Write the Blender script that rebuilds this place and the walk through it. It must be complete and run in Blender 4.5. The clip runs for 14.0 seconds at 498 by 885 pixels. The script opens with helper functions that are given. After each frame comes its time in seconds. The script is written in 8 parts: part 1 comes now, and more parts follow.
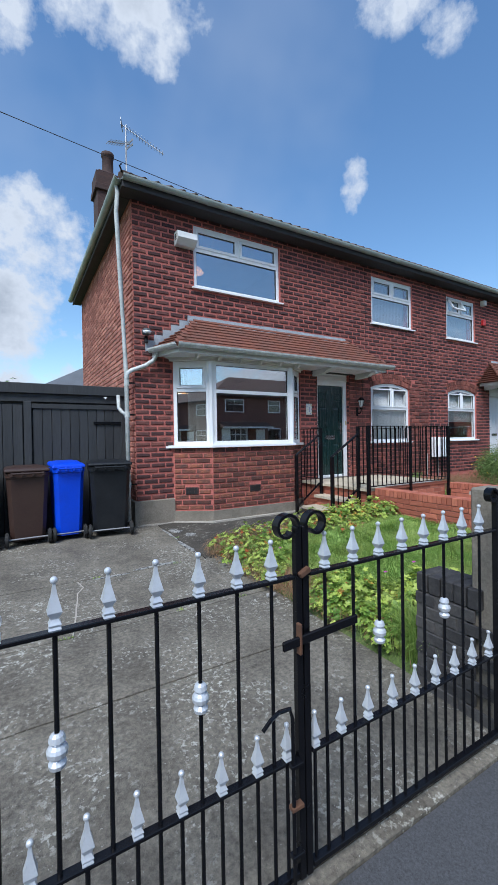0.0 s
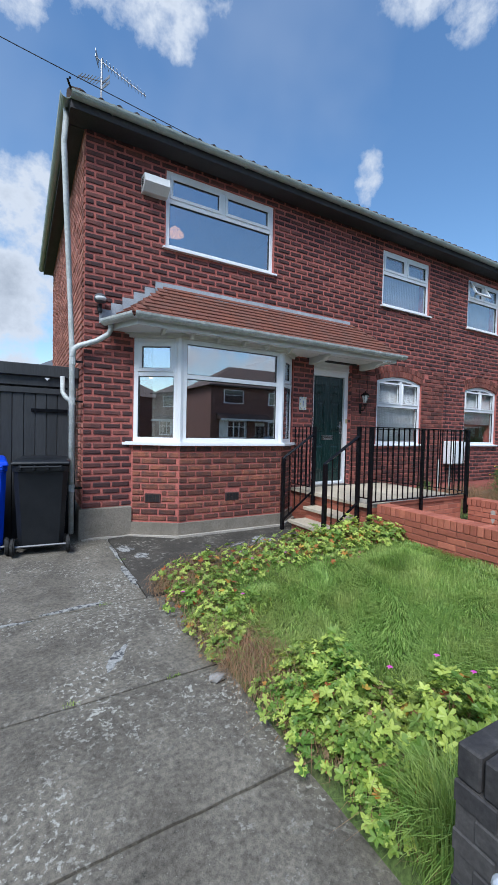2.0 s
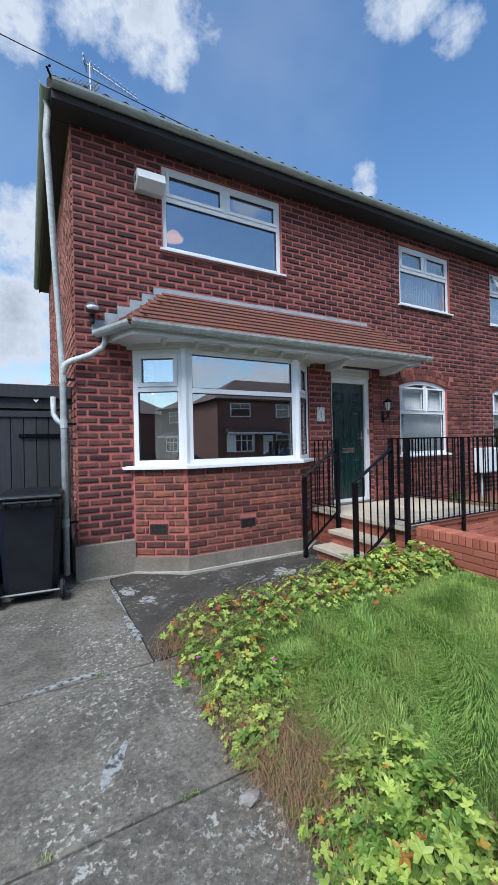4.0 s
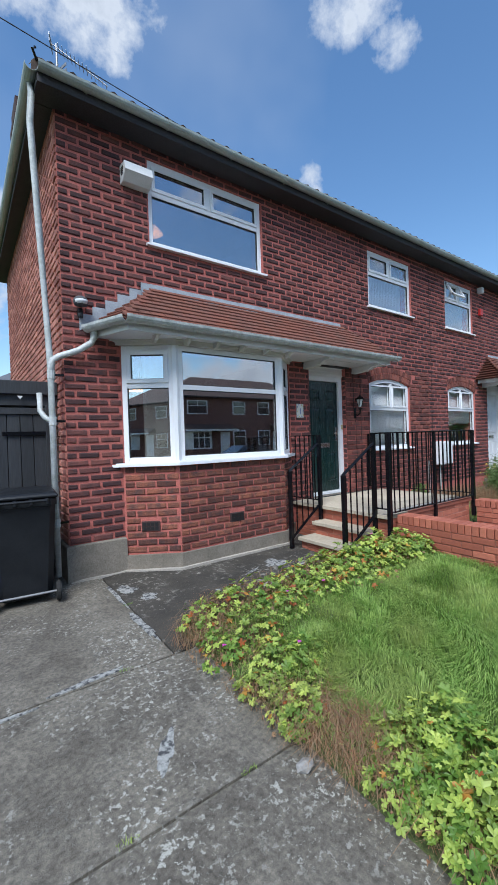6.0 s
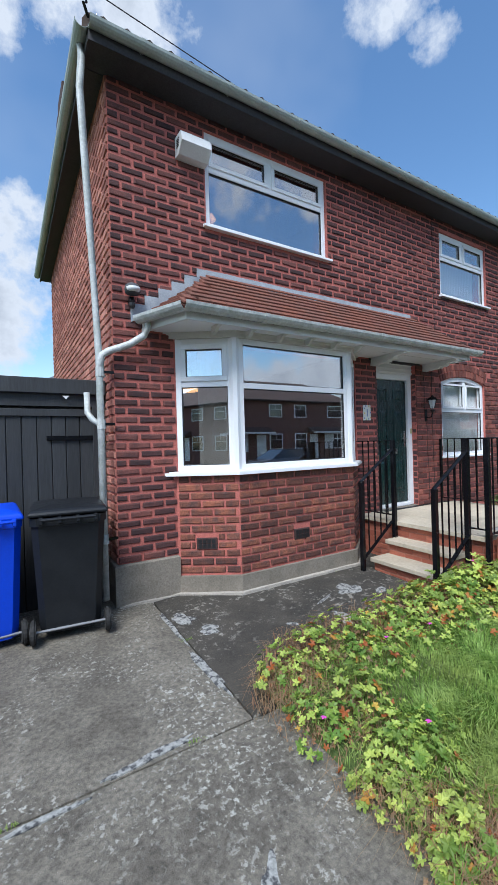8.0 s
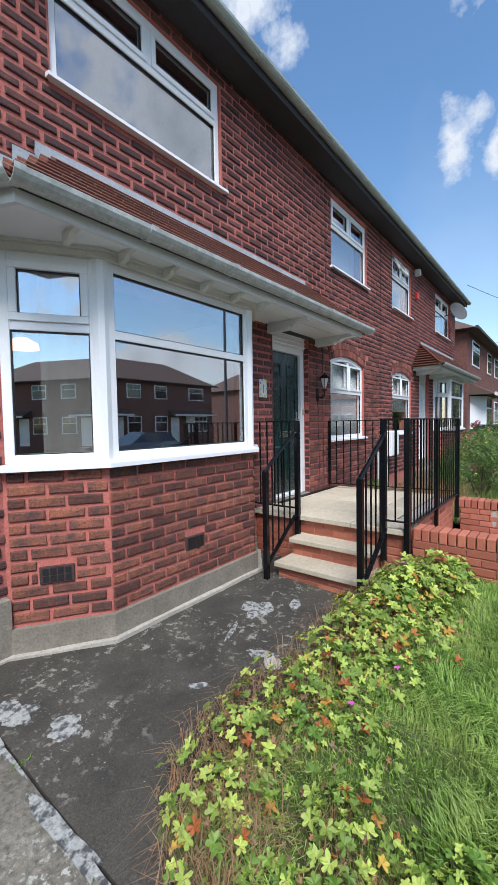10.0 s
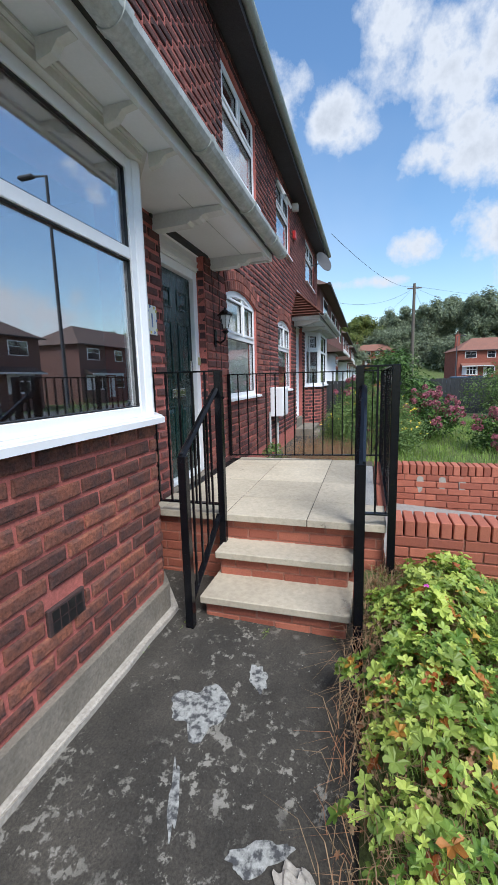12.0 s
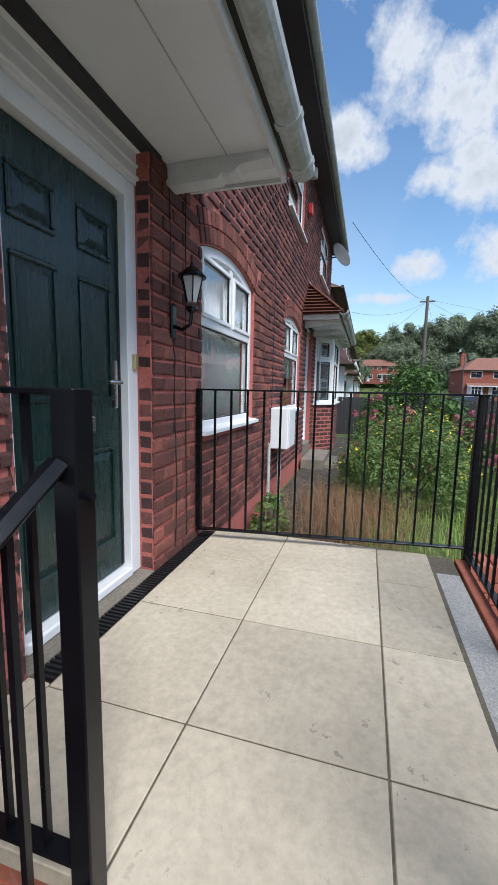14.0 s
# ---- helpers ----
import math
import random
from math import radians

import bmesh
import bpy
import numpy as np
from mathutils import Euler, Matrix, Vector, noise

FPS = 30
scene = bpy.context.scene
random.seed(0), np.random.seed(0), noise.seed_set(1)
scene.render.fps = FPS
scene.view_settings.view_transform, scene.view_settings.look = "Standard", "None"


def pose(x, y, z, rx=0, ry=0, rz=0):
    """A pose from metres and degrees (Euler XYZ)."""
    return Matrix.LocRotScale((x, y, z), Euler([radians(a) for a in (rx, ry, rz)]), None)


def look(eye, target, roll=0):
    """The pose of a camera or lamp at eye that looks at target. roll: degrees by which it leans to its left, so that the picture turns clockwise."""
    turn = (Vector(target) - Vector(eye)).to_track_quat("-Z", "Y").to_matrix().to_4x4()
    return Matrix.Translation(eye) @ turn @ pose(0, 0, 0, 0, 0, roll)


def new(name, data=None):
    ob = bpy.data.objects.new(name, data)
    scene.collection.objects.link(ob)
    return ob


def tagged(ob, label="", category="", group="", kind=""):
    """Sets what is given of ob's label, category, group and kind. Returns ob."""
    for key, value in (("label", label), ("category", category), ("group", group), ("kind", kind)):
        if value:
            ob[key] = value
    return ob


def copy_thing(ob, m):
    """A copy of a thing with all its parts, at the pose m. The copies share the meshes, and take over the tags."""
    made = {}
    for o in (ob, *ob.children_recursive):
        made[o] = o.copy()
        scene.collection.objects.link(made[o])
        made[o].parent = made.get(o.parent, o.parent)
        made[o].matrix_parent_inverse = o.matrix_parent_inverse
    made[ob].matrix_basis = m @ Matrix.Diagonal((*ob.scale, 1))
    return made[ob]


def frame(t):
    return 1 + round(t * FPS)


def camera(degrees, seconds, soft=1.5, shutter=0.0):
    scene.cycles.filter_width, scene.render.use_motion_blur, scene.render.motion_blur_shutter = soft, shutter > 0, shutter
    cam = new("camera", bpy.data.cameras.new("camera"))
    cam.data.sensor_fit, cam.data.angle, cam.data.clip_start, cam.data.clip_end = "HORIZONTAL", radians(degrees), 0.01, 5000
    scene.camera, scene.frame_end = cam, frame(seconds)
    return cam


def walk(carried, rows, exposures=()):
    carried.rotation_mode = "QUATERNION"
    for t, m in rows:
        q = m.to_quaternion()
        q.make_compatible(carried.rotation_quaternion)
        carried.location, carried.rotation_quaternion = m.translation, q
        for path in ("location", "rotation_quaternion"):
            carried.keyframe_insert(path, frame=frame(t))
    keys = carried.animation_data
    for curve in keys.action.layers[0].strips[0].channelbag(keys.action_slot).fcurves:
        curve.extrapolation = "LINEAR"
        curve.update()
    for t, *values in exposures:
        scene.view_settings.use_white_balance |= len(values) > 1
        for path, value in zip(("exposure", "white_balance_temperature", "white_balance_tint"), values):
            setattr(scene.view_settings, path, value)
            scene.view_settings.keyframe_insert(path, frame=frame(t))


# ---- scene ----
cam = camera(63.9, 14.0)
PATH = [
    (0, (-0.096, -0.265, 1.584), (0.912, 1.462, 1.567), -1.0),
    (0.5, (0.226, -0.084, 1.606), (1.277, 1.617, 1.589), -0.7),
    (1, (0.437, 0.173, 1.607), (1.534, 1.845, 1.578), -0.0),
    (1.5, (0.603, 0.439, 1.648), (1.691, 2.116, 1.606), 0.8),
    (2, (0.856, 0.635, 1.674), (1.852, 2.368, 1.617), 1.3),
    (2.5, (1.056, 0.812, 1.71), (1.953, 2.599, 1.66), 0.9),
    (3, (1.127, 0.952, 1.74), (2.007, 2.748, 1.713), -0.1),
    (3.2, (1.142, 1.011, 1.752), (2.035, 2.801, 1.735), -0.5),
    (5.3, (0.776, 1.419, 1.715), (1.887, 3.082, 1.726), -1.3),
    (5.5, (0.717, 1.4, 1.724), (1.855, 3.044, 1.719), -1.4),
    (6, (0.615, 1.398, 1.736), (1.785, 3.021, 1.72), -1.9),
    (6.5, (0.44, 1.547, 1.718), (1.454, 3.271, 1.697), -2.6),
    (7, (0.359, 1.708, 1.719), (1.247, 3.5, 1.708), -2.1),
    (7.5, (0.507, 1.926, 1.759), (1.427, 3.702, 1.762), -1.7),
    (8, (0.647, 2.132, 1.781), (1.685, 3.842, 1.784), -1.6),
    (8.2, (0.669, 2.225, 1.784), (1.761, 3.901, 1.796), -2.0),
    (10.3, (1.238, 3.420, 1.742), (2.838, 4.600, 1.622), -0.8),
    (10.5, (1.3, 3.532, 1.747), (2.933, 4.678, 1.611), -0.8),
    (11, (1.536, 3.871, 1.712), (3.302, 4.797, 1.549), -0.8),
    (11.5, (1.86, 4.222, 1.694), (3.711, 4.954, 1.503), -0.9),
    (12, (2.234, 4.541, 1.7), (4.127, 5.105, 1.388), -1.5),
    (12.5, (2.75, 4.718, 1.674), (4.665, 5.195, 1.346), -1.2),
    (13, (3.254, 4.838, 1.683), (5.189, 5.234, 1.367), 0.1),
    (13.5, (3.756, 4.973, 1.726), (5.687, 5.404, 1.436), 0.8),
    (14, (4.268, 5.042, 1.773), (6.171, 5.595, 1.506), 1.2),
]
EXPOSURES = [(0.0, 0.48, 5800, 8), (7.0, 0.48, 5800, 8), (8.0, 0.60, 5850, 8), (10.5, 0.70, 6150, 9), (12.5, 0.60, 6000, 9), (14.0, 0.57, 6100, 9)]
walk(cam, [(t, look(eye, target, roll)) for t, eye, target, roll in PATH], EXPOSURES)

# ---- light ----
SUN_AZ, SUN_EL = radians(-132), radians(52)      # azimuth from +y towards +x
sun_way = Vector((math.sin(SUN_AZ) * math.cos(SUN_EL), math.cos(SUN_AZ) * math.cos(SUN_EL), math.sin(SUN_EL)))
sun = new("sun", bpy.data.lights.new("sun", "SUN"))
sun.data.energy, sun.data.angle, sun.data.color = 3.2, radians(28), (1.0, 0.96, 0.91)
sun.matrix_world = look((0, 0, 60), Vector((0, 0, 60)) - sun_way)

world = bpy.data.worlds.new("sky")
scene.world = world
world.use_nodes = True
wt = world.node_tree
wt.nodes.clear()


def wn(kind, **kw):
    n = wt.nodes.new(kind)
    for k, v in kw.items():
        n.inputs[k].default_value = v
    return n


w_out, w_bg, w_sky = wn("ShaderNodeOutputWorld"), wn("ShaderNodeBackground", Strength=0.12), wn("ShaderNodeTexSky")
w_sky.sky_type, w_sky.sun_disc = "NISHITA", False
w_sky.sun_elevation, w_sky.sun_rotation = SUN_EL, SUN_AZ
w_sky.air_density, w_sky.dust_density, w_sky.ozone_density = 1.25, 0.25, 1.6
w_tc = wn("ShaderNodeTexCoord")


def w_math(op, a, b=None, clamp=False):
    n = wt.nodes.new("ShaderNodeMath")
    n.operation, n.use_clamp = op, clamp
    for i, v in enumerate((a, b)):
        if v is None:
            continue
        if isinstance(v, (int, float)):
            n.inputs[i].default_value = v
        else:
            wt.links.new(v, n.inputs[i])
    return n.outputs[0]


# cumulus: a few masses of cloud, broken up by noise
w_n1 = wn("ShaderNodeTexNoise", Scale=8.0, Detail=11.0, Roughness=0.62)
w_n2 = wn("ShaderNodeTexNoise", Scale=2.0, Detail=4.0, Roughness=0.55)
for n in (w_n1, w_n2):
    wt.links.new(w_tc.outputs["Generated"], n.inputs["Vector"])
CLOUD_LIST = [  # compass bearing from +y towards +x, elevation, half width, height (degrees), density
    (12, 47, 8.5, 4.6, 1.0), (-4, 44, 5.5, 3.6, 1.0), (17, 43.5, 3.4, 2.6, 0.95), (45.6, 31.2, 1.7, 2.6, 0.9), (53.5, 46, 4.4, 2.8, 0.72), (57, 42.5, 2.4, 2.0, 0.6),
    (1.5, 25, 6.5, 5, 1.0), (-1, 15, 7, 7, 1.0), (2, 5, 16, 5, 1.0), (-32, 24, 22, 14, 1.0),
    (79.5, 31.5, 2.4, 4.2, 0.85), (86, 29, 4.2, 3.0, 0.95), (92, 35, 4.0, 5.5, 1.0), (98, 32, 4.5, 4.5, 1.0), (106, 34, 7, 6.5, 1.0), (96, 24, 3.2, 2.2, 0.85), (84, 41, 4, 3, 0.5),
    (104, 23.5, 6, 4.2, 1.0), (95.5, 15.6, 4.0, 2.2, 1.0), (104, 16.5, 5, 3.6, 1.0), (110, 12, 7, 3.0, 1.0), (90, 12, 5, 0.8, 0.6),
    (118, 30, 9, 8, 1.0), (138, 37, 14, 8, 1.0), (141, 8, 15, 4, 1.0), (152, 43, 13, 5, 0.9), (126, 50, 14, 10, 1.0), (175, 10, 36, 5, 0.7),
    (205, 22, 26, 9, 0.9), (250, 30, 25, 12, 0.9), (300, 26, 22, 10, 0.9), (180, 50, 25, 8, 0.7),
]
w_mass = None
for az, el, wd, ht, dens in CLOUD_LIST:
    c = Vector((math.sin(radians(az)) * math.cos(radians(el)), math.cos(radians(az)) * math.cos(radians(el)), math.sin(radians(el))))
    e1 = Vector((math.cos(radians(az)), -math.sin(radians(az)), 0))
    e2 = e1.cross(c)
    parts_ = []
    for e, size in ((e1, wd), (e2, ht)):
        d = wt.nodes.new("ShaderNodeVectorMath")
        d.operation = "DOT_PRODUCT"
        wt.links.new(w_tc.outputs["Generated"], d.inputs[0])
        d.inputs[1].default_value = e / math.sin(radians(size))
        parts_.append(w_math("MULTIPLY", d.outputs["Value"], d.outputs["Value"]))
    f = wt.nodes.new("ShaderNodeVectorMath")
    f.operation = "DOT_PRODUCT"
    wt.links.new(w_tc.outputs["Generated"], f.inputs[0])
    f.inputs[1].default_value = c
    near = w_math("MULTIPLY", w_math("GREATER_THAN", f.outputs["Value"], 0.0), dens)
    blob = w_math("MULTIPLY", w_math("SUBTRACT", 1.0, w_math("MULTIPLY", w_math("ADD", *parts_), 0.5), True), near)
    w_mass = blob if w_mass is None else w_math("MAXIMUM", w_mass, blob)
w_thick = w_math("SUBTRACT", w_math("ADD", w_mass, w_math("MULTIPLY", w_math("SUBTRACT", w_n1.outputs["Fac"], 0.5), 3.0)), 0.36)
w_cover = w_math("MULTIPLY", w_math("MULTIPLY", w_thick, 2.0, True), w_math("MULTIPLY", w_mass, 4.0, True))
w_wisp = w_math("MULTIPLY", w_math("SUBTRACT", w_n2.outputs["Fac"], 0.48, True), 0.7)
w_cover = w_math("MAXIMUM", w_cover, w_wisp)
w_col = wt.nodes.new("ShaderNodeMix")
w_col.data_type = "RGBA"
w_col.inputs["A"].default_value, w_col.inputs["B"].default_value = (4.3, 4.45, 4.75, 1), (2.8, 3.0, 3.35, 1)
wt.links.new(w_math("MULTIPLY", w_math("SUBTRACT", w_thick, 0.55), 1.5, True), w_col.inputs["Factor"])
w_mix = wt.nodes.new("ShaderNodeMix")
w_mix.data_type = "RGBA"
wt.links.new(w_cover, w_mix.inputs["Factor"])
w_hs = wn("ShaderNodeHueSaturation", Saturation=1.12)
wt.links.new(w_sky.outputs["Color"], w_hs.inputs["Color"])
wt.links.new(w_hs.outputs["Color"], w_mix.inputs["A"])
wt.links.new(w_col.outputs["Result"], w_mix.inputs["B"])
wt.links.new(w_mix.outputs["Result"], w_bg.inputs["Color"])
wt.links.new(w_bg.outputs["Background"], w_out.inputs["Surface"])


# ---- materials ----
def material(name, base, rough=0.7, metal=0.0, patch=None, patch_scale=1.5, patch_amount=0.5, patch_edge=0.12, grain=0.18, grain_scale=60.0,
             bump=0.2, bump_scale=None, bump_depth=0.004, island=0.0, per_object=0.0, alt=None, specks=None, specks_scale=90.0, specks_at=0.72, specks_mask=None, fine=None,
             spec=0.5, coat=0.0, sub=0.0, stretch=None, emit=None):
    """A procedural surface: base colour, patches of another colour, fine grain, specks, variation from piece to piece, fine relief."""
    m = bpy.data.materials.new(name)
    m.use_nodes = True
    t = m.node_tree
    b = t.nodes["Principled BSDF"]
    ln = t.links.new
    geo = t.nodes.new("ShaderNodeNewGeometry")
    pos = geo.outputs["Position"]
    if stretch:
        mp = t.nodes.new("ShaderNodeVectorMath")
        mp.operation = "MULTIPLY"
        ln(pos, mp.inputs[0])
        mp.inputs[1].default_value = stretch
        pos = mp.outputs[0]

    def tex(scale, detail=4.0, rg=0.6):
        n = t.nodes.new("ShaderNodeTexNoise")
        n.inputs["Scale"].default_value, n.inputs["Detail"].default_value, n.inputs["Roughness"].default_value = scale, detail, rg
        ln(pos, n.inputs["Vector"])
        return n.outputs["Fac"]

    def ramp(v, lo, hi, amount=1.0):
        n = t.nodes.new("ShaderNodeMapRange")
        n.inputs["From Min"].default_value, n.inputs["From Max"].default_value = lo, hi
        n.inputs["To Max"].default_value = amount
        ln(v, n.inputs["Value"])
        return n.outputs["Result"]

    def mix(fac, a, bcol, blend="MIX"):
        n = t.nodes.new("ShaderNodeMix")
        n.data_type, n.blend_type = "RGBA", blend
        for s, v in (("Factor", fac), ("A", a), ("B", bcol)):
            if isinstance(v, (int, float)):
                n.inputs[s].default_value = v
            elif isinstance(v, tuple):
                n.inputs[s].default_value = (*v, 1)
            else:
                ln(v, n.inputs[s])
        return n.outputs["Result"]

    col = mix(0.0, base, base)
    if alt:
        src = geo.outputs["Random Per Island"]
        if per_object:
            oi = t.nodes.new("ShaderNodeObjectInfo")
            src = oi.outputs["Random"]
        col = mix(ramp(src, 0.25, 1.0), base, alt)
    if patch:
        col = mix(ramp(tex(patch_scale, 6.0), 0.5 - patch_edge + 0.03, 0.5 + patch_edge + 0.03, patch_amount), col, patch)
    if grain:
        n = t.nodes.new("ShaderNodeMapRange")
        n.inputs["To Min"].default_value, n.inputs["To Max"].default_value = 1 - grain * 1.6, 1 + grain * 1.6
        n.inputs["From Min"].default_value, n.inputs["From Max"].default_value = 0.25, 0.75
        ln(tex(grain_scale, 5.0, 0.7), n.inputs["Value"])
        col = mix(1.0, col, n.outputs["Result"], "MULTIPLY")
    vary = island or per_object
    if vary:
        if per_object:
            oi = t.nodes.new("ShaderNodeObjectInfo")
            src = oi.outputs["Random"]
        else:
            src = geo.outputs["Random Per Island"]
        n = t.nodes.new("ShaderNodeMapRange")
        n.inputs["To Min"].default_value, n.inputs["To Max"].default_value = 1 - vary, 1 + vary
        ln(src, n.inputs["Value"])
        col = mix(1.0, col, n.outputs["Result"], "MULTIPLY")
    if specks:
        spot = ramp(tex(specks_scale, 7.0, 0.72), specks_at, specks_at + 0.05)
        if specks_mask:
            mk = t.nodes.new("ShaderNodeMath")
            mk.operation = "MULTIPLY"
            ln(spot, mk.inputs[0])
            ln(ramp(tex(specks_mask, 5.0, 0.65), 0.44, 0.60), mk.inputs[1])
            spot = mk.outputs[0]
        col = mix(spot, col, specks)
    if fine:
        col = mix(ramp(tex(70.0, 5.0, 0.62), 0.685, 0.72), col, fine)
    ln(col, b.inputs["Base Color"])
    b.inputs["Roughness"].default_value, b.inputs["Metallic"].default_value = rough, metal
    b.inputs["Specular IOR Level"].default_value, b.inputs["Coat Weight"].default_value = spec, coat
    if not metal and grain:
        ln(ramp(tex(grain_scale * 0.3), 0.2, 0.8, 1.0), b.inputs["Roughness"])
        n = t.nodes.new("ShaderNodeMapRange")
        n.inputs["To Min"].default_value, n.inputs["To Max"].default_value = max(rough - 0.1, 0.02), min(rough + 0.1, 1.0)
        ln(tex(grain_scale * 0.3), n.inputs["Value"])
        ln(n.outputs["Result"], b.inputs["Roughness"])
    if emit:
        b.inputs["Emission Color"].default_value, b.inputs["Emission Strength"].default_value = (*emit[0], 1), emit[1]
    if sub:
        tr = t.nodes.new("ShaderNodeBsdfTranslucent")
        ms = t.nodes.new("ShaderNodeMixShader")
        ms.inputs["Fac"].default_value = sub
        ln(col, tr.inputs["Color"])
        ln(b.outputs[0], ms.inputs[1])
        ln(tr.outputs[0], ms.inputs[2])
        ln(ms.outputs[0], t.nodes["Material Output"].inputs["Surface"])
    if bump:
        bn = t.nodes.new("ShaderNodeBump")
        bn.inputs["Strength"].default_value, bn.inputs["Distance"].default_value = bump, bump_depth
        ln(tex(bump_scale or grain_scale, 6.0, 0.65), bn.inputs["Height"])
        ln(bn.outputs["Normal"], b.inputs["Normal"])
    return m


def glass_material(name, tint, base=0.1):
    """Window glass: clear, with a reflection that grows towards grazing angles."""
    m = bpy.data.materials.new(name)
    m.use_nodes = True
    t = m.node_tree
    t.nodes.clear()
    out, mixs, tr, gl, lw, pw_, mul = [t.nodes.new("ShaderNode" + k) for k in ("OutputMaterial", "MixShader", "BsdfTransparent", "BsdfGlossy", "LayerWeight", "Math", "Math")]
    tr.inputs["Color"].default_value = (*tint, 1)
    gl.inputs["Roughness"].default_value = 0.004
    gl.inputs["Color"].default_value = (0.95, 0.97, 1, 1)
    lw.inputs["Blend"].default_value = 0.5
    pw_.operation, mul.operation = "POWER", "MULTIPLY_ADD"
    pw_.inputs[1].default_value = 4.0
    mul.inputs[1].default_value, mul.inputs[2].default_value = 0.75, base
    t.links.new(lw.outputs["Facing"], pw_.inputs[0])
    t.links.new(pw_.outputs[0], mul.inputs[0])
    t.links.new(mul.outputs[0], mixs.inputs["Fac"])
    t.links.new(tr.outputs[0], mixs.inputs[1])
    t.links.new(gl.outputs[0], mixs.inputs[2])
    t.links.new(mixs.outputs[0], out.inputs["Surface"])
    return m


M_BRICK = material("weathered_brick", (0.118, 0.048, 0.042), 0.86, alt=(0.215, 0.077, 0.06), per_object=0.22, patch=(0.05, 0.031, 0.034), patch_scale=7.0,
                   patch_amount=0.7, grain=0.3, grain_scale=90, bump=1.0, bump_depth=0.009, bump_scale=55)
M_BRICK_J = material("weathered_brick_joined", (0.082, 0.034, 0.033), 0.86, alt=(0.165, 0.058, 0.046), island=0.24, patch=(0.038, 0.025, 0.028), patch_scale=7.0,
                     patch_amount=0.7, grain=0.3, grain_scale=90, bump=1.0, bump_depth=0.009, bump_scale=55)
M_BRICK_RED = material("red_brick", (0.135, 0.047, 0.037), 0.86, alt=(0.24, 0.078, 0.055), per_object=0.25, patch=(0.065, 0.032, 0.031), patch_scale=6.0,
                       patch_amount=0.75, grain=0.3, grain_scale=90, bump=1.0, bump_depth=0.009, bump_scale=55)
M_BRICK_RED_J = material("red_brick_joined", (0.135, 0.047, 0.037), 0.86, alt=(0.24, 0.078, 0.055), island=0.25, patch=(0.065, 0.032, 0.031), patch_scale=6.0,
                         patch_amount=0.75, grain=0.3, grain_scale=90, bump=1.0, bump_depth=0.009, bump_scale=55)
M_MORTAR = material("red_mortar", (0.45, 0.135, 0.108), 0.9, patch=(0.32, 0.10, 0.086), patch_scale=5.0, grain=0.25, grain_scale=80, bump=0.7, bump_depth=0.006)
# same brick as the front, its colours lightened to stand in for sunlight
M_BRICK_SUN = material("sun_lightened_brick", (0.32, 0.115, 0.085), 0.88, alt=(0.46, 0.20, 0.15), per_object=0.15, patch=(0.18, 0.06, 0.05), patch_scale=6.0, grain=0.25,
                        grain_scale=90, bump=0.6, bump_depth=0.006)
M_BRICK_SUN_J = material("sun_lightened_brick_joined", (0.32, 0.115, 0.085), 0.88, alt=(0.46, 0.20, 0.15), island=0.15, patch=(0.18, 0.06, 0.05), patch_scale=6.0, grain=0.25,
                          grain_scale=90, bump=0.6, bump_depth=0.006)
M_BRICK_BAY = material("orange_brown_brick", (0.14, 0.052, 0.036), 0.88, alt=(0.245, 0.086, 0.05), per_object=0.25, patch=(0.055, 0.036, 0.036), patch_scale=9.0,
                       patch_amount=0.75, grain=0.38, grain_scale=75, bump=1.0, bump_depth=0.011, bump_scale=60, specks=(0.03, 0.022, 0.02), specks_scale=60, specks_at=0.66)
M_BRICK_BAY_J = material("orange_brown_brick_joined", (0.125, 0.048, 0.034), 0.88, alt=(0.215, 0.078, 0.047), island=0.25, patch=(0.055, 0.036, 0.036), patch_scale=9.0,
                         patch_amount=0.75, grain=0.38, grain_scale=75, bump=1.0, bump_depth=0.011, bump_scale=60, specks=(0.03, 0.022, 0.02), specks_scale=60, specks_at=0.66)
# mortar lightened likewise for sun on the side wall; the back wall shares it
M_MORTAR_SUN = material("sun_lightened_mortar", (0.46, 0.25, 0.2), 0.9, grain=0.2, grain_scale=80, bump=0.4)
M_BRICK_NEW = material("orange_brick", (0.34, 0.10, 0.058), 0.8, alt=(0.42, 0.14, 0.083), per_object=0.14, patch=(0.3, 0.09, 0.06), patch_scale=9, patch_amount=0.5,
                       grain=0.16, grain_scale=120, bump=0.4)
M_BRICK_NEW_J = material("orange_brick_joined", (0.34, 0.10, 0.058), 0.8, alt=(0.42, 0.14, 0.083), island=0.14, patch=(0.3, 0.09, 0.06), patch_scale=9,
                         patch_amount=0.5, grain=0.16, grain_scale=120, bump=0.4)
M_MORTAR_NEW = material("buff_mortar", (0.36, 0.16, 0.11), 0.9, grain=0.2, bump=0.3)
M_BRICK_DARK = material("dark_brick", (0.032, 0.030, 0.031), 0.75, alt=(0.06, 0.055, 0.052), per_object=0.2, patch=(0.085, 0.08, 0.075), patch_scale=14, patch_amount=0.5,
                        grain=0.25, bump=0.4)
M_BRICK_ARCH = material("arch_brick", (0.15, 0.048, 0.036), 0.85, alt=(0.21, 0.07, 0.05), per_object=0.25, grain=0.25, grain_scale=90, bump=0.5)
M_RENDER = material("cement_render", (0.235, 0.205, 0.165), 0.92, patch=(0.13, 0.115, 0.09), patch_scale=4, patch_amount=0.8, patch_edge=0.18, grain=0.22, grain_scale=60, bump=0.6, bump_depth=0.006)
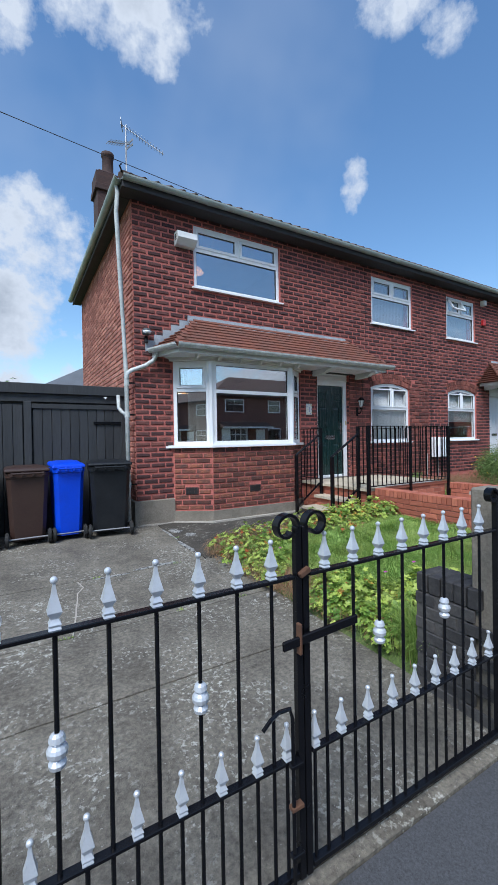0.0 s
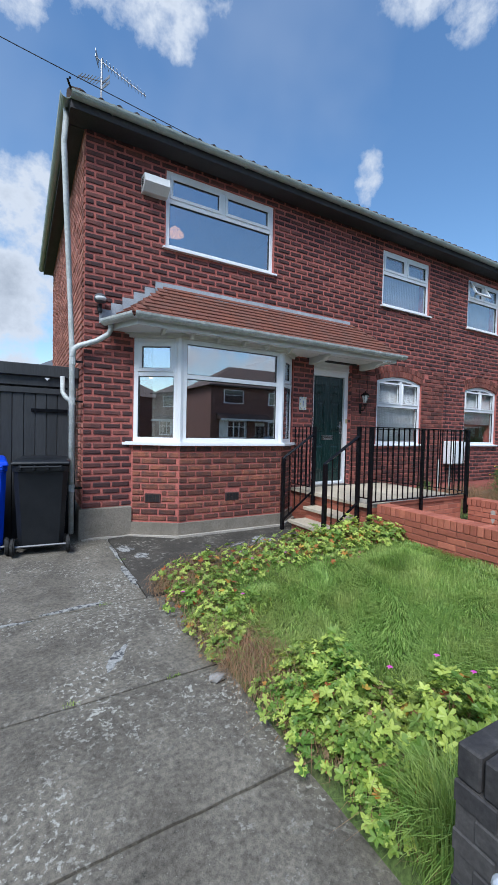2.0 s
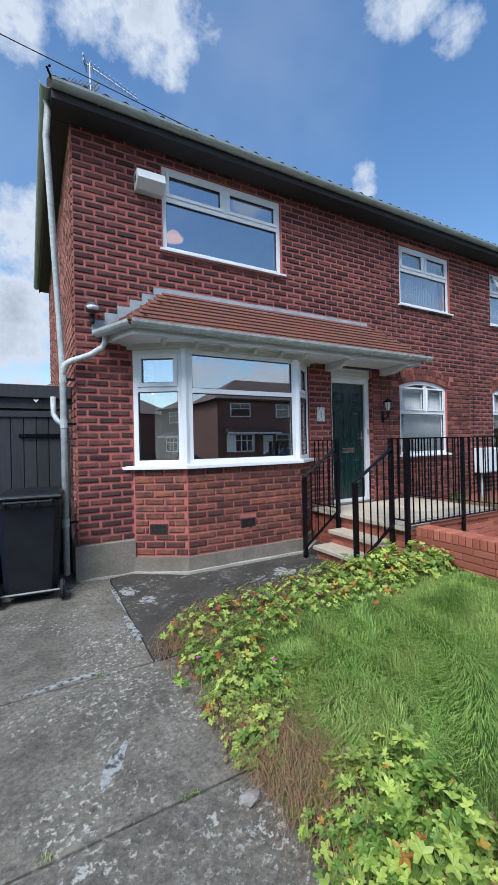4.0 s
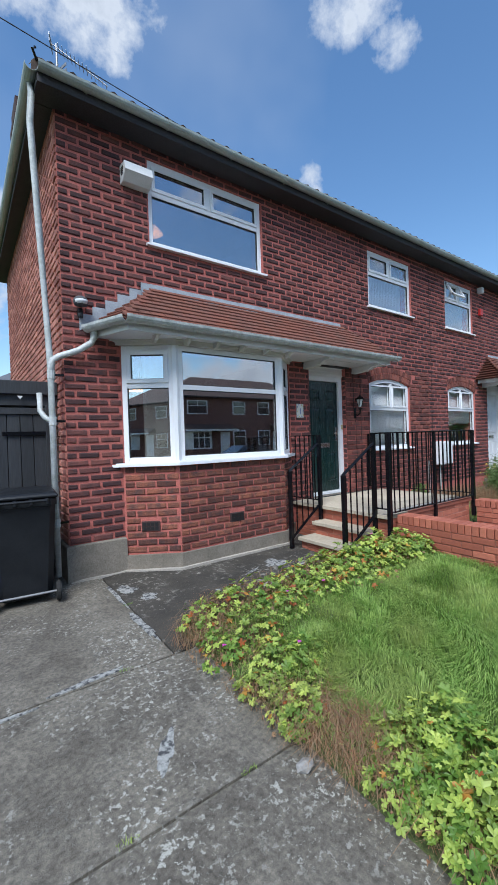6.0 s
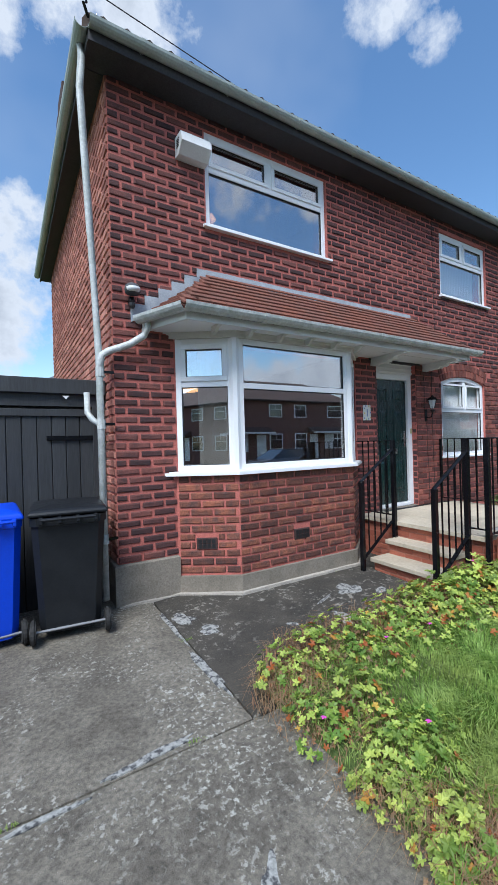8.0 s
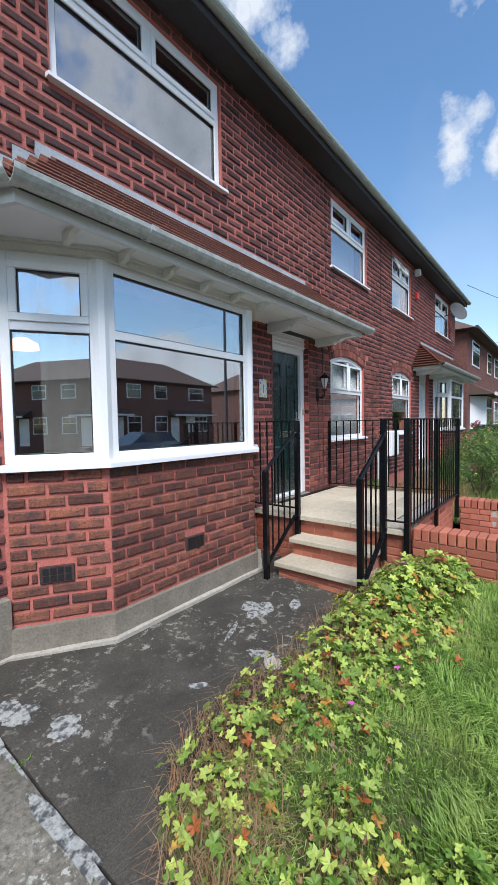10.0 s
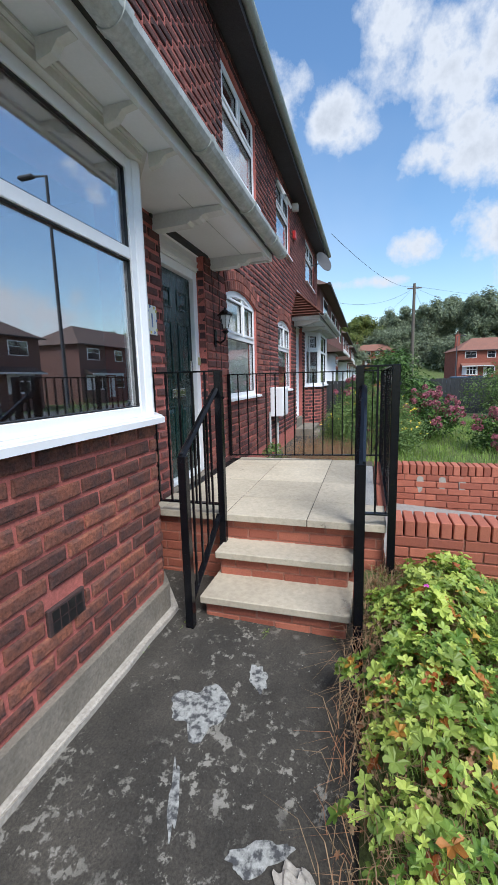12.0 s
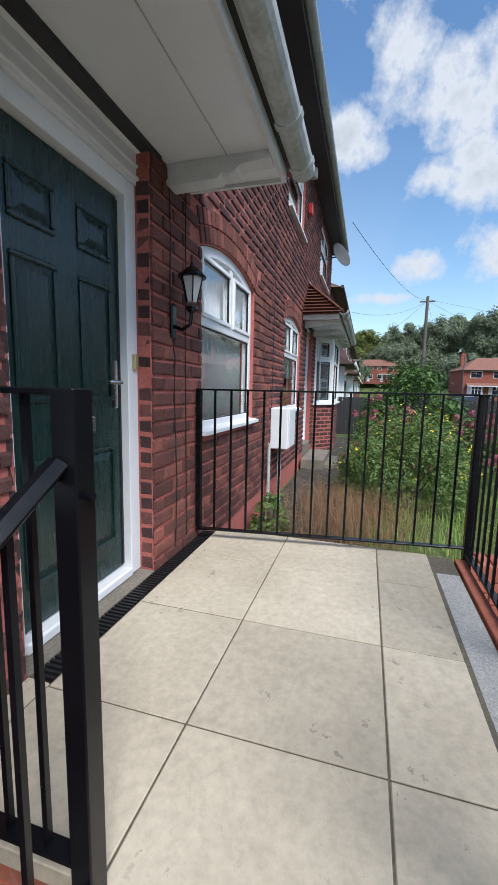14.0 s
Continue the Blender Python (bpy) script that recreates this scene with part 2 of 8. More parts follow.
M_CONCRETE = material("lichened_concrete", (0.098, 0.086, 0.068), 0.9, patch=(0.185, 0.166, 0.132), patch_scale=3.2, patch_amount=0.9, patch_edge=0.17, grain=0.40,
                      grain_scale=38, bump=0.7, bump_scale=110, bump_depth=0.006, specks=(0.40, 0.39, 0.34), specks_scale=32, specks_at=0.545, specks_mask=1.7, fine=(0.46, 0.45, 0.41))
M_TARMAC = material("old_tarmac", (0.034, 0.030, 0.024), 0.9, patch=(0.072, 0.063, 0.050), patch_scale=3.0, patch_amount=0.85, patch_edge=0.16, grain=0.4, grain_scale=110,
                    bump=0.7, bump_scale=150, bump_depth=0.006, specks=(0.25, 0.235, 0.20), specks_scale=17, specks_at=0.55, specks_mask=1.9, fine=(0.36, 0.35, 0.32))
M_LICHEN = material("pale_lichen", (0.30, 0.30, 0.28), 0.95, patch=(0.06, 0.06, 0.062), patch_scale=26, patch_amount=1.0, patch_edge=0.06, grain=0.25, bump=0.5)
M_MORTAR_PALE = material("pale_mortar", (0.38, 0.345, 0.295), 0.95, patch=(0.3, 0.27, 0.24), patch_scale=9, grain=0.2, bump=0.5)
M_ASPHALT = material("road_asphalt", (0.055, 0.056, 0.06), 0.88, patch=(0.075, 0.075, 0.078), patch_scale=0.8, grain=0.35, grain_scale=130, bump=0.6, bump_scale=150)
M_KERB = material("kerb_stone", (0.3, 0.29, 0.27), 0.9, patch=(0.2, 0.19, 0.18), patch_scale=3, grain=0.2, bump=0.4)
M_SLAB = material("buff_paving", (0.54, 0.47, 0.36), 0.85, per_object=0.10, patch=(0.36, 0.305, 0.225), patch_scale=1.5, patch_amount=0.9, patch_edge=0.22, grain=0.12,
                  grain_scale=26, bump=0.3, bump_scale=130, specks=(0.25, 0.215, 0.17), specks_scale=13, specks_at=0.60, specks_mask=2.0)
M_GRANITE = material("grey_granite", (0.37, 0.355, 0.33), 0.8, patch=(0.26, 0.26, 0.265), patch_scale=6, grain=0.4, grain_scale=170, bump=0.3)
M_UPVC = material("white_upvc", (0.80, 0.81, 0.83), 0.35, patch=(0.72, 0.73, 0.74), patch_scale=2, grain=0.02, bump=0.03)
M_WHITE = material("white_gloss_paint", (0.72, 0.73, 0.73), 0.45, patch=(0.6, 0.6, 0.58), patch_scale=4, patch_amount=0.5, grain=0.05, bump=0.12, bump_scale=25)
M_CREAM = material("offwhite_paint", (0.66, 0.65, 0.61), 0.55, patch=(0.55, 0.54, 0.5), patch_scale=5, patch_amount=0.5, grain=0.05, bump=0.12, bump_scale=25)
M_GUTTER = material("grey_gutter", (0.52, 0.54, 0.53), 0.45, patch=(0.30, 0.325, 0.30), patch_scale=7, patch_amount=0.7, patch_edge=0.16, grain=0.16, grain_scale=35, bump=0.15)
M_GUTTER_GREEN = material("greened_gutter", (0.38, 0.43, 0.41), 0.5, patch=(0.27, 0.31, 0.285), patch_scale=4, patch_amount=0.7, grain=0.12, bump=0.1)
M_LEAD = material("lead_flashing", (0.36, 0.39, 0.42), 0.5, patch=(0.24, 0.26, 0.29), patch_scale=6, patch_amount=0.8, grain=0.15, bump=0.35, bump_scale=18, bump_depth=0.01, spec=0.6)
M_SOFFIT = material("dark_soffit", (0.034, 0.033, 0.037), 0.75, patch=(0.05, 0.046, 0.048), patch_scale=3, grain=0.25, bump=0.2)
M_TILE = material("canopy_tile", (0.20, 0.07, 0.042), 0.85, alt=(0.14, 0.05, 0.035), per_object=0.15, patch=(0.12, 0.06, 0.045), patch_scale=4, patch_amount=0.7,
                  grain=0.2, grain_scale=70, bump=0.4)
M_ROOF = material("roof_tile", (0.13, 0.075, 0.058), 0.88, alt=(0.09, 0.065, 0.055), island=0.2, patch=(0.07, 0.065, 0.055), patch_scale=2.5, grain=0.25, bump=0.4)
M_ROOF_RED = material("red_roof_tile", (0.26, 0.115, 0.078), 0.88, alt=(0.2, 0.095, 0.07), island=0.2, patch=(0.17, 0.09, 0.07), patch_scale=1.5, grain=0.25, bump=0.4)
M_SLATE = material("grey_slate", (0.12, 0.13, 0.145), 0.7, island=0.15, patch=(0.09, 0.095, 0.1), patch_scale=1, grain=0.2, bump=0.3)
M_BLACK = material("black_railing_paint", (0.004, 0.0044, 0.006), 0.24, patch=(0.007, 0.007, 0.009), patch_scale=12, grain=0.1, bump=0.10, bump_scale=50, spec=0.28)
M_SILVER = material("silver_paint", (0.56, 0.59, 0.63), 0.38, metal=0.35, patch=(0.45, 0.47, 0.5), patch_scale=30, grain=0.08, bump=0.15, bump_scale=120)
M_RUST = material("rusted_iron", (0.10, 0.045, 0.022), 0.9, patch=(0.04, 0.025, 0.02), patch_scale=30, grain=0.3, bump=0.5)
M_TIMBER_DARK = material("black_stained_boards", (0.026, 0.028, 0.031), 0.62, per_object=0.12, patch=(0.042, 0.044, 0.047), patch_scale=2, grain=0.25, grain_scale=30,
                         stretch=(3, 3, 0.25), bump=0.35, bump_scale=40)
M_DOOR = material("dark_green_door", (0.008, 0.027, 0.0255), 0.26, patch=(0.012, 0.035, 0.033), patch_scale=4, grain=0.3, grain_scale=24, stretch=(6, 6, 0.5), bump=0.5,
                  bump_scale=34, bump_depth=0.004)
M_CHROME = material("chrome", (0.62, 0.62, 0.62), 0.15, metal=1.0, grain=0, bump=0)
M_BRASS = material("pale_brass", (0.6, 0.52, 0.3), 0.35, metal=0.6, grain=0, bump=0)
M_BIN_BLACK = material("black_bin_plastic", (0.009, 0.0105, 0.013), 0.4, patch=(0.018, 0.02, 0.023), patch_scale=5, grain=0.12, bump=0.15, bump_scale=180, spec=0.35)
M_BIN_BLUE = material("blue_bin_plastic", (0.004, 0.055, 0.62), 0.4, patch=(0.004, 0.045, 0.5), patch_scale=4, grain=0.05, bump=0.12, bump_scale=180)
M_BIN_BROWN = material("brown_bin_plastic", (0.035, 0.017, 0.013), 0.5, patch=(0.05, 0.028, 0.02), patch_scale=4, grain=0.12, bump=0.15, bump_scale=180)
M_RUBBER = material("black_rubber", (0.012, 0.012, 0.012), 0.8, patch=(0.035, 0.034, 0.032), patch_scale=20, grain=0.2, bump=0.2)
M_PLASTIC_BLACK = material("black_plastic", (0.012, 0.012, 0.013), 0.45, grain=0.1, bump=0.1)
M_GRAVEL = material("bare_soil", (0.06, 0.05, 0.038), 0.95, patch=(0.1, 0.085, 0.06), patch_scale=5, grain=0.4, grain_scale=40, bump=0.9, bump_depth=0.02)
M_TURF = material("turf", (0.085, 0.125, 0.03), 0.95, patch=(0.11, 0.095, 0.045), patch_scale=2.5, grain=0.4, grain_scale=60, bump=0.9, bump_depth=0.02)
M_GRASS = material("grass_blades", (0.19, 0.34, 0.055), 0.55, alt=(0.36, 0.48, 0.13), island=0.25, patch=(0.34, 0.38, 0.11), patch_scale=2.2, patch_amount=0.6, grain=0, bump=0, sub=0.4)
M_STRAW = material("dry_grass", (0.36, 0.25, 0.14), 0.8, alt=(0.26, 0.12, 0.06), island=0.35, grain=0, bump=0, sub=0.25)
M_LEAF = material("geranium_leaves", (0.17, 0.32, 0.05), 0.5, alt=(0.48, 0.56, 0.12), island=0.3, patch=(0.5, 0.53, 0.13), patch_scale=2.4, patch_amount=0.5, grain=0.1,
                  grain_scale=60, bump=0.2, bump_scale=80, sub=0.42)
M_LEAF_RED = material("turning_leaves", (0.42, 0.12, 0.03), 0.55, alt=(0.5, 0.36, 0.06), island=0.3, grain=0.1, bump=0.1, sub=0.3)
M_STEM = material("reddish_stems", (0.22, 0.105, 0.055), 0.8, alt=(0.12, 0.13, 0.04), island=0.3, grain=0, bump=0)
M_SHRUB = material("shrub_leaves", (0.045, 0.105, 0.02), 0.5, alt=(0.10, 0.18, 0.035), island=0.35, grain=0, bump=0, sub=0.25)
M_SHRUB_YELLOW = material("potentilla_leaves", (0.11, 0.19, 0.045), 0.55, alt=(0.19, 0.27, 0.08), island=0.3, grain=0, bump=0, sub=0.3)
# leaf colours lightened and greyed to put distant haze into the crowns
M_TREE_HAZE = material("haze_greyed_leaves", (0.155, 0.195, 0.125), 0.6, alt=(0.23, 0.265, 0.155), island=0.35, grain=0, bump=0, sub=0.25)
M_TREE_LIGHT = material("yellowing_leaves", (0.11, 0.15, 0.028), 0.55, alt=(0.2, 0.22, 0.05), island=0.35, grain=0, bump=0, sub=0.25)
M_BARK = material("bark", (0.075, 0.058, 0.042), 0.92, patch=(0.045, 0.04, 0.03), patch_scale=8, grain=0.3, bump=0.7)
M_PINK = material("pink_petals", (0.46, 0.13, 0.19), 0.6, alt=(0.30, 0.11, 0.12), island=0.3, grain=0, bump=0, sub=0.2)
M_MAGENTA = material("magenta_petals", (0.6, 0.08, 0.45), 0.6, grain=0, bump=0)
M_YELLOW = material("yellow_petals", (0.78, 0.60, 0.05), 0.6, island=0.1, grain=0, bump=0)
M_POLE = material("grey_pole_wood", (0.13, 0.11, 0.09), 0.9, patch=(0.09, 0.08, 0.07), patch_scale=3, grain=0.25, bump=0.4)
M_CABLE = material("black_cable", (0.015, 0.015, 0.015), 0.6, grain=0, bump=0)
M_ROOM = material("room_plaster", (0.42, 0.40, 0.37), 0.9, patch=(0.38, 0.36, 0.33), patch_scale=1.0, grain=0.04, bump=0.05)
M_ROOM_FLOOR = material("room_carpet", (0.16, 0.14, 0.125), 0.95, grain=0.2, bump=0.3)
M_CURTAIN = material("net_curtain", (0.82, 0.83, 0.84), 0.9, patch=(0.7, 0.71, 0.72), patch_scale=9, grain=0.12, grain_scale=140, bump=0.2, sub=0.35)
M_BLIND = material("vertical_blind", (0.55, 0.54, 0.5), 0.85, per_object=0.08, grain=0.08, bump=0.1, sub=0.2)
M_LAMPSHADE = material("lit_lampshade", (0.8, 0.5, 0.25), 0.8, grain=0, bump=0, emit=((1.0, 0.46, 0.16), 1.7))
M_TERRACOTTA = material("terracotta", (0.15, 0.075, 0.05), 0.85, patch=(0.07, 0.05, 0.045), patch_scale=6, grain=0.2, bump=0.3)
M_DISH = material("grey_dish", (0.07, 0.073, 0.08), 0.8, grain=0.08, bump=0.05)
M_ALUMINIUM = material("dull_aluminium", (0.33, 0.33, 0.34), 0.5, metal=0.7, grain=0, bump=0)
M_CAR_SILVER = material("silver_car_paint", (0.5, 0.52, 0.55), 0.25, metal=0.4, grain=0.02, bump=0, coat=0.6)
M_CAR_RED = material("dark_car_paint", (0.05, 0.055, 0.065), 0.2, grain=0.02, bump=0, coat=0.8)
M_CAR_GLASS = material("car_glass", (0.02, 0.025, 0.03), 0.05, grain=0, bump=0, spec=0.8)
M_NUM_TILE = material("glazed_tile", (0.74, 0.72, 0.64), 0.2, patch=(0.66, 0.66, 0.6), patch_scale=20, grain=0.02, bump=0)
M_TILE_BLUE = material("blue_glaze", (0.16, 0.22, 0.42), 0.25, grain=0.1, bump=0)
M_TILE_YELLOW = material("yellow_glaze", (0.7, 0.55, 0.15), 0.25, grain=0.1, bump=0)
M_RED_BOX = material("red_alarm_box", (0.5, 0.03, 0.03), 0.4, grain=0.05, bump=0)
M_FROST = material("frosted_lamp_glass", (0.6, 0.62, 0.62), 0.15, grain=0, bump=0, spec=0.8)
M_HOUSE_BRICK = material("far_brick", (0.27, 0.085, 0.055), 0.9, patch=(0.19, 0.06, 0.045), patch_scale=1.2, grain=0.3, grain_scale=14, stretch=(1, 1, 3), bump=0.3)
M_STACK = material("sooty_brick", (0.045, 0.026, 0.024), 0.9, patch=(0.07, 0.035, 0.03), patch_scale=5, grain=0.3, grain_scale=20, stretch=(1, 1, 3), bump=0.4)
M_JOINT = material("dirty_joint", (0.13, 0.11, 0.08), 0.95, patch=(0.065, 0.057, 0.043), patch_scale=6, grain=0.25, bump=0.5)
M_HOUSE_BRICK_BROWN = material("far_brown_brick", (0.17, 0.085, 0.07), 0.9, patch=(0.11, 0.06, 0.05), patch_scale=1.2, grain=0.3, grain_scale=14, stretch=(1, 1, 3), bump=0.3)
M_HOUSE_BRICK_DARK = material("far_dark_brick", (0.15, 0.06, 0.048), 0.9, patch=(0.07, 0.03, 0.028), patch_scale=1.2, grain=0.3, grain_scale=14, stretch=(1, 1, 3), bump=0.3)
G_CLEAR = glass_material("window_glass", (0.98, 0.99, 0.99), 0.07)
G_BAY = glass_material("bay_glass", (0.92, 0.94, 0.94), 0.40)
G_UP = glass_material("upper_window_glass", (0.6, 0.63, 0.66), 0.36)
G_NET = glass_material("curtained_window_glass", (0.95, 0.96, 0.96), 0.20)
# ---- building helpers ----
def thing(name, x, y, z, label, category, group="", kind=""):
    ob = new(name)
    ob.empty_display_size = 0.1
    ob.location = (x, y, z)
    return tagged(ob, label, category, group, kind)


def world_place(ob):
    p = Vector((0, 0, 0))
    while ob:
        p += ob.location
        ob = ob.parent
    return p


def mesh_of(name, bm, mat):
    me = bpy.data.meshes.new(name)
    bm.to_mesh(me)
    bm.free()
    for m in (mat if isinstance(mat, (list, tuple)) else [mat]):
        me.materials.append(m)
    return me


def part(name, bm, mat, parent=None, label="", kind="", smooth=False):
    """One mesh object, drawn in world coordinates, under a thing or part."""
    if parent:
        bmesh.ops.translate(bm, verts=bm.verts, vec=-world_place(parent))
    bmesh.ops.recalc_face_normals(bm, faces=bm.faces)
    if smooth:
        for f in bm.faces:
            f.smooth = True
    ob = new(name, mesh_of(name, bm, mat))
    ob.parent = parent
    return tagged(ob, label, kind=kind)


def structure(name, bm, mat, label="", category="", smooth=False):
    return tagged(part(name, bm, mat, None, smooth=smooth), label, category, kind="structure")


def box(bm, x0, x1, y0, y1, z0, z1, bevel=0.0, m=None):
    r = bmesh.ops.create_cube(bm, size=1)
    vs = r["verts"]
    bmesh.ops.scale(bm, verts=vs, vec=(abs(x1 - x0), abs(y1 - y0), abs(z1 - z0)))
    bmesh.ops.translate(bm, verts=vs, vec=((x0 + x1) / 2, (y0 + y1) / 2, (z0 + z1) / 2))
    if bevel:
        es = list({e for v in vs for e in v.link_edges})
        g = bmesh.ops.bevel(bm, geom=es, offset=bevel, segments=1, affect="EDGES")
        vs = list(set(g["verts"]) | {v for v in vs if v.is_valid})
    if m is not None:
        bmesh.ops.transform(bm, matrix=m, verts=vs)
    return bm


def rod(bm, a, b, r, seg=8, r2=None, caps=True):
    a, b = Vector(a), Vector(b)
    d = b - a
    m = Matrix.Translation((a + b) / 2) @ d.to_track_quat("Z", "Y").to_matrix().to_4x4()
    bmesh.ops.create_cone(bm, cap_ends=caps, segments=seg, radius1=r, radius2=r if r2 is None else r2, depth=d.length, matrix=m)
    return bm


def bar(bm, a, b, w, h, bevel=0.0):
    """A square bar from a to b."""
    a, b = Vector(a), Vector(b)
    d = b - a
    m = Matrix.Translation((a + b) / 2) @ d.to_track_quat("X", "Z").to_matrix().to_4x4()
    return box(bm, -d.length / 2, d.length / 2, -w / 2, w / 2, -h / 2, h / 2, bevel, m)


def tube(bm, pts, r, seg=8):
    """A round tube along points."""
    pts = [Vector(p) for p in pts]
    rings = []
    up = Vector((0.013, 0.021, 1))
    for i, p in enumerate(pts):
        d = (pts[min(i + 1, len(pts) - 1)] - pts[max(i - 1, 0)]).normalized()
        s = d.cross(up)
        if s.length < 0.05:
            s = d.cross(Vector((0, 1, 0.02)))
        s.normalize()
        t = s.cross(d)
        rings.append([bm.verts.new(p + (s * math.cos(2 * math.pi * k / seg) + t * math.sin(2 * math.pi * k / seg)) * r) for k in range(seg)])
    for a, b in zip(rings, rings[1:]):
        for k in range(seg):
            bm.faces.new((a[k], a[(k + 1) % seg], b[(k + 1) % seg], b[k]))
    bm.faces.new(rings[0][::-1])
    bm.faces.new(rings[-1])
    return bm


def lathe(bm, profile, place, seg=10, square=False):
    """A turned shape: (radius, height) pairs round a vertical axis at place."""
    x, y, z = place
    seg = 4 if square else seg
    rings = []
    for r, h in profile:
        rings.append([bm.verts.new((x + r * math.cos(2 * math.pi * (k + 0.5) / seg), y + r * math.sin(2 * math.pi * (k + 0.5) / seg), z + h)) for k in range(seg)])
    for a, b in zip(rings, rings[1:]):
        for k in range(seg):
            bm.faces.new((a[k], a[(k + 1) % seg], b[(k + 1) % seg], b[k]))
    bm.faces.new(rings[0][::-1])
    bm.faces.new(rings[-1])
    return bm


def prism(bm, outline, axis, lo, hi):
    """A flat outline pushed along an axis (0 x, 1 y, 2 z)."""
    def put(p, v):
        q = list(p)
        q.insert(axis, v)
        return bm.verts.new(q)
    a, b = [put(p, lo) for p in outline], [put(p, hi) for p in outline]
    bm.faces.new(a)
    bm.faces.new(b[::-1])
    n = len(a)
    for k in range(n):
        bm.faces.new((a[k], a[(k + 1) % n], b[(k + 1) % n], b[k]))
    return bm


def B():
    return bmesh.new()


def grid_wall(bm, o, u, n, u0, u1, z0, z1, holes, thick):
    """A wall of boxes with rectangular holes (u0, u1, z0, z1). o, u, n: origin, way along, way outwards."""
    us = sorted({u0, u1, *[min(max(h[i], u0), u1) for h in holes for i in (0, 1)]})
    zs = sorted({z0, z1, *[min(max(h[i], z0), z1) for h in holes for i in (2, 3)]})
    m = Matrix(((u[0], -n[0], 0, o[0]), (u[1], -n[1], 0, o[1]), (0, 0, 1, 0), (0, 0, 0, 1)))
    for a, b in zip(us, us[1:]):
        run = None
        for c, d in zip(zs, zs[1:]):
            solid = not any(h[0] < (a + b) / 2 < h[1] and h[2] < (c + d) / 2 < h[3] for h in holes)
            if solid:
                run = [run[0], d] if run else [c, d]
            if run and (not solid or d == zs[-1]):
                box(bm, a, b, 0, thick, run[0], run[1], 0, m)
                run = None
    return bm


def piece_mesh(name, mat, l, d, h, c=0.004):
    """A brick-like piece: front face at y = 0, chamfered, open at the back."""
    v = [(sx * l / 2, d, sz * h / 2) for sx, sz in ((-1, -1), (1, -1), (1, 1), (-1, 1))]
    v += [(sx * l / 2, c, sz * h / 2) for sx, sz in ((-1, -1), (1, -1), (1, 1), (-1, 1))]
    v += [(sx * (l / 2 - c * 0.32), c * 0.32, sz * (h / 2 - c * 0.32)) for sx, sz in ((-1, -1), (1, -1), (1, 1), (-1, 1))]
    v += [(sx * (l / 2 - c), 0, sz * (h / 2 - c)) for sx, sz in ((-1, -1), (1, -1), (1, 1), (-1, 1))]
    f = [(12, 13, 14, 15)]
    for k in range(4):
        j = (k + 1) % 4
        f += [(k, j, 4 + j, 4 + k), (4 + k, 4 + j, 8 + j, 8 + k), (8 + k, 8 + j, 12 + j, 12 + k)]
    me = bpy.data.meshes.new(name)
    me.from_pydata(v, [], f)
    me.materials.append(mat)
    return me


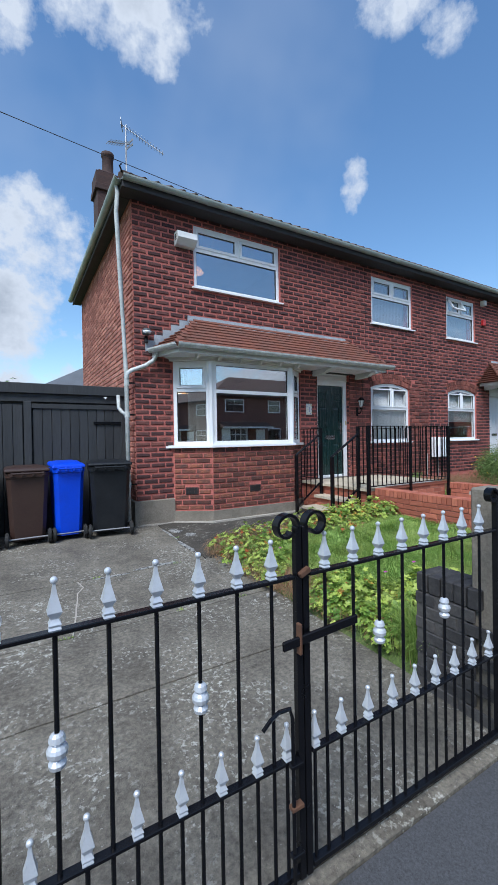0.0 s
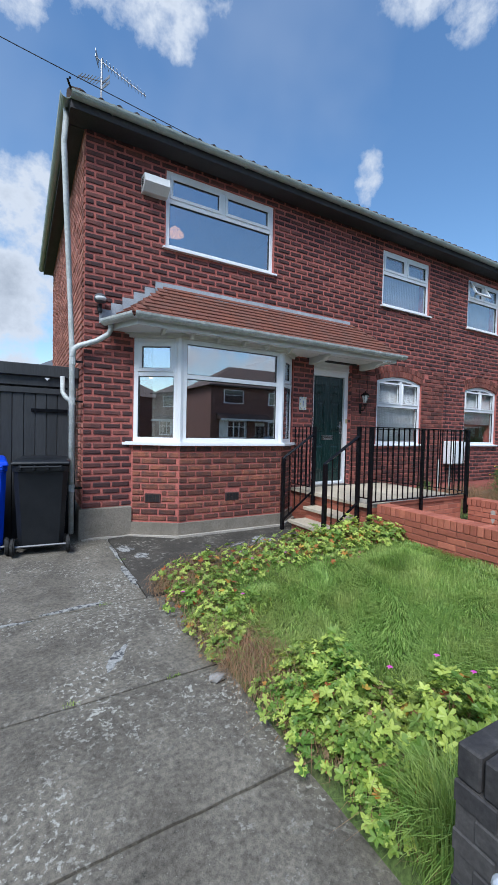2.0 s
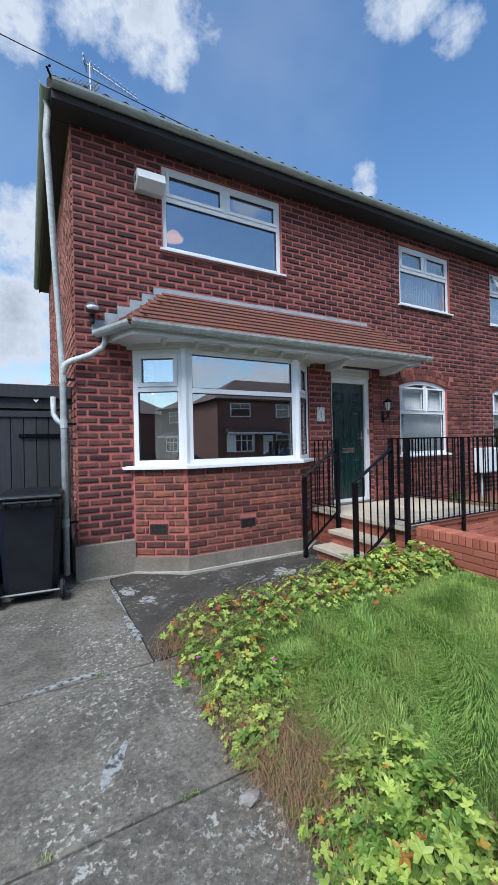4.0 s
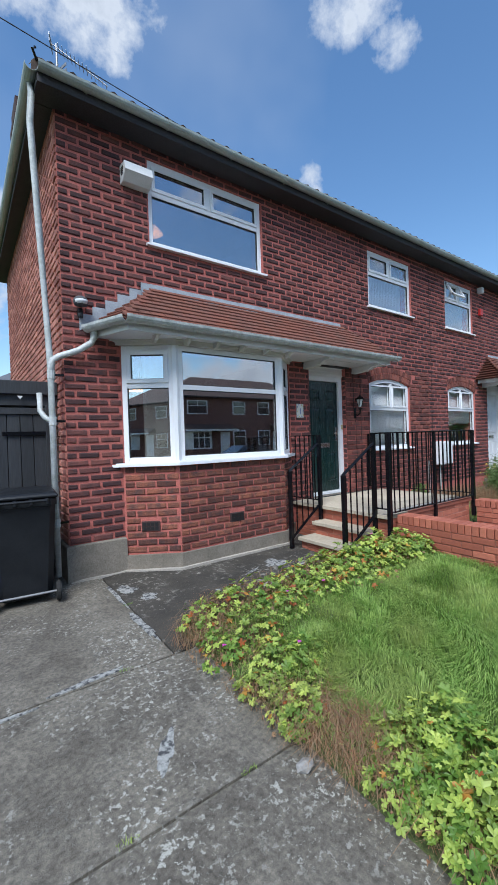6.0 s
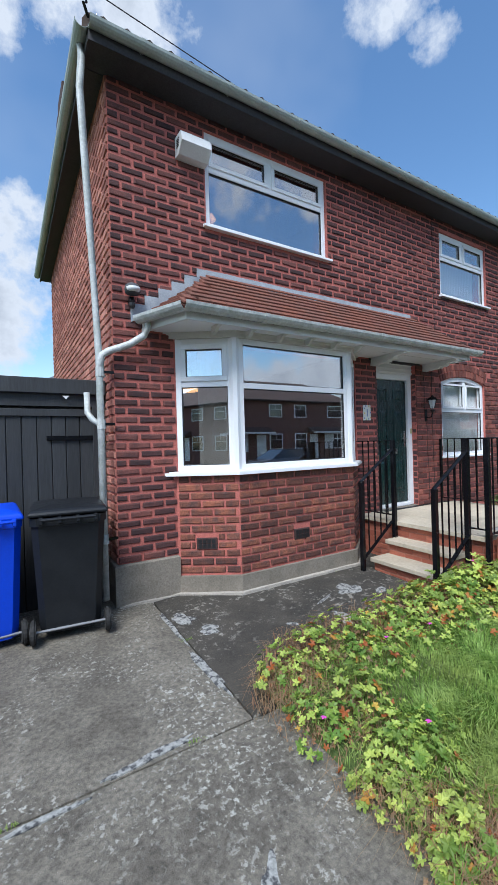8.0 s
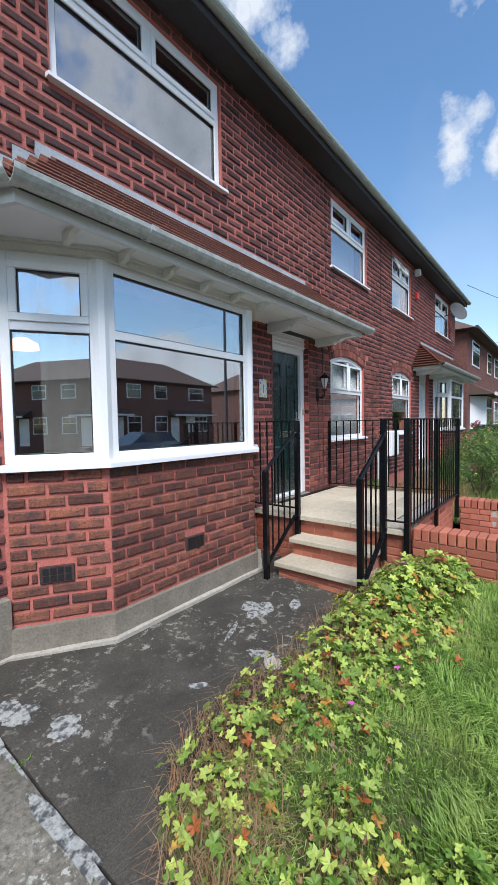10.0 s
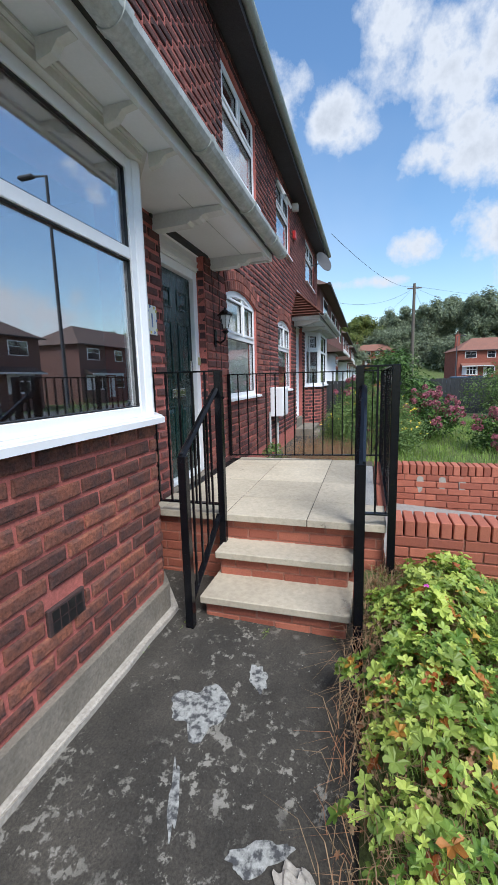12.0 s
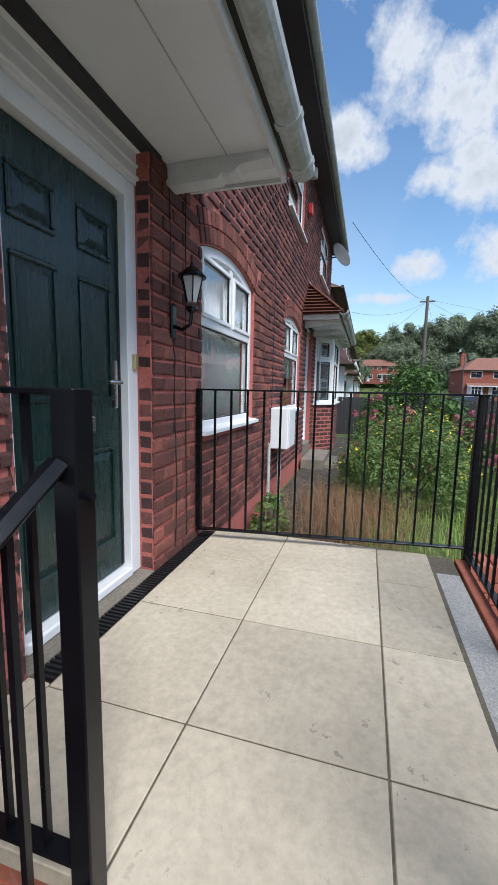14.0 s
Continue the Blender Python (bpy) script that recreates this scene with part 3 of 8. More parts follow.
def lay_bricks(wall, o, u, n, u0, u1, z0, z1, holes, mats, near, seed, course=0.0865, pitch=0.245, joint=0.0185, proud=0.0065, skip=None, name="brick", flip=0):
    """Courses of bricks on a wall face; those inside near (u0, u1, z0, z1) are parts of their own, the others one joined part."""
    rnd = random.Random(seed)
    l, h = pitch - joint, course - joint
    me = piece_mesh(name, mats[0], l, 0.03, h, 0.010 if joint > 0.0115 else 0.004)
    shapes = [me]
    for k in range(5):
        m2 = me.copy()
        for v in m2.vertices:
            if v.co.y < 0.02:
                e = 1.0 if joint > 0.0115 else 0.3
                v.co += Vector((rnd.uniform(-0.005, 0.004) * e, rnd.uniform(-0.001, 0.002) * e, rnd.uniform(-0.0035, 0.0035) * e))
        shapes.append(m2)
    bvs = [np.array([v.co for v in q.vertices]) for q in shapes]
    bf = [tuple(p.vertices) for p in me.polygons]
    verts, faces, count = [], [], 0
    base = world_place(wall)
    rows = int((z1 - z0) / course + 0.3)
    for r in range(rows):
        z = z0 + (r + 0.5) * course
        start = u0 - (pitch / 2 if (r + flip) % 2 else 0)
        k = 0
        while True:
            a, b = start + k * pitch, start + (k + 1) * pitch
            k += 1
            if a >= u1 - 0.02:
                break
            spans = [(max(a, u0), min(b, u1))]
            for hu0, hu1, hz0, hz1 in holes:
                if hz0 + 0.012 < z + course / 2 and hz1 - 0.012 > z - course / 2:
                    nxt = []
                    for s, e in spans:
                        if hu1 <= s or hu0 >= e:
                            nxt.append((s, e))
                        else:
                            if hu0 - s > 0.03:
                                nxt.append((s, hu0))
                            if e - hu1 > 0.03:
                                nxt.append((hu1, e))
                    spans = nxt
            for s, e in spans:
                if e - s < 0.035 or (skip and skip((s + e) / 2, z)):
                    continue
                mid, w = (s + e) / 2, (e - s - joint) / l
                out = proud + rnd.uniform(-0.003, 0.003)
                tilt = rnd.uniform(-0.016, 0.016)
                hh = rnd.uniform(0.9, 1.04)
                px, py = o[0] + u[0] * mid + n[0] * out, o[1] + u[1] * mid + n[1] * out
                m = Matrix(((u[0], -n[0], 0, px), (u[1], -n[1], 0, py), (0, 0, 1, z), (0, 0, 0, 1))) @ Matrix.Rotation(tilt, 4, "Y") @ Matrix.Diagonal((w * rnd.uniform(0.97, 1.01), 1, hh, 1))
                if near and near[0] < mid < near[1] and near[2] < z < near[3] and count < 300:
                    ob = new(name, rnd.choice(shapes))
                    ob.parent = wall
                    ob.matrix_basis = Matrix.Translation(-base) @ m
                    count += 1
                else:
                    mm = np.array(m)
                    i = len(verts)
                    verts.extend((rnd.choice(bvs) @ mm[:3, :3].T + mm[:3, 3] - np.array(base)).tolist())
                    faces.extend([tuple(q + i for q in f) for f in bf])
    if verts:
        jm = bpy.data.meshes.new(name + "work")
        jm.from_pydata(verts, [], faces)
        jm.materials.append(mats[1])
        ob = new(name + "work", jm)
        ob.parent = wall
        tagged(ob, kind="stuff")


def leaf_mass(name, mat, leaves, parent=None, label="", kind="stuff"):
    """Many small leaves as one mesh. leaves: (place, outward way, size, lobes)."""
    rnd = random.Random(len(leaves))
    verts, faces = [], []
    for p, nrm, size, lobes in leaves:
        nrm = Vector(nrm).normalized()
        side = nrm.cross(Vector((rnd.uniform(-1, 1), rnd.uniform(-1, 1), rnd.uniform(-1, 1))))
        if side.length < 1e-3:
            side = Vector((1, 0, 0))
        side.normalize()
        up = nrm.cross(side)
        i = len(verts)
        verts.append(tuple(Vector(p) - nrm * size * 0.12))
        if lobes:
            n = lobes * 4
            for k in range(n):
                a = 2 * math.pi * (k / n) * 0.9 + 0.32
                r = size * (0.29, 0.42, 0.51, 0.40)[k % 4] * rnd.uniform(0.86, 1.12)
                verts.append(tuple(Vector(p) + side * math.cos(a) * r + up * math.sin(a) * r + nrm * size * rnd.uniform(-0.06, 0.08)))
            for k in range(n - 1):
                faces.append((i, i + 1 + k, i + 2 + k))
        else:
            for a, r in ((0, 0.5), (1.3, 0.24), (math.pi, 0.5), (-1.3, 0.24)):
                verts.append(tuple(Vector(p) + side * math.cos(a) * r * size + up * math.sin(a) * r * size))
            faces += [(i, i + 1, i + 2), (i, i + 2, i + 3), (i, i + 3, i + 4), (i, i + 4, i + 1)]
    me = bpy.data.meshes.new(name)
    if parent:
        w = world_place(parent)
        verts = [(a - w.x, b - w.y, c - w.z) for a, b, c in verts]
    me.from_pydata(verts, [], faces)
    me.materials.append(mat)
    ob = new(name, me)
    ob.parent = parent
    return tagged(ob, label, kind=kind)


def blades(name, mat, list_, parent=None, label="", kind="stuff"):
    """Grass blades: (root, tip way, length, width)."""
    verts, faces = [], []
    w0 = world_place(parent) if parent else Vector((0, 0, 0))
    for p, d, ln_, w in list_:
        p = Vector(p) - w0
        d = Vector(d)
        flat = Vector((-d.y, d.x, 0))
        flat = flat.normalized() * w if flat.length > 1e-4 else Vector((w, 0, 0))
        up = Vector((0, 0, 1))
        mid = p + (up * 0.62 + d * 0.28) * ln_
        tip = p + (up * (0.95 - 0.55 * d.length) + d) * ln_
        i = len(verts)
        verts += [tuple(p - flat), tuple(p + flat), tuple(mid + flat * 0.75), tuple(mid - flat * 0.75), tuple(tip)]
        faces += [(i, i + 1, i + 2, i + 3), (i + 3, i + 2, i + 4)]
    me = bpy.data.meshes.new(name)
    me.from_pydata(verts, [], faces)
    me.materials.append(mat)
    ob = new(name, me)
    ob.parent = parent
    return tagged(ob, label, kind=kind)


def drive_z(y):
    return 0.02 + 0.033 * y


# ---- ground, road and drive ----
structure("ground", box(B(), -400, 500, -300, 300, -0.6, -0.16), M_TURF, "rough green ground reaching the far distance", "ground")
structure("road", box(B(), -60, 300, -9.6, -3.2, -0.3, -0.07), M_ASPHALT, "dark asphalt residential road", "road")
pave = B()
prism(pave, [(-3.05, -0.3), (-3.05, -0.005), (0.78, 0.035), (0.78, -0.3)], 0, -60, 300)
structure("pavement", pave, M_ASPHALT, "dark asphalt pavement in front of the gate", "pavement")
kerb = thing("kerb", 0, -3.12, -0.07, "worn grey kerb stones along the road", "kerb", kind="structure")
k_me = mesh_of("kerb_stone", box(B(), -0.45, 0.45, -0.07, 0.07, -0.15, 0.075, 0.012), M_KERB)
for i in range(60):
    ob = new("kerb_stone", k_me)
    ob.parent, ob.location = kerb, ((i - 20) * 0.912, 0, 0)
structure("opposite_pavement", box(B(), -60, 300, -12.0, -9.6, -0.3, 0.02), M_ASPHALT, "asphalt pavement across the road", "pavement")

# the drive: cast concrete bays with open joints
drive = thing("drive", 0.4, 2.5, 0.0, "grey cast concrete drive with pale lichen and open joints", "drive", kind="structure")


def drive_bay(x0, x1, y0, y1, mat, lift=0.0, name="concrete_bay"):
    b = B()
    g = 0.007
    nx, ny = max(2, int((x1 - x0) / 0.12)), max(2, int((y1 - y0) / 0.12))
    vs = []
    for i in range(nx + 1):
        row = []
        for j in range(ny + 1):
            x, y = x0 + g + (x1 - x0 - 2 * g) * i / nx, y0 + g + (y1 - y0 - 2 * g) * j / ny
            z = drive_z(y) + lift + 0.004 * noise.noise(Vector((x * 1.3, y * 1.3, 3.1))) + 0.0022 * noise.noise(Vector((x * 7, y * 7, 1.7)))
            if i in (0, nx) or j in (0, ny):
                z -= 0.006
                x += 0.006 * noise.noise(Vector((x * 9, y * 9, 5)))
                y += 0.006 * noise.noise(Vector((x * 9, y * 9, 9)))
            row.append(b.verts.new((x, y, z)))
        vs.append(row)
    for i in range(nx):
        for j in range(ny):
            b.faces.new((vs[i][j], vs[i + 1][j], vs[i + 1][j + 1], vs[i][j + 1]))
    edge = [e for e in b.edges if e.is_boundary]
    r = bmesh.ops.extrude_edge_only(b, edges=edge)
    bmesh.ops.translate(b, verts=[v for v in r["geom"] if isinstance(v, bmesh.types.BMVert)], vec=(0, 0, -0.14))
    return part(name, b, mat, drive, smooth=False)


for ys in ((0.85, 2.12), (2.12, 3.0), (3.0, 4.16), (4.16, 6.6)):
    drive_bay(-3.2, 2.12 if ys[0] < 4 else 1.86, ys[0], ys[1], M_CONCRETE, 0.001)
drive_bay(1.86, 5.0, 4.16, 6.2, M_TARMAC, 0.002, "path_bay")
bed = B()
box(bed, -3.2, 2.1, 0.7, 6.6, -0.2, -0.07)
prism(bed, [(0.78, -0.2), (0.78, 0.0), (6.6, 0.19), (6.6, -0.2)], 0, -3.2, 5.0)
part("joint_filling", bed, M_GRAVEL, drive)
strip = B()
prism(strip, [(0.785, -0.1), (0.785, 0.046), (0.845, 0.05), (0.845, -0.1)], 0, -0.6, 2.3)
structure("threshold_strip", strip, M_CONCRETE, "pale concrete strip under the gate", "kerb")


def blotch(name, cx, cy, rx, ry, mat, lift, seed, label, turn=0.0):
    """An irregular thin patch on the drive."""
    rnd = random.Random(seed)
    b = B()
    pts = []
    n = 40
    for k in range(n):
        a = 2 * math.pi * k / n
        r = 0.8 + 0.55 * noise.noise(Vector((1.6 * math.cos(a), 1.6 * math.sin(a), seed))) + 0.12 * rnd.random()
        x, y = rx * r * math.cos(a), ry * r * math.sin(a)
        x, y = cx + x * math.cos(turn) - y * math.sin(turn), cy + x * math.sin(turn) + y * math.cos(turn)
        pts.append((x, y))
    top = [b.verts.new((x, y, drive_z(y) + lift)) for x, y in pts]
    c = b.verts.new((cx, cy, drive_z(cy) + lift + 0.002))
    low = [b.verts.new((x, y, drive_z(y) - 0.01)) for x, y in pts]
    for k in range(n):
        j = (k + 1) % n
        b.faces.new((c, top[k], top[j]))
        b.faces.new((top[k], low[k], low[j], top[j]))
    return part(name, b, mat, drive, label)


for i, (x, y, rx, ry, tn) in enumerate([(1.98, 5.55, 0.10, 0.14, 0.3), (2.1, 5.25, 0.09, 0.1, 0.1), (1.83, 4.75, 0.035, 0.35, 0.05), (1.84, 5.5, 0.02, 0.4, 0.0),
                                        (1.43, 3.35, 0.045, 0.16, -0.6), (3.75, 5.25, 0.16, 0.14, 0.2), (4.0, 5.05, 0.1, 0.05, 0.4), (3.35, 5.2, 0.02, 0.2, -1.2),
                                        (1.25, 4.2, 0.3, 0.03, 0.08), (0.75, 4.12, 0.2, 0.02, 0.02), (3.25, 4.85, 0.05, 0.12, 0.5), (2.75, 4.95, 0.03, 0.08, 0.8)]):
    blotch("lichen_patch", x, y, rx, ry, M_LICHEN, 0.0035, 40 + i, "flaky pale lichen patch", tn)

# ---- house: front wall, side wall, bay ----
WY = 6.15                  # face of the front brickwork
MX = 8.93                  # line between the two houses
HX0, HX1 = 1.55, 15.72
WTOP = 5.45
UX, NY_ = (1, 0), (0, -1)
W_UP1, W_UP2 = (2.61, 4.405, 4.22, 5.30), (6.93, 8.33, 4.17, 5.25)
W_ARCH1, W_ARCH2 = (6.87, 8.18, 1.47, 2.83), (9.72, 11.0, 1.47, 2.83)
W_UP3, W_UP4 = (9.70, 10.98, 4.14, 5.25), (13.2, 14.85, 4.22, 5.30)
DOOR1, DOOR2 = (5.305, 6.195, 0.30, 2.96), (2 * MX - 6.195, 2 * MX - 5.305, 0.30, 2.96)
BAY1, BAY2 = (2.2, 4.86, 0.3, 2.95), (2 * MX - 4.86, 2 * MX - 2.2, 0.3, 2.95)
HOLES = [W_UP1, W_UP2, W_ARCH1, W_ARCH2, W_UP3, W_UP4, DOOR1, DOOR2, BAY1, BAY2]


def arch_z(u, w, rise=0.115, spring=2.715):
    """Height of the underside of a segmental arch over the window w."""
    half, c = (w[1] - w[0]) / 2, (w[0] + w[1]) / 2
    r = (half * half + rise * rise) / (2 * rise)
    return spring + math.sqrt(max(r * r - (u - c) ** 2, 0)) - (r - rise)


def in_arch(u, z):
    for w in (W_ARCH1, W_ARCH2):
        if w[0] - 0.1 < u < w[1] + 0.1 and arch_z(min(max(u, w[0]), w[1]), w) - 0.02 < z < arch_z(min(max(u, w[0]), w[1]), w) + 0.25:
            return True
    return False


fw = B()
grid_wall(fw, (0, WY + 0.007), UX, NY_, HX0 + 0.01, HX1 - 0.01, 0.1, WTOP, HOLES, 0.27)
for w in (W_ARCH1, W_ARCH2):
    n = 12
    low = [(w[0] + (w[1] - w[0]) * k / n, arch_z(w[0] + (w[1] - w[0]) * k / n, w)) for k in range(n + 1)]
    prism(fw, low + [(w[1], 2.835), (w[0], 2.835)], 1, WY + 0.007, WY + 0.2)
wall_front = structure("wall_front", fw, M_MORTAR, "dark weathered red brick front wall with pink mortar", "wall")
sw = B()
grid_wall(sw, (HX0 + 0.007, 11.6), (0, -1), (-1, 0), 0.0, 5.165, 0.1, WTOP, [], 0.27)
wall_side = structure("wall_side", sw, M_MORTAR_SUN, "red brick gable side wall with sunlight put into its colours", "wall")
bw = B()
box(bw, HX0 + 0.01, HX1 - 0.01, 11.35, 11.6, 0.1, WTOP)
structure("wall_back", bw, M_MORTAR_SUN, "red brick back wall", "wall")
ew = B()
box(ew, HX1 - 0.28, HX1 - 0.01, WY + 0.28, 11.34, 0.1, WTOP)
structure("wall_far_side", ew, M_MORTAR, "red brick far side wall", "wall")
pw = B()
box(pw, MX - 0.12, MX + 0.12, WY + 0.29, 11.33, 0.3, WTOP)
box(pw, 5.0, 5.12, WY + 0.29, 11.33, 0.3, WTOP)
structure("wall_party", pw, M_ROOM, "plain plastered inner walls", "wall")
rf = B()
for z in (0.55, 3.05):
    box(rf, HX0 + 0.3, HX1 - 0.3, WY + 0.29, 11.33, z, z + 0.12)
structure("floor_inside", rf, M_ROOM_FLOOR, "dim carpeted room floors", "floor")
structure("ceiling", box(B(), HX0 + 0.3, HX1 - 0.3, WY + 0.29, 11.33, WTOP - 0.08, WTOP - 0.01), M_ROOM, "pale upstairs ceiling", "ceiling")

# rendered plinth
PZ = 0.62
pl = B()
prism(pl, [(HX0 - 0.035, WY - 0.045), (2.18, WY - 0.045), (2.18, WY + 0.2), (HX0 + 0.2, WY + 0.2), (HX0 + 0.2, 11.6), (HX0 - 0.035, 11.6)], 2, 0.05, PZ)
bmesh.ops.bevel(pl, geom=[e for e in pl.edges if all(v.co.z > 0.5 for v in e.verts)], offset=0.012, segments=1, affect="EDGES")
structure("plinth", pl, M_RENDER, "grey cement render plinth round the house corner", "plinth")
BL, BC, BR, BE = Vector((2.16, WY)), Vector((2.73, 5.785)), Vector((4.40, 5.785)), Vector((4.86, WY))


def offset_bay(d):
    """The bay's outline in plan, pushed outwards by d."""
    a = (BC - BL).normalized()
    b = (BE - BR).normalized()
    na, nb = Vector((a.y, -a.x)), Vector((b.y, -b.x))
    na = na if na.y < 0 else -na
    nb = nb if nb.y < 0 else -nb
    out = []
    yf = BC.y - d
    p = BL + na * d
    t = (yf - p.y) / a.y
    c1 = p + a * t
    q = BR + nb * d
    t2 = (yf - q.y) / b.y
    c2 = q + b * t2
    ta, tb = (WY - p.y) / a.y, (WY - q.y) / b.y
    return [p + a * ta, c1, c2, q + b * tb]


def bay_ring(bm, d0, d1, z0, z1, bevel=0.0):
    """A band round the bay between two offsets."""
    o, i = offset_bay(d1), offset_bay(d0)
    prism(bm, [tuple(p) for p in o] + [tuple(p) for p in reversed(i)], 2, z0, z1)
    return bm


bp = B()
bay_ring(bp, -0.2, 0.03, 0.05, 0.40)
structure("plinth_bay", bp, M_RENDER, "rough cement render plinth under the bay", "plinth")
fl = B()
o, i = offset_bay(0.075), offset_bay(0.028)
prism(fl, [tuple(p) for p in o] + [tuple(p) for p in reversed(i)], 2, 0.12, 0.237)
box(fl, HX0, 2.14, WY - 0.075, WY - 0.046, 0.12, 0.236)
bmesh.ops.subdivide_edges(fl, edges=[e for e in fl.edges if e.calc_length() > 0.3], cuts=14)
for v in fl.verts:
    v.co.z += 0.012 * noise.noise(v.co * 6) if v.co.z > 0.2 else 0
    v.co.x += 0.008 * noise.noise(v.co * 5 + Vector((4, 0, 0)))
    v.co.y += 0.008 * noise.noise(v.co * 5)
structure("mortar_fillet", fl, M_MORTAR_PALE, "pale uneven mortar fillet along the foot of the bay", "fillet")
bm_ = B()
bay_ring(bm_, -0.21, -0.008, 0.3, 1.452)
wall_bay = structure("wall_bay", bm_, M_MORTAR, "splayed bay wall of weathered red brick", "wall")

# roofs
E_Y, E_X0, E_X1, E_B, E_Z = 5.87, 1.37, 15.96, 11.85, 5.52
RIDGE_Y = (E_Y + E_B) / 2
RUN = RIDGE_Y - E_Y
R_Z = E_Z + RUN * 0.60
roof = thing("roof", MX, RIDGE_Y, E_Z, "hipped brown tiled house roof", "roof", kind="structure")
rb = B()
c = [rb.verts.new(p) for p in ((E_X0, E_Y, E_Z), (E_X1, E_Y, E_Z), (E_X1, E_B, E_Z), (E_X0, E_B, E_Z), (E_X0 + RUN, RIDGE_Y, R_Z), (E_X1 - RUN, RIDGE_Y, R_Z))]
for f in ((0, 1, 5, 4), (1, 2, 5), (2, 3, 4, 5), (3, 0, 4), (3, 2, 1, 0)):
    rb.faces.new([c[k] for k in f])
part("roof_deck", rb, M_ROOF, roof)
tiles = B()
for k in range(int((E_X1 - E_X0) / 0.21)):
    x = E_X0 + 0.1 + k * 0.21
    rod(tiles, (x, E_Y - 0.085, E_Z + 0.04), (x, E_Y + 0.35, E_Z + 0.285), 0.042, 8)
part("eaves_tiles", tiles, M_ROOF, roof, "rolled brown eaves tiles", kind="stuff")
hips = B()
for a, b in (((E_X0, E_Y), (E_X0 + RUN, RIDGE_Y)), ((E_X0, E_B), (E_X0 + RUN, RIDGE_Y)), ((E_X1, E_Y), (E_X1 - RUN, RIDGE_Y))):
    tube(hips, [(a[0], a[1], E_Z + 0.05), (b[0], b[1], R_Z + 0.06)], 0.085, 8)
part("hip_tiles", hips, M_ROOF, roof)
iron = B()
tube(iron, [(E_X0 + 0.1, E_Y + 0.1, E_Z + 0.14), (E_X0 - 0.02, E_Y - 0.02, E_Z + 0.10), (E_X0 - 0.06, E_Y - 0.06, E_Z + 0.16), (E_X0 - 0.03, E_Y - 0.03, E_Z + 0.21)], 0.014, 6)
part("hip_iron", iron, M_BLACK, roof, "curled black hip iron")

eaves = thing("eaves", MX, E_Y, E_Z - 0.1, "dark painted eaves boards under the roof", "eaves", kind="structure")
eb = B()
box(eb, E_X0, E_X1, E_Y, WY + 0.02, WTOP - 0.02, WTOP + 0.01)
part("front_soffit", eb, M_SOFFIT, eaves)
eb = B()
box(eb, E_X0, HX0 + 0.02, WY + 0.03, E_B, WTOP - 0.02, WTOP + 0.01)
part("side_soffit", eb, M_SOFFIT, eaves)
eb = B()
box(eb, E_X0 - 0.02, E_X1, E_Y - 0.025, E_Y, WTOP - 0.04, WTOP + 0.1)
part("front_fascia", eb, M_SOFFIT, eaves)
eb = B()
box(eb, E_X0 - 0.025, E_X0, E_Y, E_B, WTOP - 0.04, WTOP + 0.1)
part("side_fascia", eb, M_SOFFIT, eaves)


def half_round(bm, a, b, r=0.057, wall_t=0.004):
    """A half-round gutter from a to b (level), open on top."""
    a, b = Vector(a), Vector(b)
    d = (b - a).normalized()
    s = d.cross(Vector((0, 0, 1)))
    ring = []
    for rad, order in ((r, range(0, 9)), (r - wall_t, range(8, -1, -1))):
        for k in order:
            t = math.pi * k / 8
            ring.append(s * math.cos(t) * rad - Vector((0, 0, 1)) * math.sin(t) * rad)
    va, vb = [bm.verts.new(a + o_) for o_ in ring], [bm.verts.new(b + o_) for o_ in ring]
    n = len(ring)
    for k in range(n):
        bm.faces.new((va[k], va[(k + 1) % n], vb[(k + 1) % n], vb[k]))
    bm.faces.new(va[::-1])
    bm.faces.new(vb)
    return bm


gut = thing("roof_gutter", MX, E_Y - 0.09, E_Z, "grey-green half-round plastic roof gutter", "gutter")
part("front_gutter", half_round(B(), (E_X0 - 0.02, E_Y - 0.07, E_Z + 0.03), (E_X1 + 0.1, E_Y - 0.07, E_Z + 0.03), 0.062), M_GUTTER_GREEN, gut)
part("side_gutter", half_round(B(), (E_X0 - 0.07, E_B + 0.05, E_Z + 0.03), (E_X0 - 0.07, E_Y - 0.03, E_Z + 0.03), 0.062), M_GUTTER_GREEN, gut)
for k in range(15):
    x = E_X0 + 0.45 + k * 0.93
    b = half_round(B(), (x - 0.018, E_Y - 0.07, E_Z + 0.031), (x + 0.018, E_Y - 0.07, E_Z + 0.031), 0.068, 0.005)
    bar(b, (x, E_Y - 0.03, E_Z - 0.03), (x, E_Y - 0.03, E_Z + 0.03), 0.03, 0.008)
    part("bracket", b, M_GUTTER_GREEN, gut)


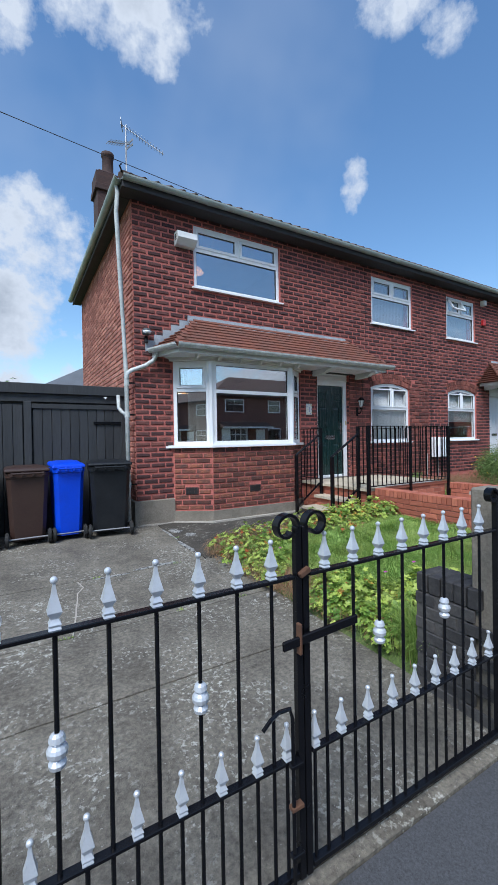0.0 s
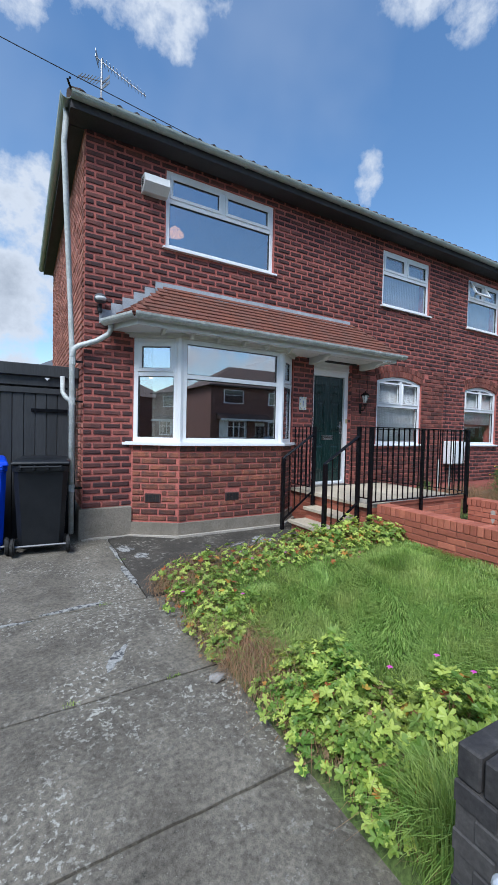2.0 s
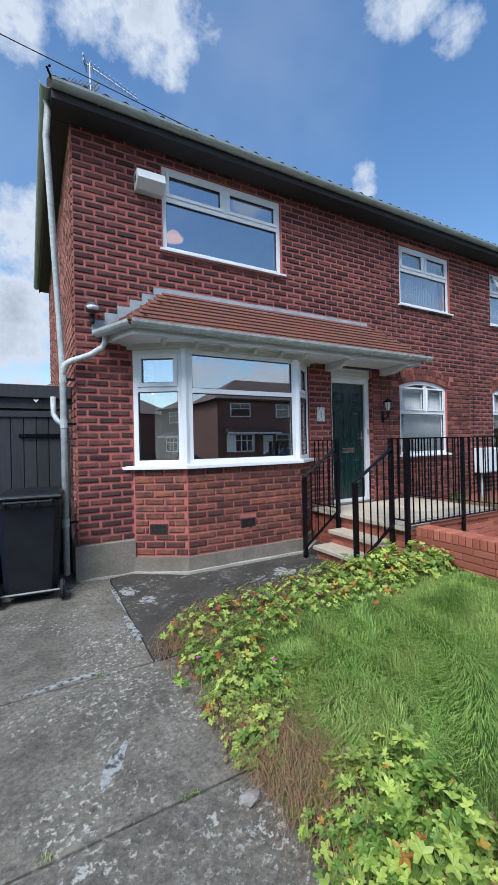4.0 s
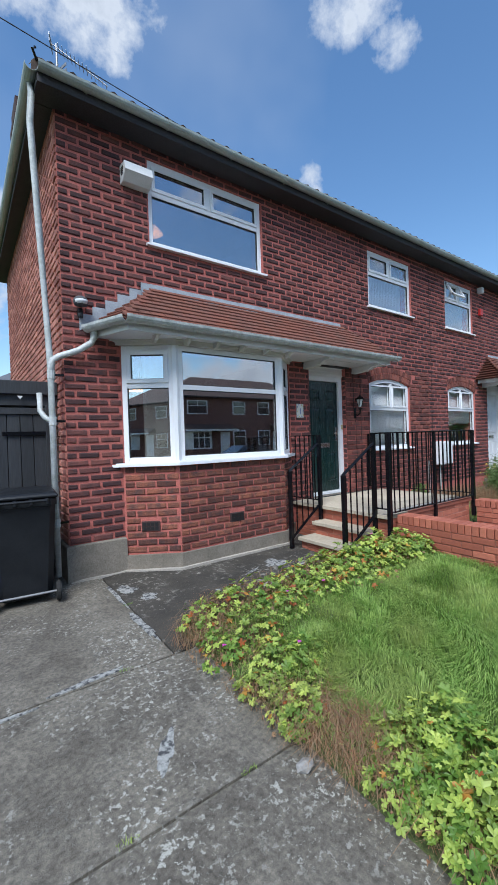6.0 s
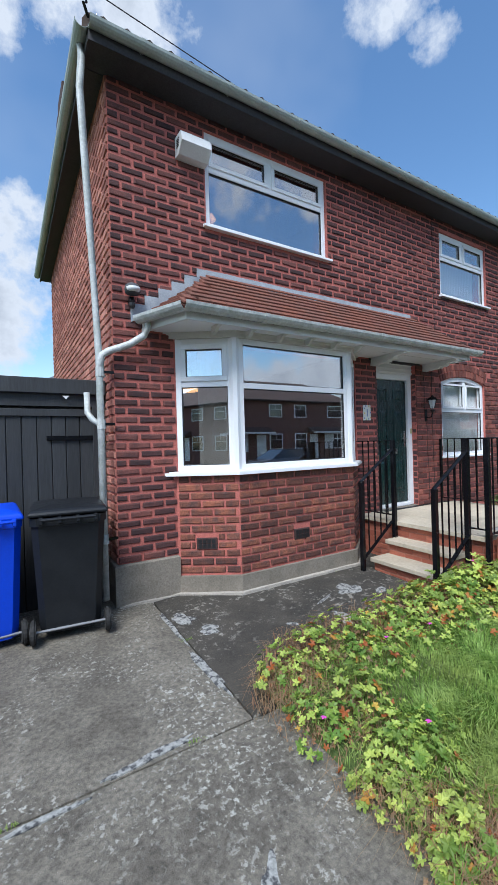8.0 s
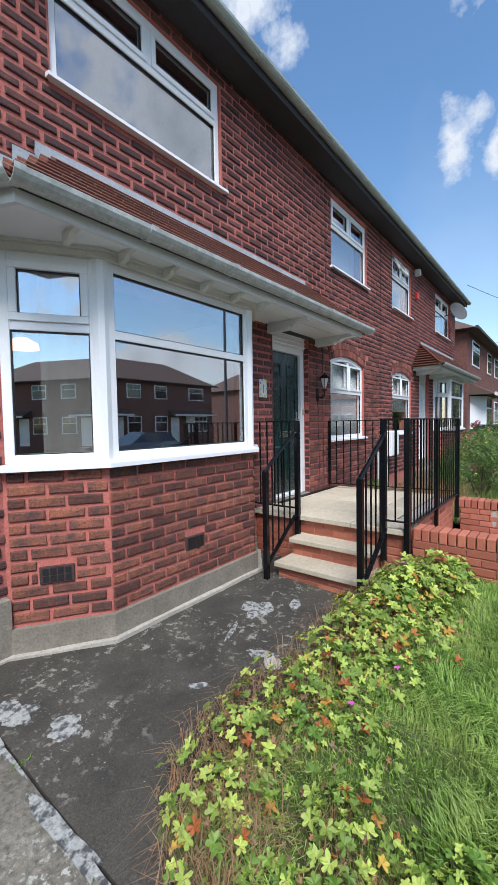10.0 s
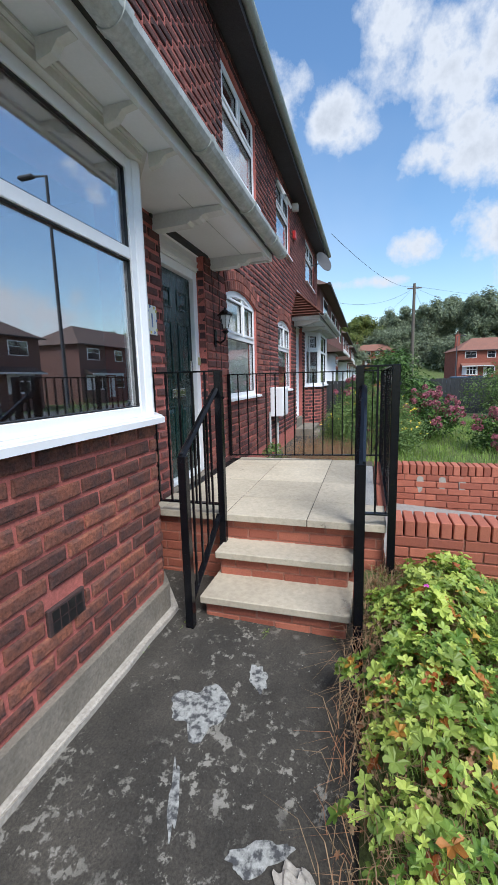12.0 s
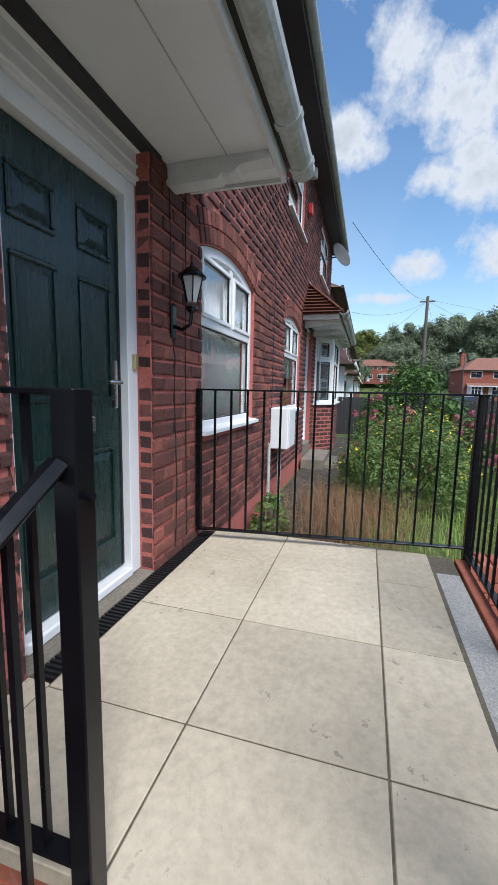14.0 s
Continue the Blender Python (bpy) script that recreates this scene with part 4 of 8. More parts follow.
# ---- windows ----
def casement(name, w, yf, label, layout, sill_z=None, arch=None, curtain=None, glass=None, mirror=False):
    """A white plastic window in the front wall. layout: (x0, x1, z0, z1) of each light as fractions of the opening, opening lights framed."""
    x0, x1, z0, z1 = w
    win = thing(name, (x0 + x1) / 2, yf, z0, label, "window", kind="structure")
    fwid, d = 0.062, 0.07
    fr = B()
    top = z1
    if arch:
        n = 14
        inner, outer = [], []
        for k in range(n + 1):
            u = x0 + (x1 - x0) * k / n
            outer.append((u, arch_z(u, w) - 0.004))
            ui = x0 + fwid + (x1 - x0 - 2 * fwid) * k / n
            inner.append((ui, arch_z(ui, w) - fwid * 1.15))
        prism(fr, outer + inner[::-1], 1, yf, yf + d)
        top = 2.72
    else:
        box(fr, x0, x1, yf, yf + d, z1 - fwid, z1, 0.004)
    for a, b in ((x0, x0 + fwid), (x1 - fwid, x1)):
        box(fr, a, b, yf + 0.001, yf + d, z0, top - (0.03 if arch else fwid) + (0.03 if not arch else 0.0), 0.004)
    box(fr, x0 + fwid, x1 - fwid, yf + 0.001, yf + d, z0, z0 + fwid, 0.004)
    part("window_frame", fr, M_UPVC, win)
    ix0, ix1, iz0, iz1 = x0 + fwid, x1 - fwid, z0 + fwid, (top if arch else z1 - fwid)
    mem = B()
    zt, xm = layout
    zt = iz0 + (iz1 - iz0) * zt
    xm = ix0 + (ix1 - ix0) * xm
    box(mem, ix0, ix1, yf + 0.002, yf + d - 0.002, zt - 0.032, zt + 0.032, 0.004)
    box(mem, xm - 0.034, xm + 0.034, yf + 0.003, yf + d - 0.003, zt + 0.03, iz1 + (0.03 if arch else 0.0), 0.004)
    part("mullion", mem, M_UPVC, win)
    # the top-hung lights stand proud
    for a, b in ((ix0, xm - 0.03), (xm + 0.03, ix1)):
        s = B()
        f2 = 0.03 if arch else 0.045
        zt1 = iz1 - (0.02 if arch else 0)
        for (p0, p1, q0, q1) in ((a, b, zt + 0.03, zt + 0.03 + f2), (a, b, zt1 - f2, zt1), (a, a + f2, zt + 0.03 + f2, zt1 - f2), (b - f2, b, zt + 0.03 + f2, zt1 - f2)):
            box(s, p0, p1, yf - 0.012, yf + d - 0.01, q0, q1, 0.003)
        part("casement_sash", s, M_UPVC, win)
        part("pane", box(B(), a + f2, b - f2, yf + 0.02, yf + 0.026, zt + 0.03 + f2, zt1 - f2), glass, win)
        bead = B()
        for (p0, p1, q0, q1) in ((a + f2, b - f2, zt + 0.03 + f2, zt + 0.034 + f2), (a + f2, b - f2, zt1 - f2 - 0.004, zt1 - f2),
                                 (a + f2, a + f2 + 0.004, zt + 0.034 + f2, zt1 - f2 - 0.004), (b - f2 - 0.004, b - f2, zt + 0.034 + f2, zt1 - f2 - 0.004)):
            box(bead, p0, p1, yf + 0.004, yf + 0.02, q0, q1)
        part("gasket", bead, M_PLASTIC_BLACK, win)
    part("pane", box(B(), ix0, ix1, yf + 0.03, yf + 0.036, iz0, zt - 0.032), glass, win)
    bead = B()
    for (p0, p1, q0, q1) in ((ix0, ix1, iz0, iz0 + 0.006), (ix0, ix1, zt - 0.038, zt - 0.032), (ix0, ix0 + 0.006, iz0 + 0.006, zt - 0.038), (ix1 - 0.006, ix1, iz0 + 0.006, zt - 0.038)):
        box(bead, p0, p1, yf + 0.012, yf + 0.03, q0, q1)
    part("gasket", bead, M_PLASTIC_BLACK, win)
    sl = B()
    prism(sl, [(WY - 0.055, z0 - 0.03), (WY - 0.055, z0 - 0.004), (yf + 0.02, z0 + 0.018), (yf + 0.02, z0 - 0.03)], 0, x0 - 0.045, x1 + 0.045)
    part("window_sill", sl, M_UPVC, win)
    for ob in win.children:
        if ob.name.startswith("pane"):
            ob.visible_shadow = False
    return win


YF = WY + 0.035
casement("window_1", W_UP1, YF, "white plastic upstairs window with two top lights", (0.64, 0.5), glass=G_UP)
casement("window_2", W_UP2, YF, "white plastic upstairs window with net curtain", (0.62, 0.5), glass=G_NET)
casement("window_3", W_ARCH1, YF, "arched white downstairs window with net curtains", (0.60, 0.56), arch=True, glass=G_CLEAR)
casement("window_4", W_ARCH2, YF, "arched white neighbouring window with curtain", (0.62, 0.5), arch=True, glass=G_CLEAR)
w5 = casement("window_5", W_UP3, YF, "white upstairs window with an open top light", (0.62, 0.5), glass=G_NET)
casement("window_6", W_UP4, YF, "white upstairs window of the far house", (0.62, 0.5), glass=G_NET)


def curtain(x0, x1, y, z0, z1, label, mat, name="net_curtain", waves=26, amp=0.018):
    b = B()
    n = waves * 4
    lo, hi = [], []
    for k in range(n + 1):
        x = x0 + (x1 - x0) * k / n
        yy = y + amp * math.sin(k * math.pi / 2 + 0.7) * (0.7 + 0.5 * noise.noise(Vector((x * 5, y, 0))))
        lo.append(b.verts.new((x, yy, z0)))
        hi.append(b.verts.new((x, yy, z1)))
    for k in range(n):
        b.faces.new((lo[k], lo[k + 1], hi[k + 1], hi[k]))
    ob = part(name, b, mat, None, smooth=True)
    sol = ob.modifiers.new("thickness", "SOLIDIFY")
    sol.thickness = 0.002
    return tagged(ob, label, "curtain")


curtain(W_ARCH1[0] + 0.03, W_ARCH1[1] - 0.03, WY + 0.14, 1.5, 2.75, "white pleated net curtain behind the arched window", M_CURTAIN)
curtain(W_ARCH2[0] + 0.03, W_ARCH2[1] - 0.03, WY + 0.14, 1.95, 2.75, "white gathered net curtain in the neighbouring window", M_CURTAIN)
curtain(W_UP2[0] + 0.03, W_UP2[1] - 0.03, WY + 0.24, 4.2, 5.2, "pale net curtain behind the upstairs window", M_CURTAIN)
curtain(W_UP3[0] + 0.03, W_UP3[1] - 0.03, WY + 0.24, 4.2, 5.2, "pale net curtain in the neighbour's upstairs window", M_CURTAIN)
curtain(W_UP4[0] + 0.03, W_UP4[1] - 0.03, WY + 0.24, 4.2, 5.2, "pale net curtain in the far upstairs window", M_CURTAIN)

# pendant in the upstairs room
pend = thing("pendant_lamp", 3.12, 7.25, 5.3, "lit orange pendant lampshade hanging in the bedroom", "lamp")
part("cord", rod(B(), (3.12, 7.25, 5.38), (3.12, 7.25, 5.12), 0.004, 6), M_WHITE, pend)
part("shade", lathe(B(), [(0.04, 0.13), (0.09, 0.09), (0.16, 0.0), (0.155, 0.0), (0.085, 0.085), (0.035, 0.12)], (3.12, 7.25, 4.97), 16), M_LAMPSHADE, pend, "glowing orange lampshade", smooth=True)
pend2 = thing("pendant_lamp", 3.1, 8.0, 2.9, "lit cream pendant lampshade hanging in the front room", "lamp")
part("cord", rod(B(), (3.1, 8.0, 3.04), (3.1, 8.0, 2.75), 0.004, 6), M_WHITE, pend2)
part("shade", lathe(B(), [(0.06, 0.12), (0.16, 0.06), (0.17, 0.0), (0.165, 0.0), (0.15, 0.055), (0.055, 0.11)], (3.1, 8.0, 2.62), 16), M_LAMPSHADE, pend2, "glowing cream lampshade", smooth=True)


# ---- the bay window ----
def bay_window(sgn, name, label, lit):
    """The splayed bay's frames; sgn -1 mirrors it for the house next door."""
    def X(x):
        return x if sgn > 0 else 2 * MX - x
    win = thing(name, X(3.5), 5.8, 1.5, label, "window", kind="structure")
    ring = [p.copy() for p in offset_bay(-0.02)]
    z0, z1 = 1.50, 2.90

    def facet(a, b, lights, trans):
        a, b = Vector((X(a.x), a.y)), Vector((X(b.x), b.y))
        d = (b - a).normalized()
        n = Vector((d.y, -d.x))
        n = n if n.y < 0 else -n
        L = (b - a).length
        m = Matrix(((d.x, -n.x, 0, a.x), (d.y, -n.y, 0, a.y), (0, 0, 1, 0), (0, 0, 0, 1)))
        fr = B()
        w = 0.06
        box(fr, 0.0, w, 0, 0.07, z0, z1, 0.003, m)
        box(fr, L - w, L, 0, 0.07, z0, z1, 0.003, m)
        box(fr, w, L - w, 0.001, 0.07, z0, z0 + w, 0.003, m)
        box(fr, w, L - w, 0.001, 0.07, z1 - w, z1, 0.003, m)
        box(fr, w, L - w, 0.002, 0.068, trans - 0.03, trans + 0.03, 0.003, m)
        part("window_frame", fr, M_UPVC, win)
        for (q0, q1, sash) in ((z0 + w, trans - 0.03, False), (trans + 0.03, z1 - w, lights)):
            g0, g1, f0, f1 = w, L - w, q0, q1
            if sash:
                s = B()
                e = 0.05
                for (p0, p1, r0, r1) in ((g0, g1, f0, f0 + e), (g0, g1, f1 - e, f1), (g0, g0 + e, f0 + e, f1 - e), (g1 - e, g1, f0 + e, f1 - e)):
                    box(s, p0, p1, -0.014, 0.06, r0, r1, 0.003, m)
                part("casement_sash", s, M_UPVC, win)
                g0, g1, f0, f1 = g0 + e, g1 - e, f0 + e, f1 - e
            p = part("pane", box(B(), g0, g1, 0.03, 0.036, f0, f1, 0, m), G_BAY, win)
            p.visible_shadow = False
            k = B()
            for (p0, p1, r0, r1) in ((g0, g1, f0, f0 + 0.007), (g0, g1, f1 - 0.007, f1), (g0, g0 + 0.007, f0 + 0.007, f1 - 0.007), (g1 - 0.007, g1, f0 + 0.007, f1 - 0.007)):
                box(k, p0, p1, 0.012, 0.03, r0, r1, 0, m)
            part("gasket", k, M_PLASTIC_BLACK, win)
    facet(ring[0], ring[1] - (ring[1] - ring[0]).normalized() * 0.03, True, 2.42)
    facet(ring[1] + Vector((0.035, 0)), ring[2] - Vector((0.035, 0)), False, 2.40)
    facet(ring[2] + (ring[3] - ring[2]).normalized() * 0.03, ring[3], True, 2.42)
    for p in (ring[1], ring[2]):
        part("corner_post", rod(B(), (X(p.x), p.y + 0.035, z0), (X(p.x), p.y + 0.035, z1), 0.058, 8), M_UPVC, win)
    sl = B()
    o_, i_ = offset_bay(0.06), offset_bay(-0.12)
    prism(sl, [(X(p.x), p.y) for p in o_] + [(X(p.x), p.y) for p in reversed(i_)], 2, 1.455, 1.50)
    bmesh.ops.bevel(sl, geom=[e for e in sl.edges if all(abs(v.co.z - 1.5) < 1e-4 for v in e.verts)], offset=0.012, segments=2, affect="EDGES")
    part("window_sill", sl, M_UPVC, win, "deep white plastic bay sill")
    hd = B()
    o_, i_ = offset_bay(0.02), offset_bay(-0.12)
    prism(hd, [(X(p.x), p.y) for p in o_] + [(X(p.x), p.y) for p in reversed(i_)], 2, 2.902, 2.94)
    part("head_moulding", hd, M_CREAM, win, "painted moulding over the bay window")
    return win


bay_window(1, "window_7", "white plastic splayed bay window with large panes", True)

for k in range(7):
    a, b = offset_bay(-0.16)[0], offset_bay(-0.16)[1]
    p = a + (b - a) * (0.12 + 0.12 * k)
    bl = box(B(), p.x - 0.03, p.x + 0.03, p.y + 0.05, p.y + 0.053, 1.53, 2.86)
    tagged(part("vertical_blind", bl, M_BLIND), "pale hanging vertical blind slat behind the bay glass", "blind", "bay window blind slats")


# ---- canopy over bay and porch ----
def canopy(sgn):
    def X(x):
        return x if sgn > 0 else 2 * MX - x
    near_one = sgn > 0
    can = thing("canopy", X(4.4), 5.5, 3.0, "tiled lean-to canopy over bay and porch with white fascia", "canopy", kind="structure")
    XL, XC, XR, FY, FZ0, FZ1 = 1.86, 2.10, 6.67, 5.565, 2.942, 3.035

    def plan(d):
        return [(X(XL - d), WY), (X(XC - d), FY - d), (X(XR + d), FY - d), (X(XR + d), WY)]
    so = B()
    prism(so, plan(-0.012), 2, FZ0 + 0.02, FZ0 + 0.045)
    part("soffit", so, M_UPVC, can, "white boarded canopy soffit")
    fa = B()
    prism(fa, plan(0.012)[:3] + [plan(0.012)[3]] + [plan(-0.012)[3]] + plan(-0.012)[:3][::-1], 2, FZ0, FZ1)
    part("fascia", fa, M_WHITE, can, "white painted fascia board")
    # boards seen from below
    bd = B()
    for y in (5.80,):
        box(bd, X(4.95), X(6.6), y, y + 0.006, FZ0 + 0.0175, FZ0 + 0.0205)
    part("soffit_joint", bd, M_GUTTER, can)
    # tiled slope: rows of plain tiles
    z0, z1 = FZ1 + 0.0, 3.63
    xl0, xl1, xr0, xr1 = XC - 0.06, 2.64, XR + 0.10, 6.12
    y0, y1 = FY - 0.06, WY - 0.01
    dk = B()
    vs = [dk.verts.new(p) for p in ((X(xl0), y0, z0 - 0.01), (X(xr0), y0, z0 - 0.01), (X(xr1), y1, z1), (X(xl1), y1, z1), (X(XL - 0.05), y1, z0 - 0.01), (X(XR + 0.12), y1, z0 - 0.01))]
    for f in ((0, 1, 2, 3), (0, 3, 4), (1, 5, 2), (0, 4, 5, 1), (4, 3, 2, 5)):
        dk.faces.new([vs[i] for i in f])
    part("roof_deck", dk, M_TILE, can)
    # black strip added as the shade in the gap between fascia and gutter
    part("eaves_strip", box(B(), min(X(XC - 0.05), X(XR + 0.02)), max(X(XC - 0.05), X(XR + 0.02)), FY - 0.075, FY - 0.0125, FZ1 - 0.022, FZ1 - 0.012), M_PLASTIC_BLACK, can, "black strip standing in for the shaded gap behind the gutter")
    rows = 9
    slope = math.atan2(z1 - z0, y1 - y0)
    length = (z1 - z0) / math.sin(slope) / rows
    tm = mesh_of("tile", box(B(), -0.081, 0.081, -0.012, length + 0.03, -0.011, 0.011, 0.003), M_TILE)
    rnd = random.Random(5)
    for r in range(rows):
        f = r / rows
        xa, xb = xl0 + (xl1 - xl0) * f, xr0 + (xr1 - xr0) * f
        n = max(1, round((xb - xa) / 0.167))
        for k in range(n + (r % 2)):
            x = xa + (k + 0.5 - 0.5 * (r % 2)) * (xb - xa) / n
            ob = new("tile", tm)
            ob.parent = can
            ob.matrix_basis = Matrix.Translation(Vector((X(min(max(x, xa + 0.06), xb - 0.06)), y0 + (y1 - y0) * f, z0 + (z1 - z0) * f + 0.042)) - Vector(can.location)) @ Matrix.Rotation(
                slope - 0.17, 4, "X") @ Matrix.Rotation(rnd.uniform(-0.012, 0.012), 4, "Z")
    # left and right hip slopes in stepped tiles
    for side in (0, 1):
        for r in range(rows):
            f = r / rows
            if side == 0:
                p0 = Vector((X(xl0 + (xl1 - xl0) * f), y0 + (y1 - y0) * f, z0 + (z1 - z0) * f + 0.015))
                p1 = Vector((X(XL - 0.05 + (xl1 - XL + 0.05) * f), y1, z0 + (z1 - z0) * f + 0.015))
            else:
                p0 = Vector((X(xr0 + (xr1 - xr0) * f), y0 + (y1 - y0) * f, z0 + (z1 - z0) * f + 0.015))
                p1 = Vector((X(XR + 0.12 + (xr1 - XR - 0.12) * f), y1, z0 + (z1 - z0) * f + 0.015))
            part("hip_tile", bar(B(), p0, p1, 0.10, 0.014), M_TILE, can)
    # lead along the wall
    ld = B()
    prism(ld, [(WY - 0.012, z1 - 0.02), (WY - 0.10, z1 - 0.055), (WY - 0.104, z1 - 0.045), (WY - 0.018, z1 + 0.0), (WY - 0.012, z1 + 0.085), (WY + 0.0, z1 + 0.085)], 0, min(X(2.58), X(6.1)), max(X(2.58), X(6.1)))
    bmesh.ops.subdivide_edges(ld, edges=[e for e in ld.edges if e.calc_length() > 1], cuts=24)
    for v in ld.verts:
        v.co.z += 0.007 * noise.noise(v.co * 4)
        v.co.y += 0.004 * noise.noise(v.co * 6)
    part("lead_flashing", ld, M_LEAD, can, "dull grey lead flashing")
    for k in range(6):
        f = (k + 0.5) / 6
        x, z = XL - 0.12 + (2.62 - XL + 0.12) * f, z0 + (z1 - z0) * f
        b = B()
        prism(b, [(X(x - 0.075), z - 0.06), (X(x + 0.075), z + 0.03), (X(x + 0.075), z + 0.13), (X(x - 0.075), z + 0.13)], 1, WY - 0.016, WY - 0.001)
        part("step_flashing", b, M_LEAD, can, "stepped lead flashing")
    # brackets
    for x in (5.23, 6.42):
        b = B()
        prism(b, [(WY, FZ0 + 0.018), (FY + 0.014, FZ0 + 0.018), (FY + 0.014, 2.92), (FY + 0.15, 2.912), (FY + 0.18, 2.90), (FY + 0.195, 2.882), (FY + 0.23, 2.872), (FY + 0.27, 2.88), (FY + 0.29, 2.858), (WY, 2.85)], 0, X(x - 0.05), X(x + 0.05))
        part("porch_bracket", b, M_WHITE, can, "shaped white timber bracket")
    for k in range(6):
        x = 2.45 + 0.4 * k
        b = B()
        prism(b, [(5.738, FZ0 + 0.018), (FY + 0.014, FZ0 + 0.018), (FY + 0.014, FZ0), (5.64, FZ0 - 0.010), (5.672, FZ0 - 0.045), (5.738, FZ0 - 0.06)], 0, X(x - 0.02), X(x + 0.02))
        part("bay_bracket", b, M_CREAM, can)
    if near_one:
        cor = bay_ring(B(), -0.05, 0.03, 2.941, 2.947)
        bay_ring(cor, -0.05, 0.05, 2.9472, FZ0 + 0.019)
        part("cornice", cor, M_CREAM, can, "stepped cream cornice over the bay")
    g = thing("canopy_gutter", X(4.4), 5.44, 3.1, "pale grey half-round gutter along the canopy", "gutter")
    gy = FY - 0.084
    part("front_gutter", half_round(B(), (min(X(XC - 0.05), X(XR + 0.14)), gy, FZ1 + 0.03), (max(X(XC - 0.05), X(XR + 0.14)), gy, FZ1 + 0.03), 0.071), M_GUTTER, g)
    part("side_gutter", half_round(B(), (X(XL - 0.07), WY - 0.1, FZ1 + 0.02), (X(XC - 0.045), gy + 0.0, FZ1 + 0.03), 0.071) if near_one else half_round(
        B(), (X(XC - 0.045), gy, FZ1 + 0.03), (X(XL - 0.07), WY - 0.1, FZ1 + 0.02), 0.071), M_GUTTER, g)
    for x in (2.06, 2.9, 3.75, 4.6, 5.5, 6.3, 6.7):
        part("bracket", half_round(B(), (X(x) - 0.028, gy, FZ1 + 0.031), (X(x) + 0.028, gy, FZ1 + 0.031), 0.078, 0.006), M_GUTTER, g)
    return can


canopy(1)
canopy(-1)


# ---- front door and porch ----
def front_door(sgn, name, leaf_mat, label):
    def X(x):
        return x - 0.065 if sgn > 0 else 2 * MX - x + 0.065

    def bx(bm, x0, x1, *rest):
        return box(bm, min(X(x0), X(x1)), max(X(x0), X(x1)), *rest)
    dr = thing(name, X(5.82), 6.3, 0.75, label, "door", kind="structure")
    y = 6.285
    fr = B()
    bx(fr, 5.37, 5.45, y - 0.05, y + 0.05, 0.74, 2.78, 0.004)
    bx(fr, 6.17, 6.26, y - 0.05, y + 0.05, 0.74, 2.78, 0.004)
    bx(fr, 5.45, 6.17, y - 0.05, y + 0.05, 2.70, 2.78, 0.004)
    part("door_frame", fr, M_UPVC, dr, "white plastic door frame")
    th = B()
    bx(th, 5.45, 6.17, y - 0.06, y + 0.05, 0.735, 0.785, 0.008)
    part("threshold", th, M_UPVC, dr)
    ds = B()
    bx(ds, 5.372, 6.258, WY - 0.003, 6.40, 0.3, 0.733)
    part("doorstep", ds, M_RENDER, dr, "grey concrete doorstep")
    hd = B()
    bx(hd, 5.37, 6.26, y - 0.06, y + 0.06, 2.781, 2.98)
    for z, d in ((2.80, 0.075), (2.86, 0.07), (2.93, 0.085)):
        bx(hd, 5.36, 6.27, y - d, y - 0.055, z, z + 0.022, 0.006)
    part("head_panel", hd, M_UPVC, dr, "moulded cream panel above the door")
    lf = B()
    bx(lf, 5.452, 6.168, y, y + 0.044, 0.79, 2.696, 0.003)
    leaf = part("leaf", lf, leaf_mat, dr, "dark green six-panel door leaf with woodgrain")
    for (px, pz0, pz1) in ((5.63, 2.36, 2.55), (5.99, 2.36, 2.55), (5.63, 1.70, 2.25), (5.99, 1.70, 2.25), (5.63, 0.96, 1.47), (5.99, 0.96, 1.47)):
        w = 0.115
        p = B()
        for a in (((px - w, px + w, pz0, pz0 + 0.022)), ((px - w, px + w, pz1 - 0.022, pz1)), ((px - w, px - w + 0.022, pz0 + 0.022, pz1 - 0.022)), ((px + w - 0.022, px + w, pz0 + 0.022, pz1 - 0.022))):
            bx(p, a[0], a[1], y - 0.012, y + 0.002, a[2], a[3], 0.006)
        v = []
        for q, yy in ((0.03, y - 0.001), (0.062, y - 0.011)):
            v.append([p.verts.new((X(px + sx * (w - q)), yy, pz)) for sx, pz in ((-1, pz0 + q), (1, pz0 + q), (1, pz1 - q), (-1, pz1 - q))])
        p.faces.new(v[1])
        for k in range(4):
            p.faces.new((v[0][k], v[0][(k + 1) % 4], v[1][(k + 1) % 4], v[1][k]))
        part("raised_panel", p, leaf_mat, leaf)
    lb = B()
    bx(lb, 5.675, 5.945, y - 0.02, y + 0.001, 1.55, 1.63, 0.008)
    bx(lb, 5.70, 5.92, y - 0.026, y - 0.019, 1.57, 1.61, 0.003)
    part("letterbox", lb, M_CHROME, leaf, "polished chrome letterbox")
    hn = B()
    bx(hn, 6.105, 6.135, y - 0.012, y, 1.66, 1.90, 0.004)
    rod(hn, (X(6.12), y - 0.045, 1.79), (X(6.12), y - 0.01, 1.79), 0.009, 8)
    rod(hn, (X(6.12), y - 0.045, 1.79), (X(6.015), y - 0.045, 1.79), 0.009, 8)
    part("door_handle", hn, M_CHROME, leaf, "chrome lever handle")
    st = B()
    bx(st, 6.155, 6.17, y - 0.004, y + 0.02, 0.80, 2.68)
    part("weather_seal", st, M_PLASTIC_BLACK, dr)
    bl = B()
    bx(bl, 6.205, 6.235, y - 0.072, y - 0.049, 1.86, 1.94, 0.005)
    part("bell_push", bl, M_BRASS, dr, "small cream bell push")
    ln = B()
    bx(ln, 5.22, 6.37, WY - 0.012, WY + 0.08, 2.935, 2.985, 0.004)
    part("lintel", ln, M_SOFFIT, dr, "dark stained timber lintel")
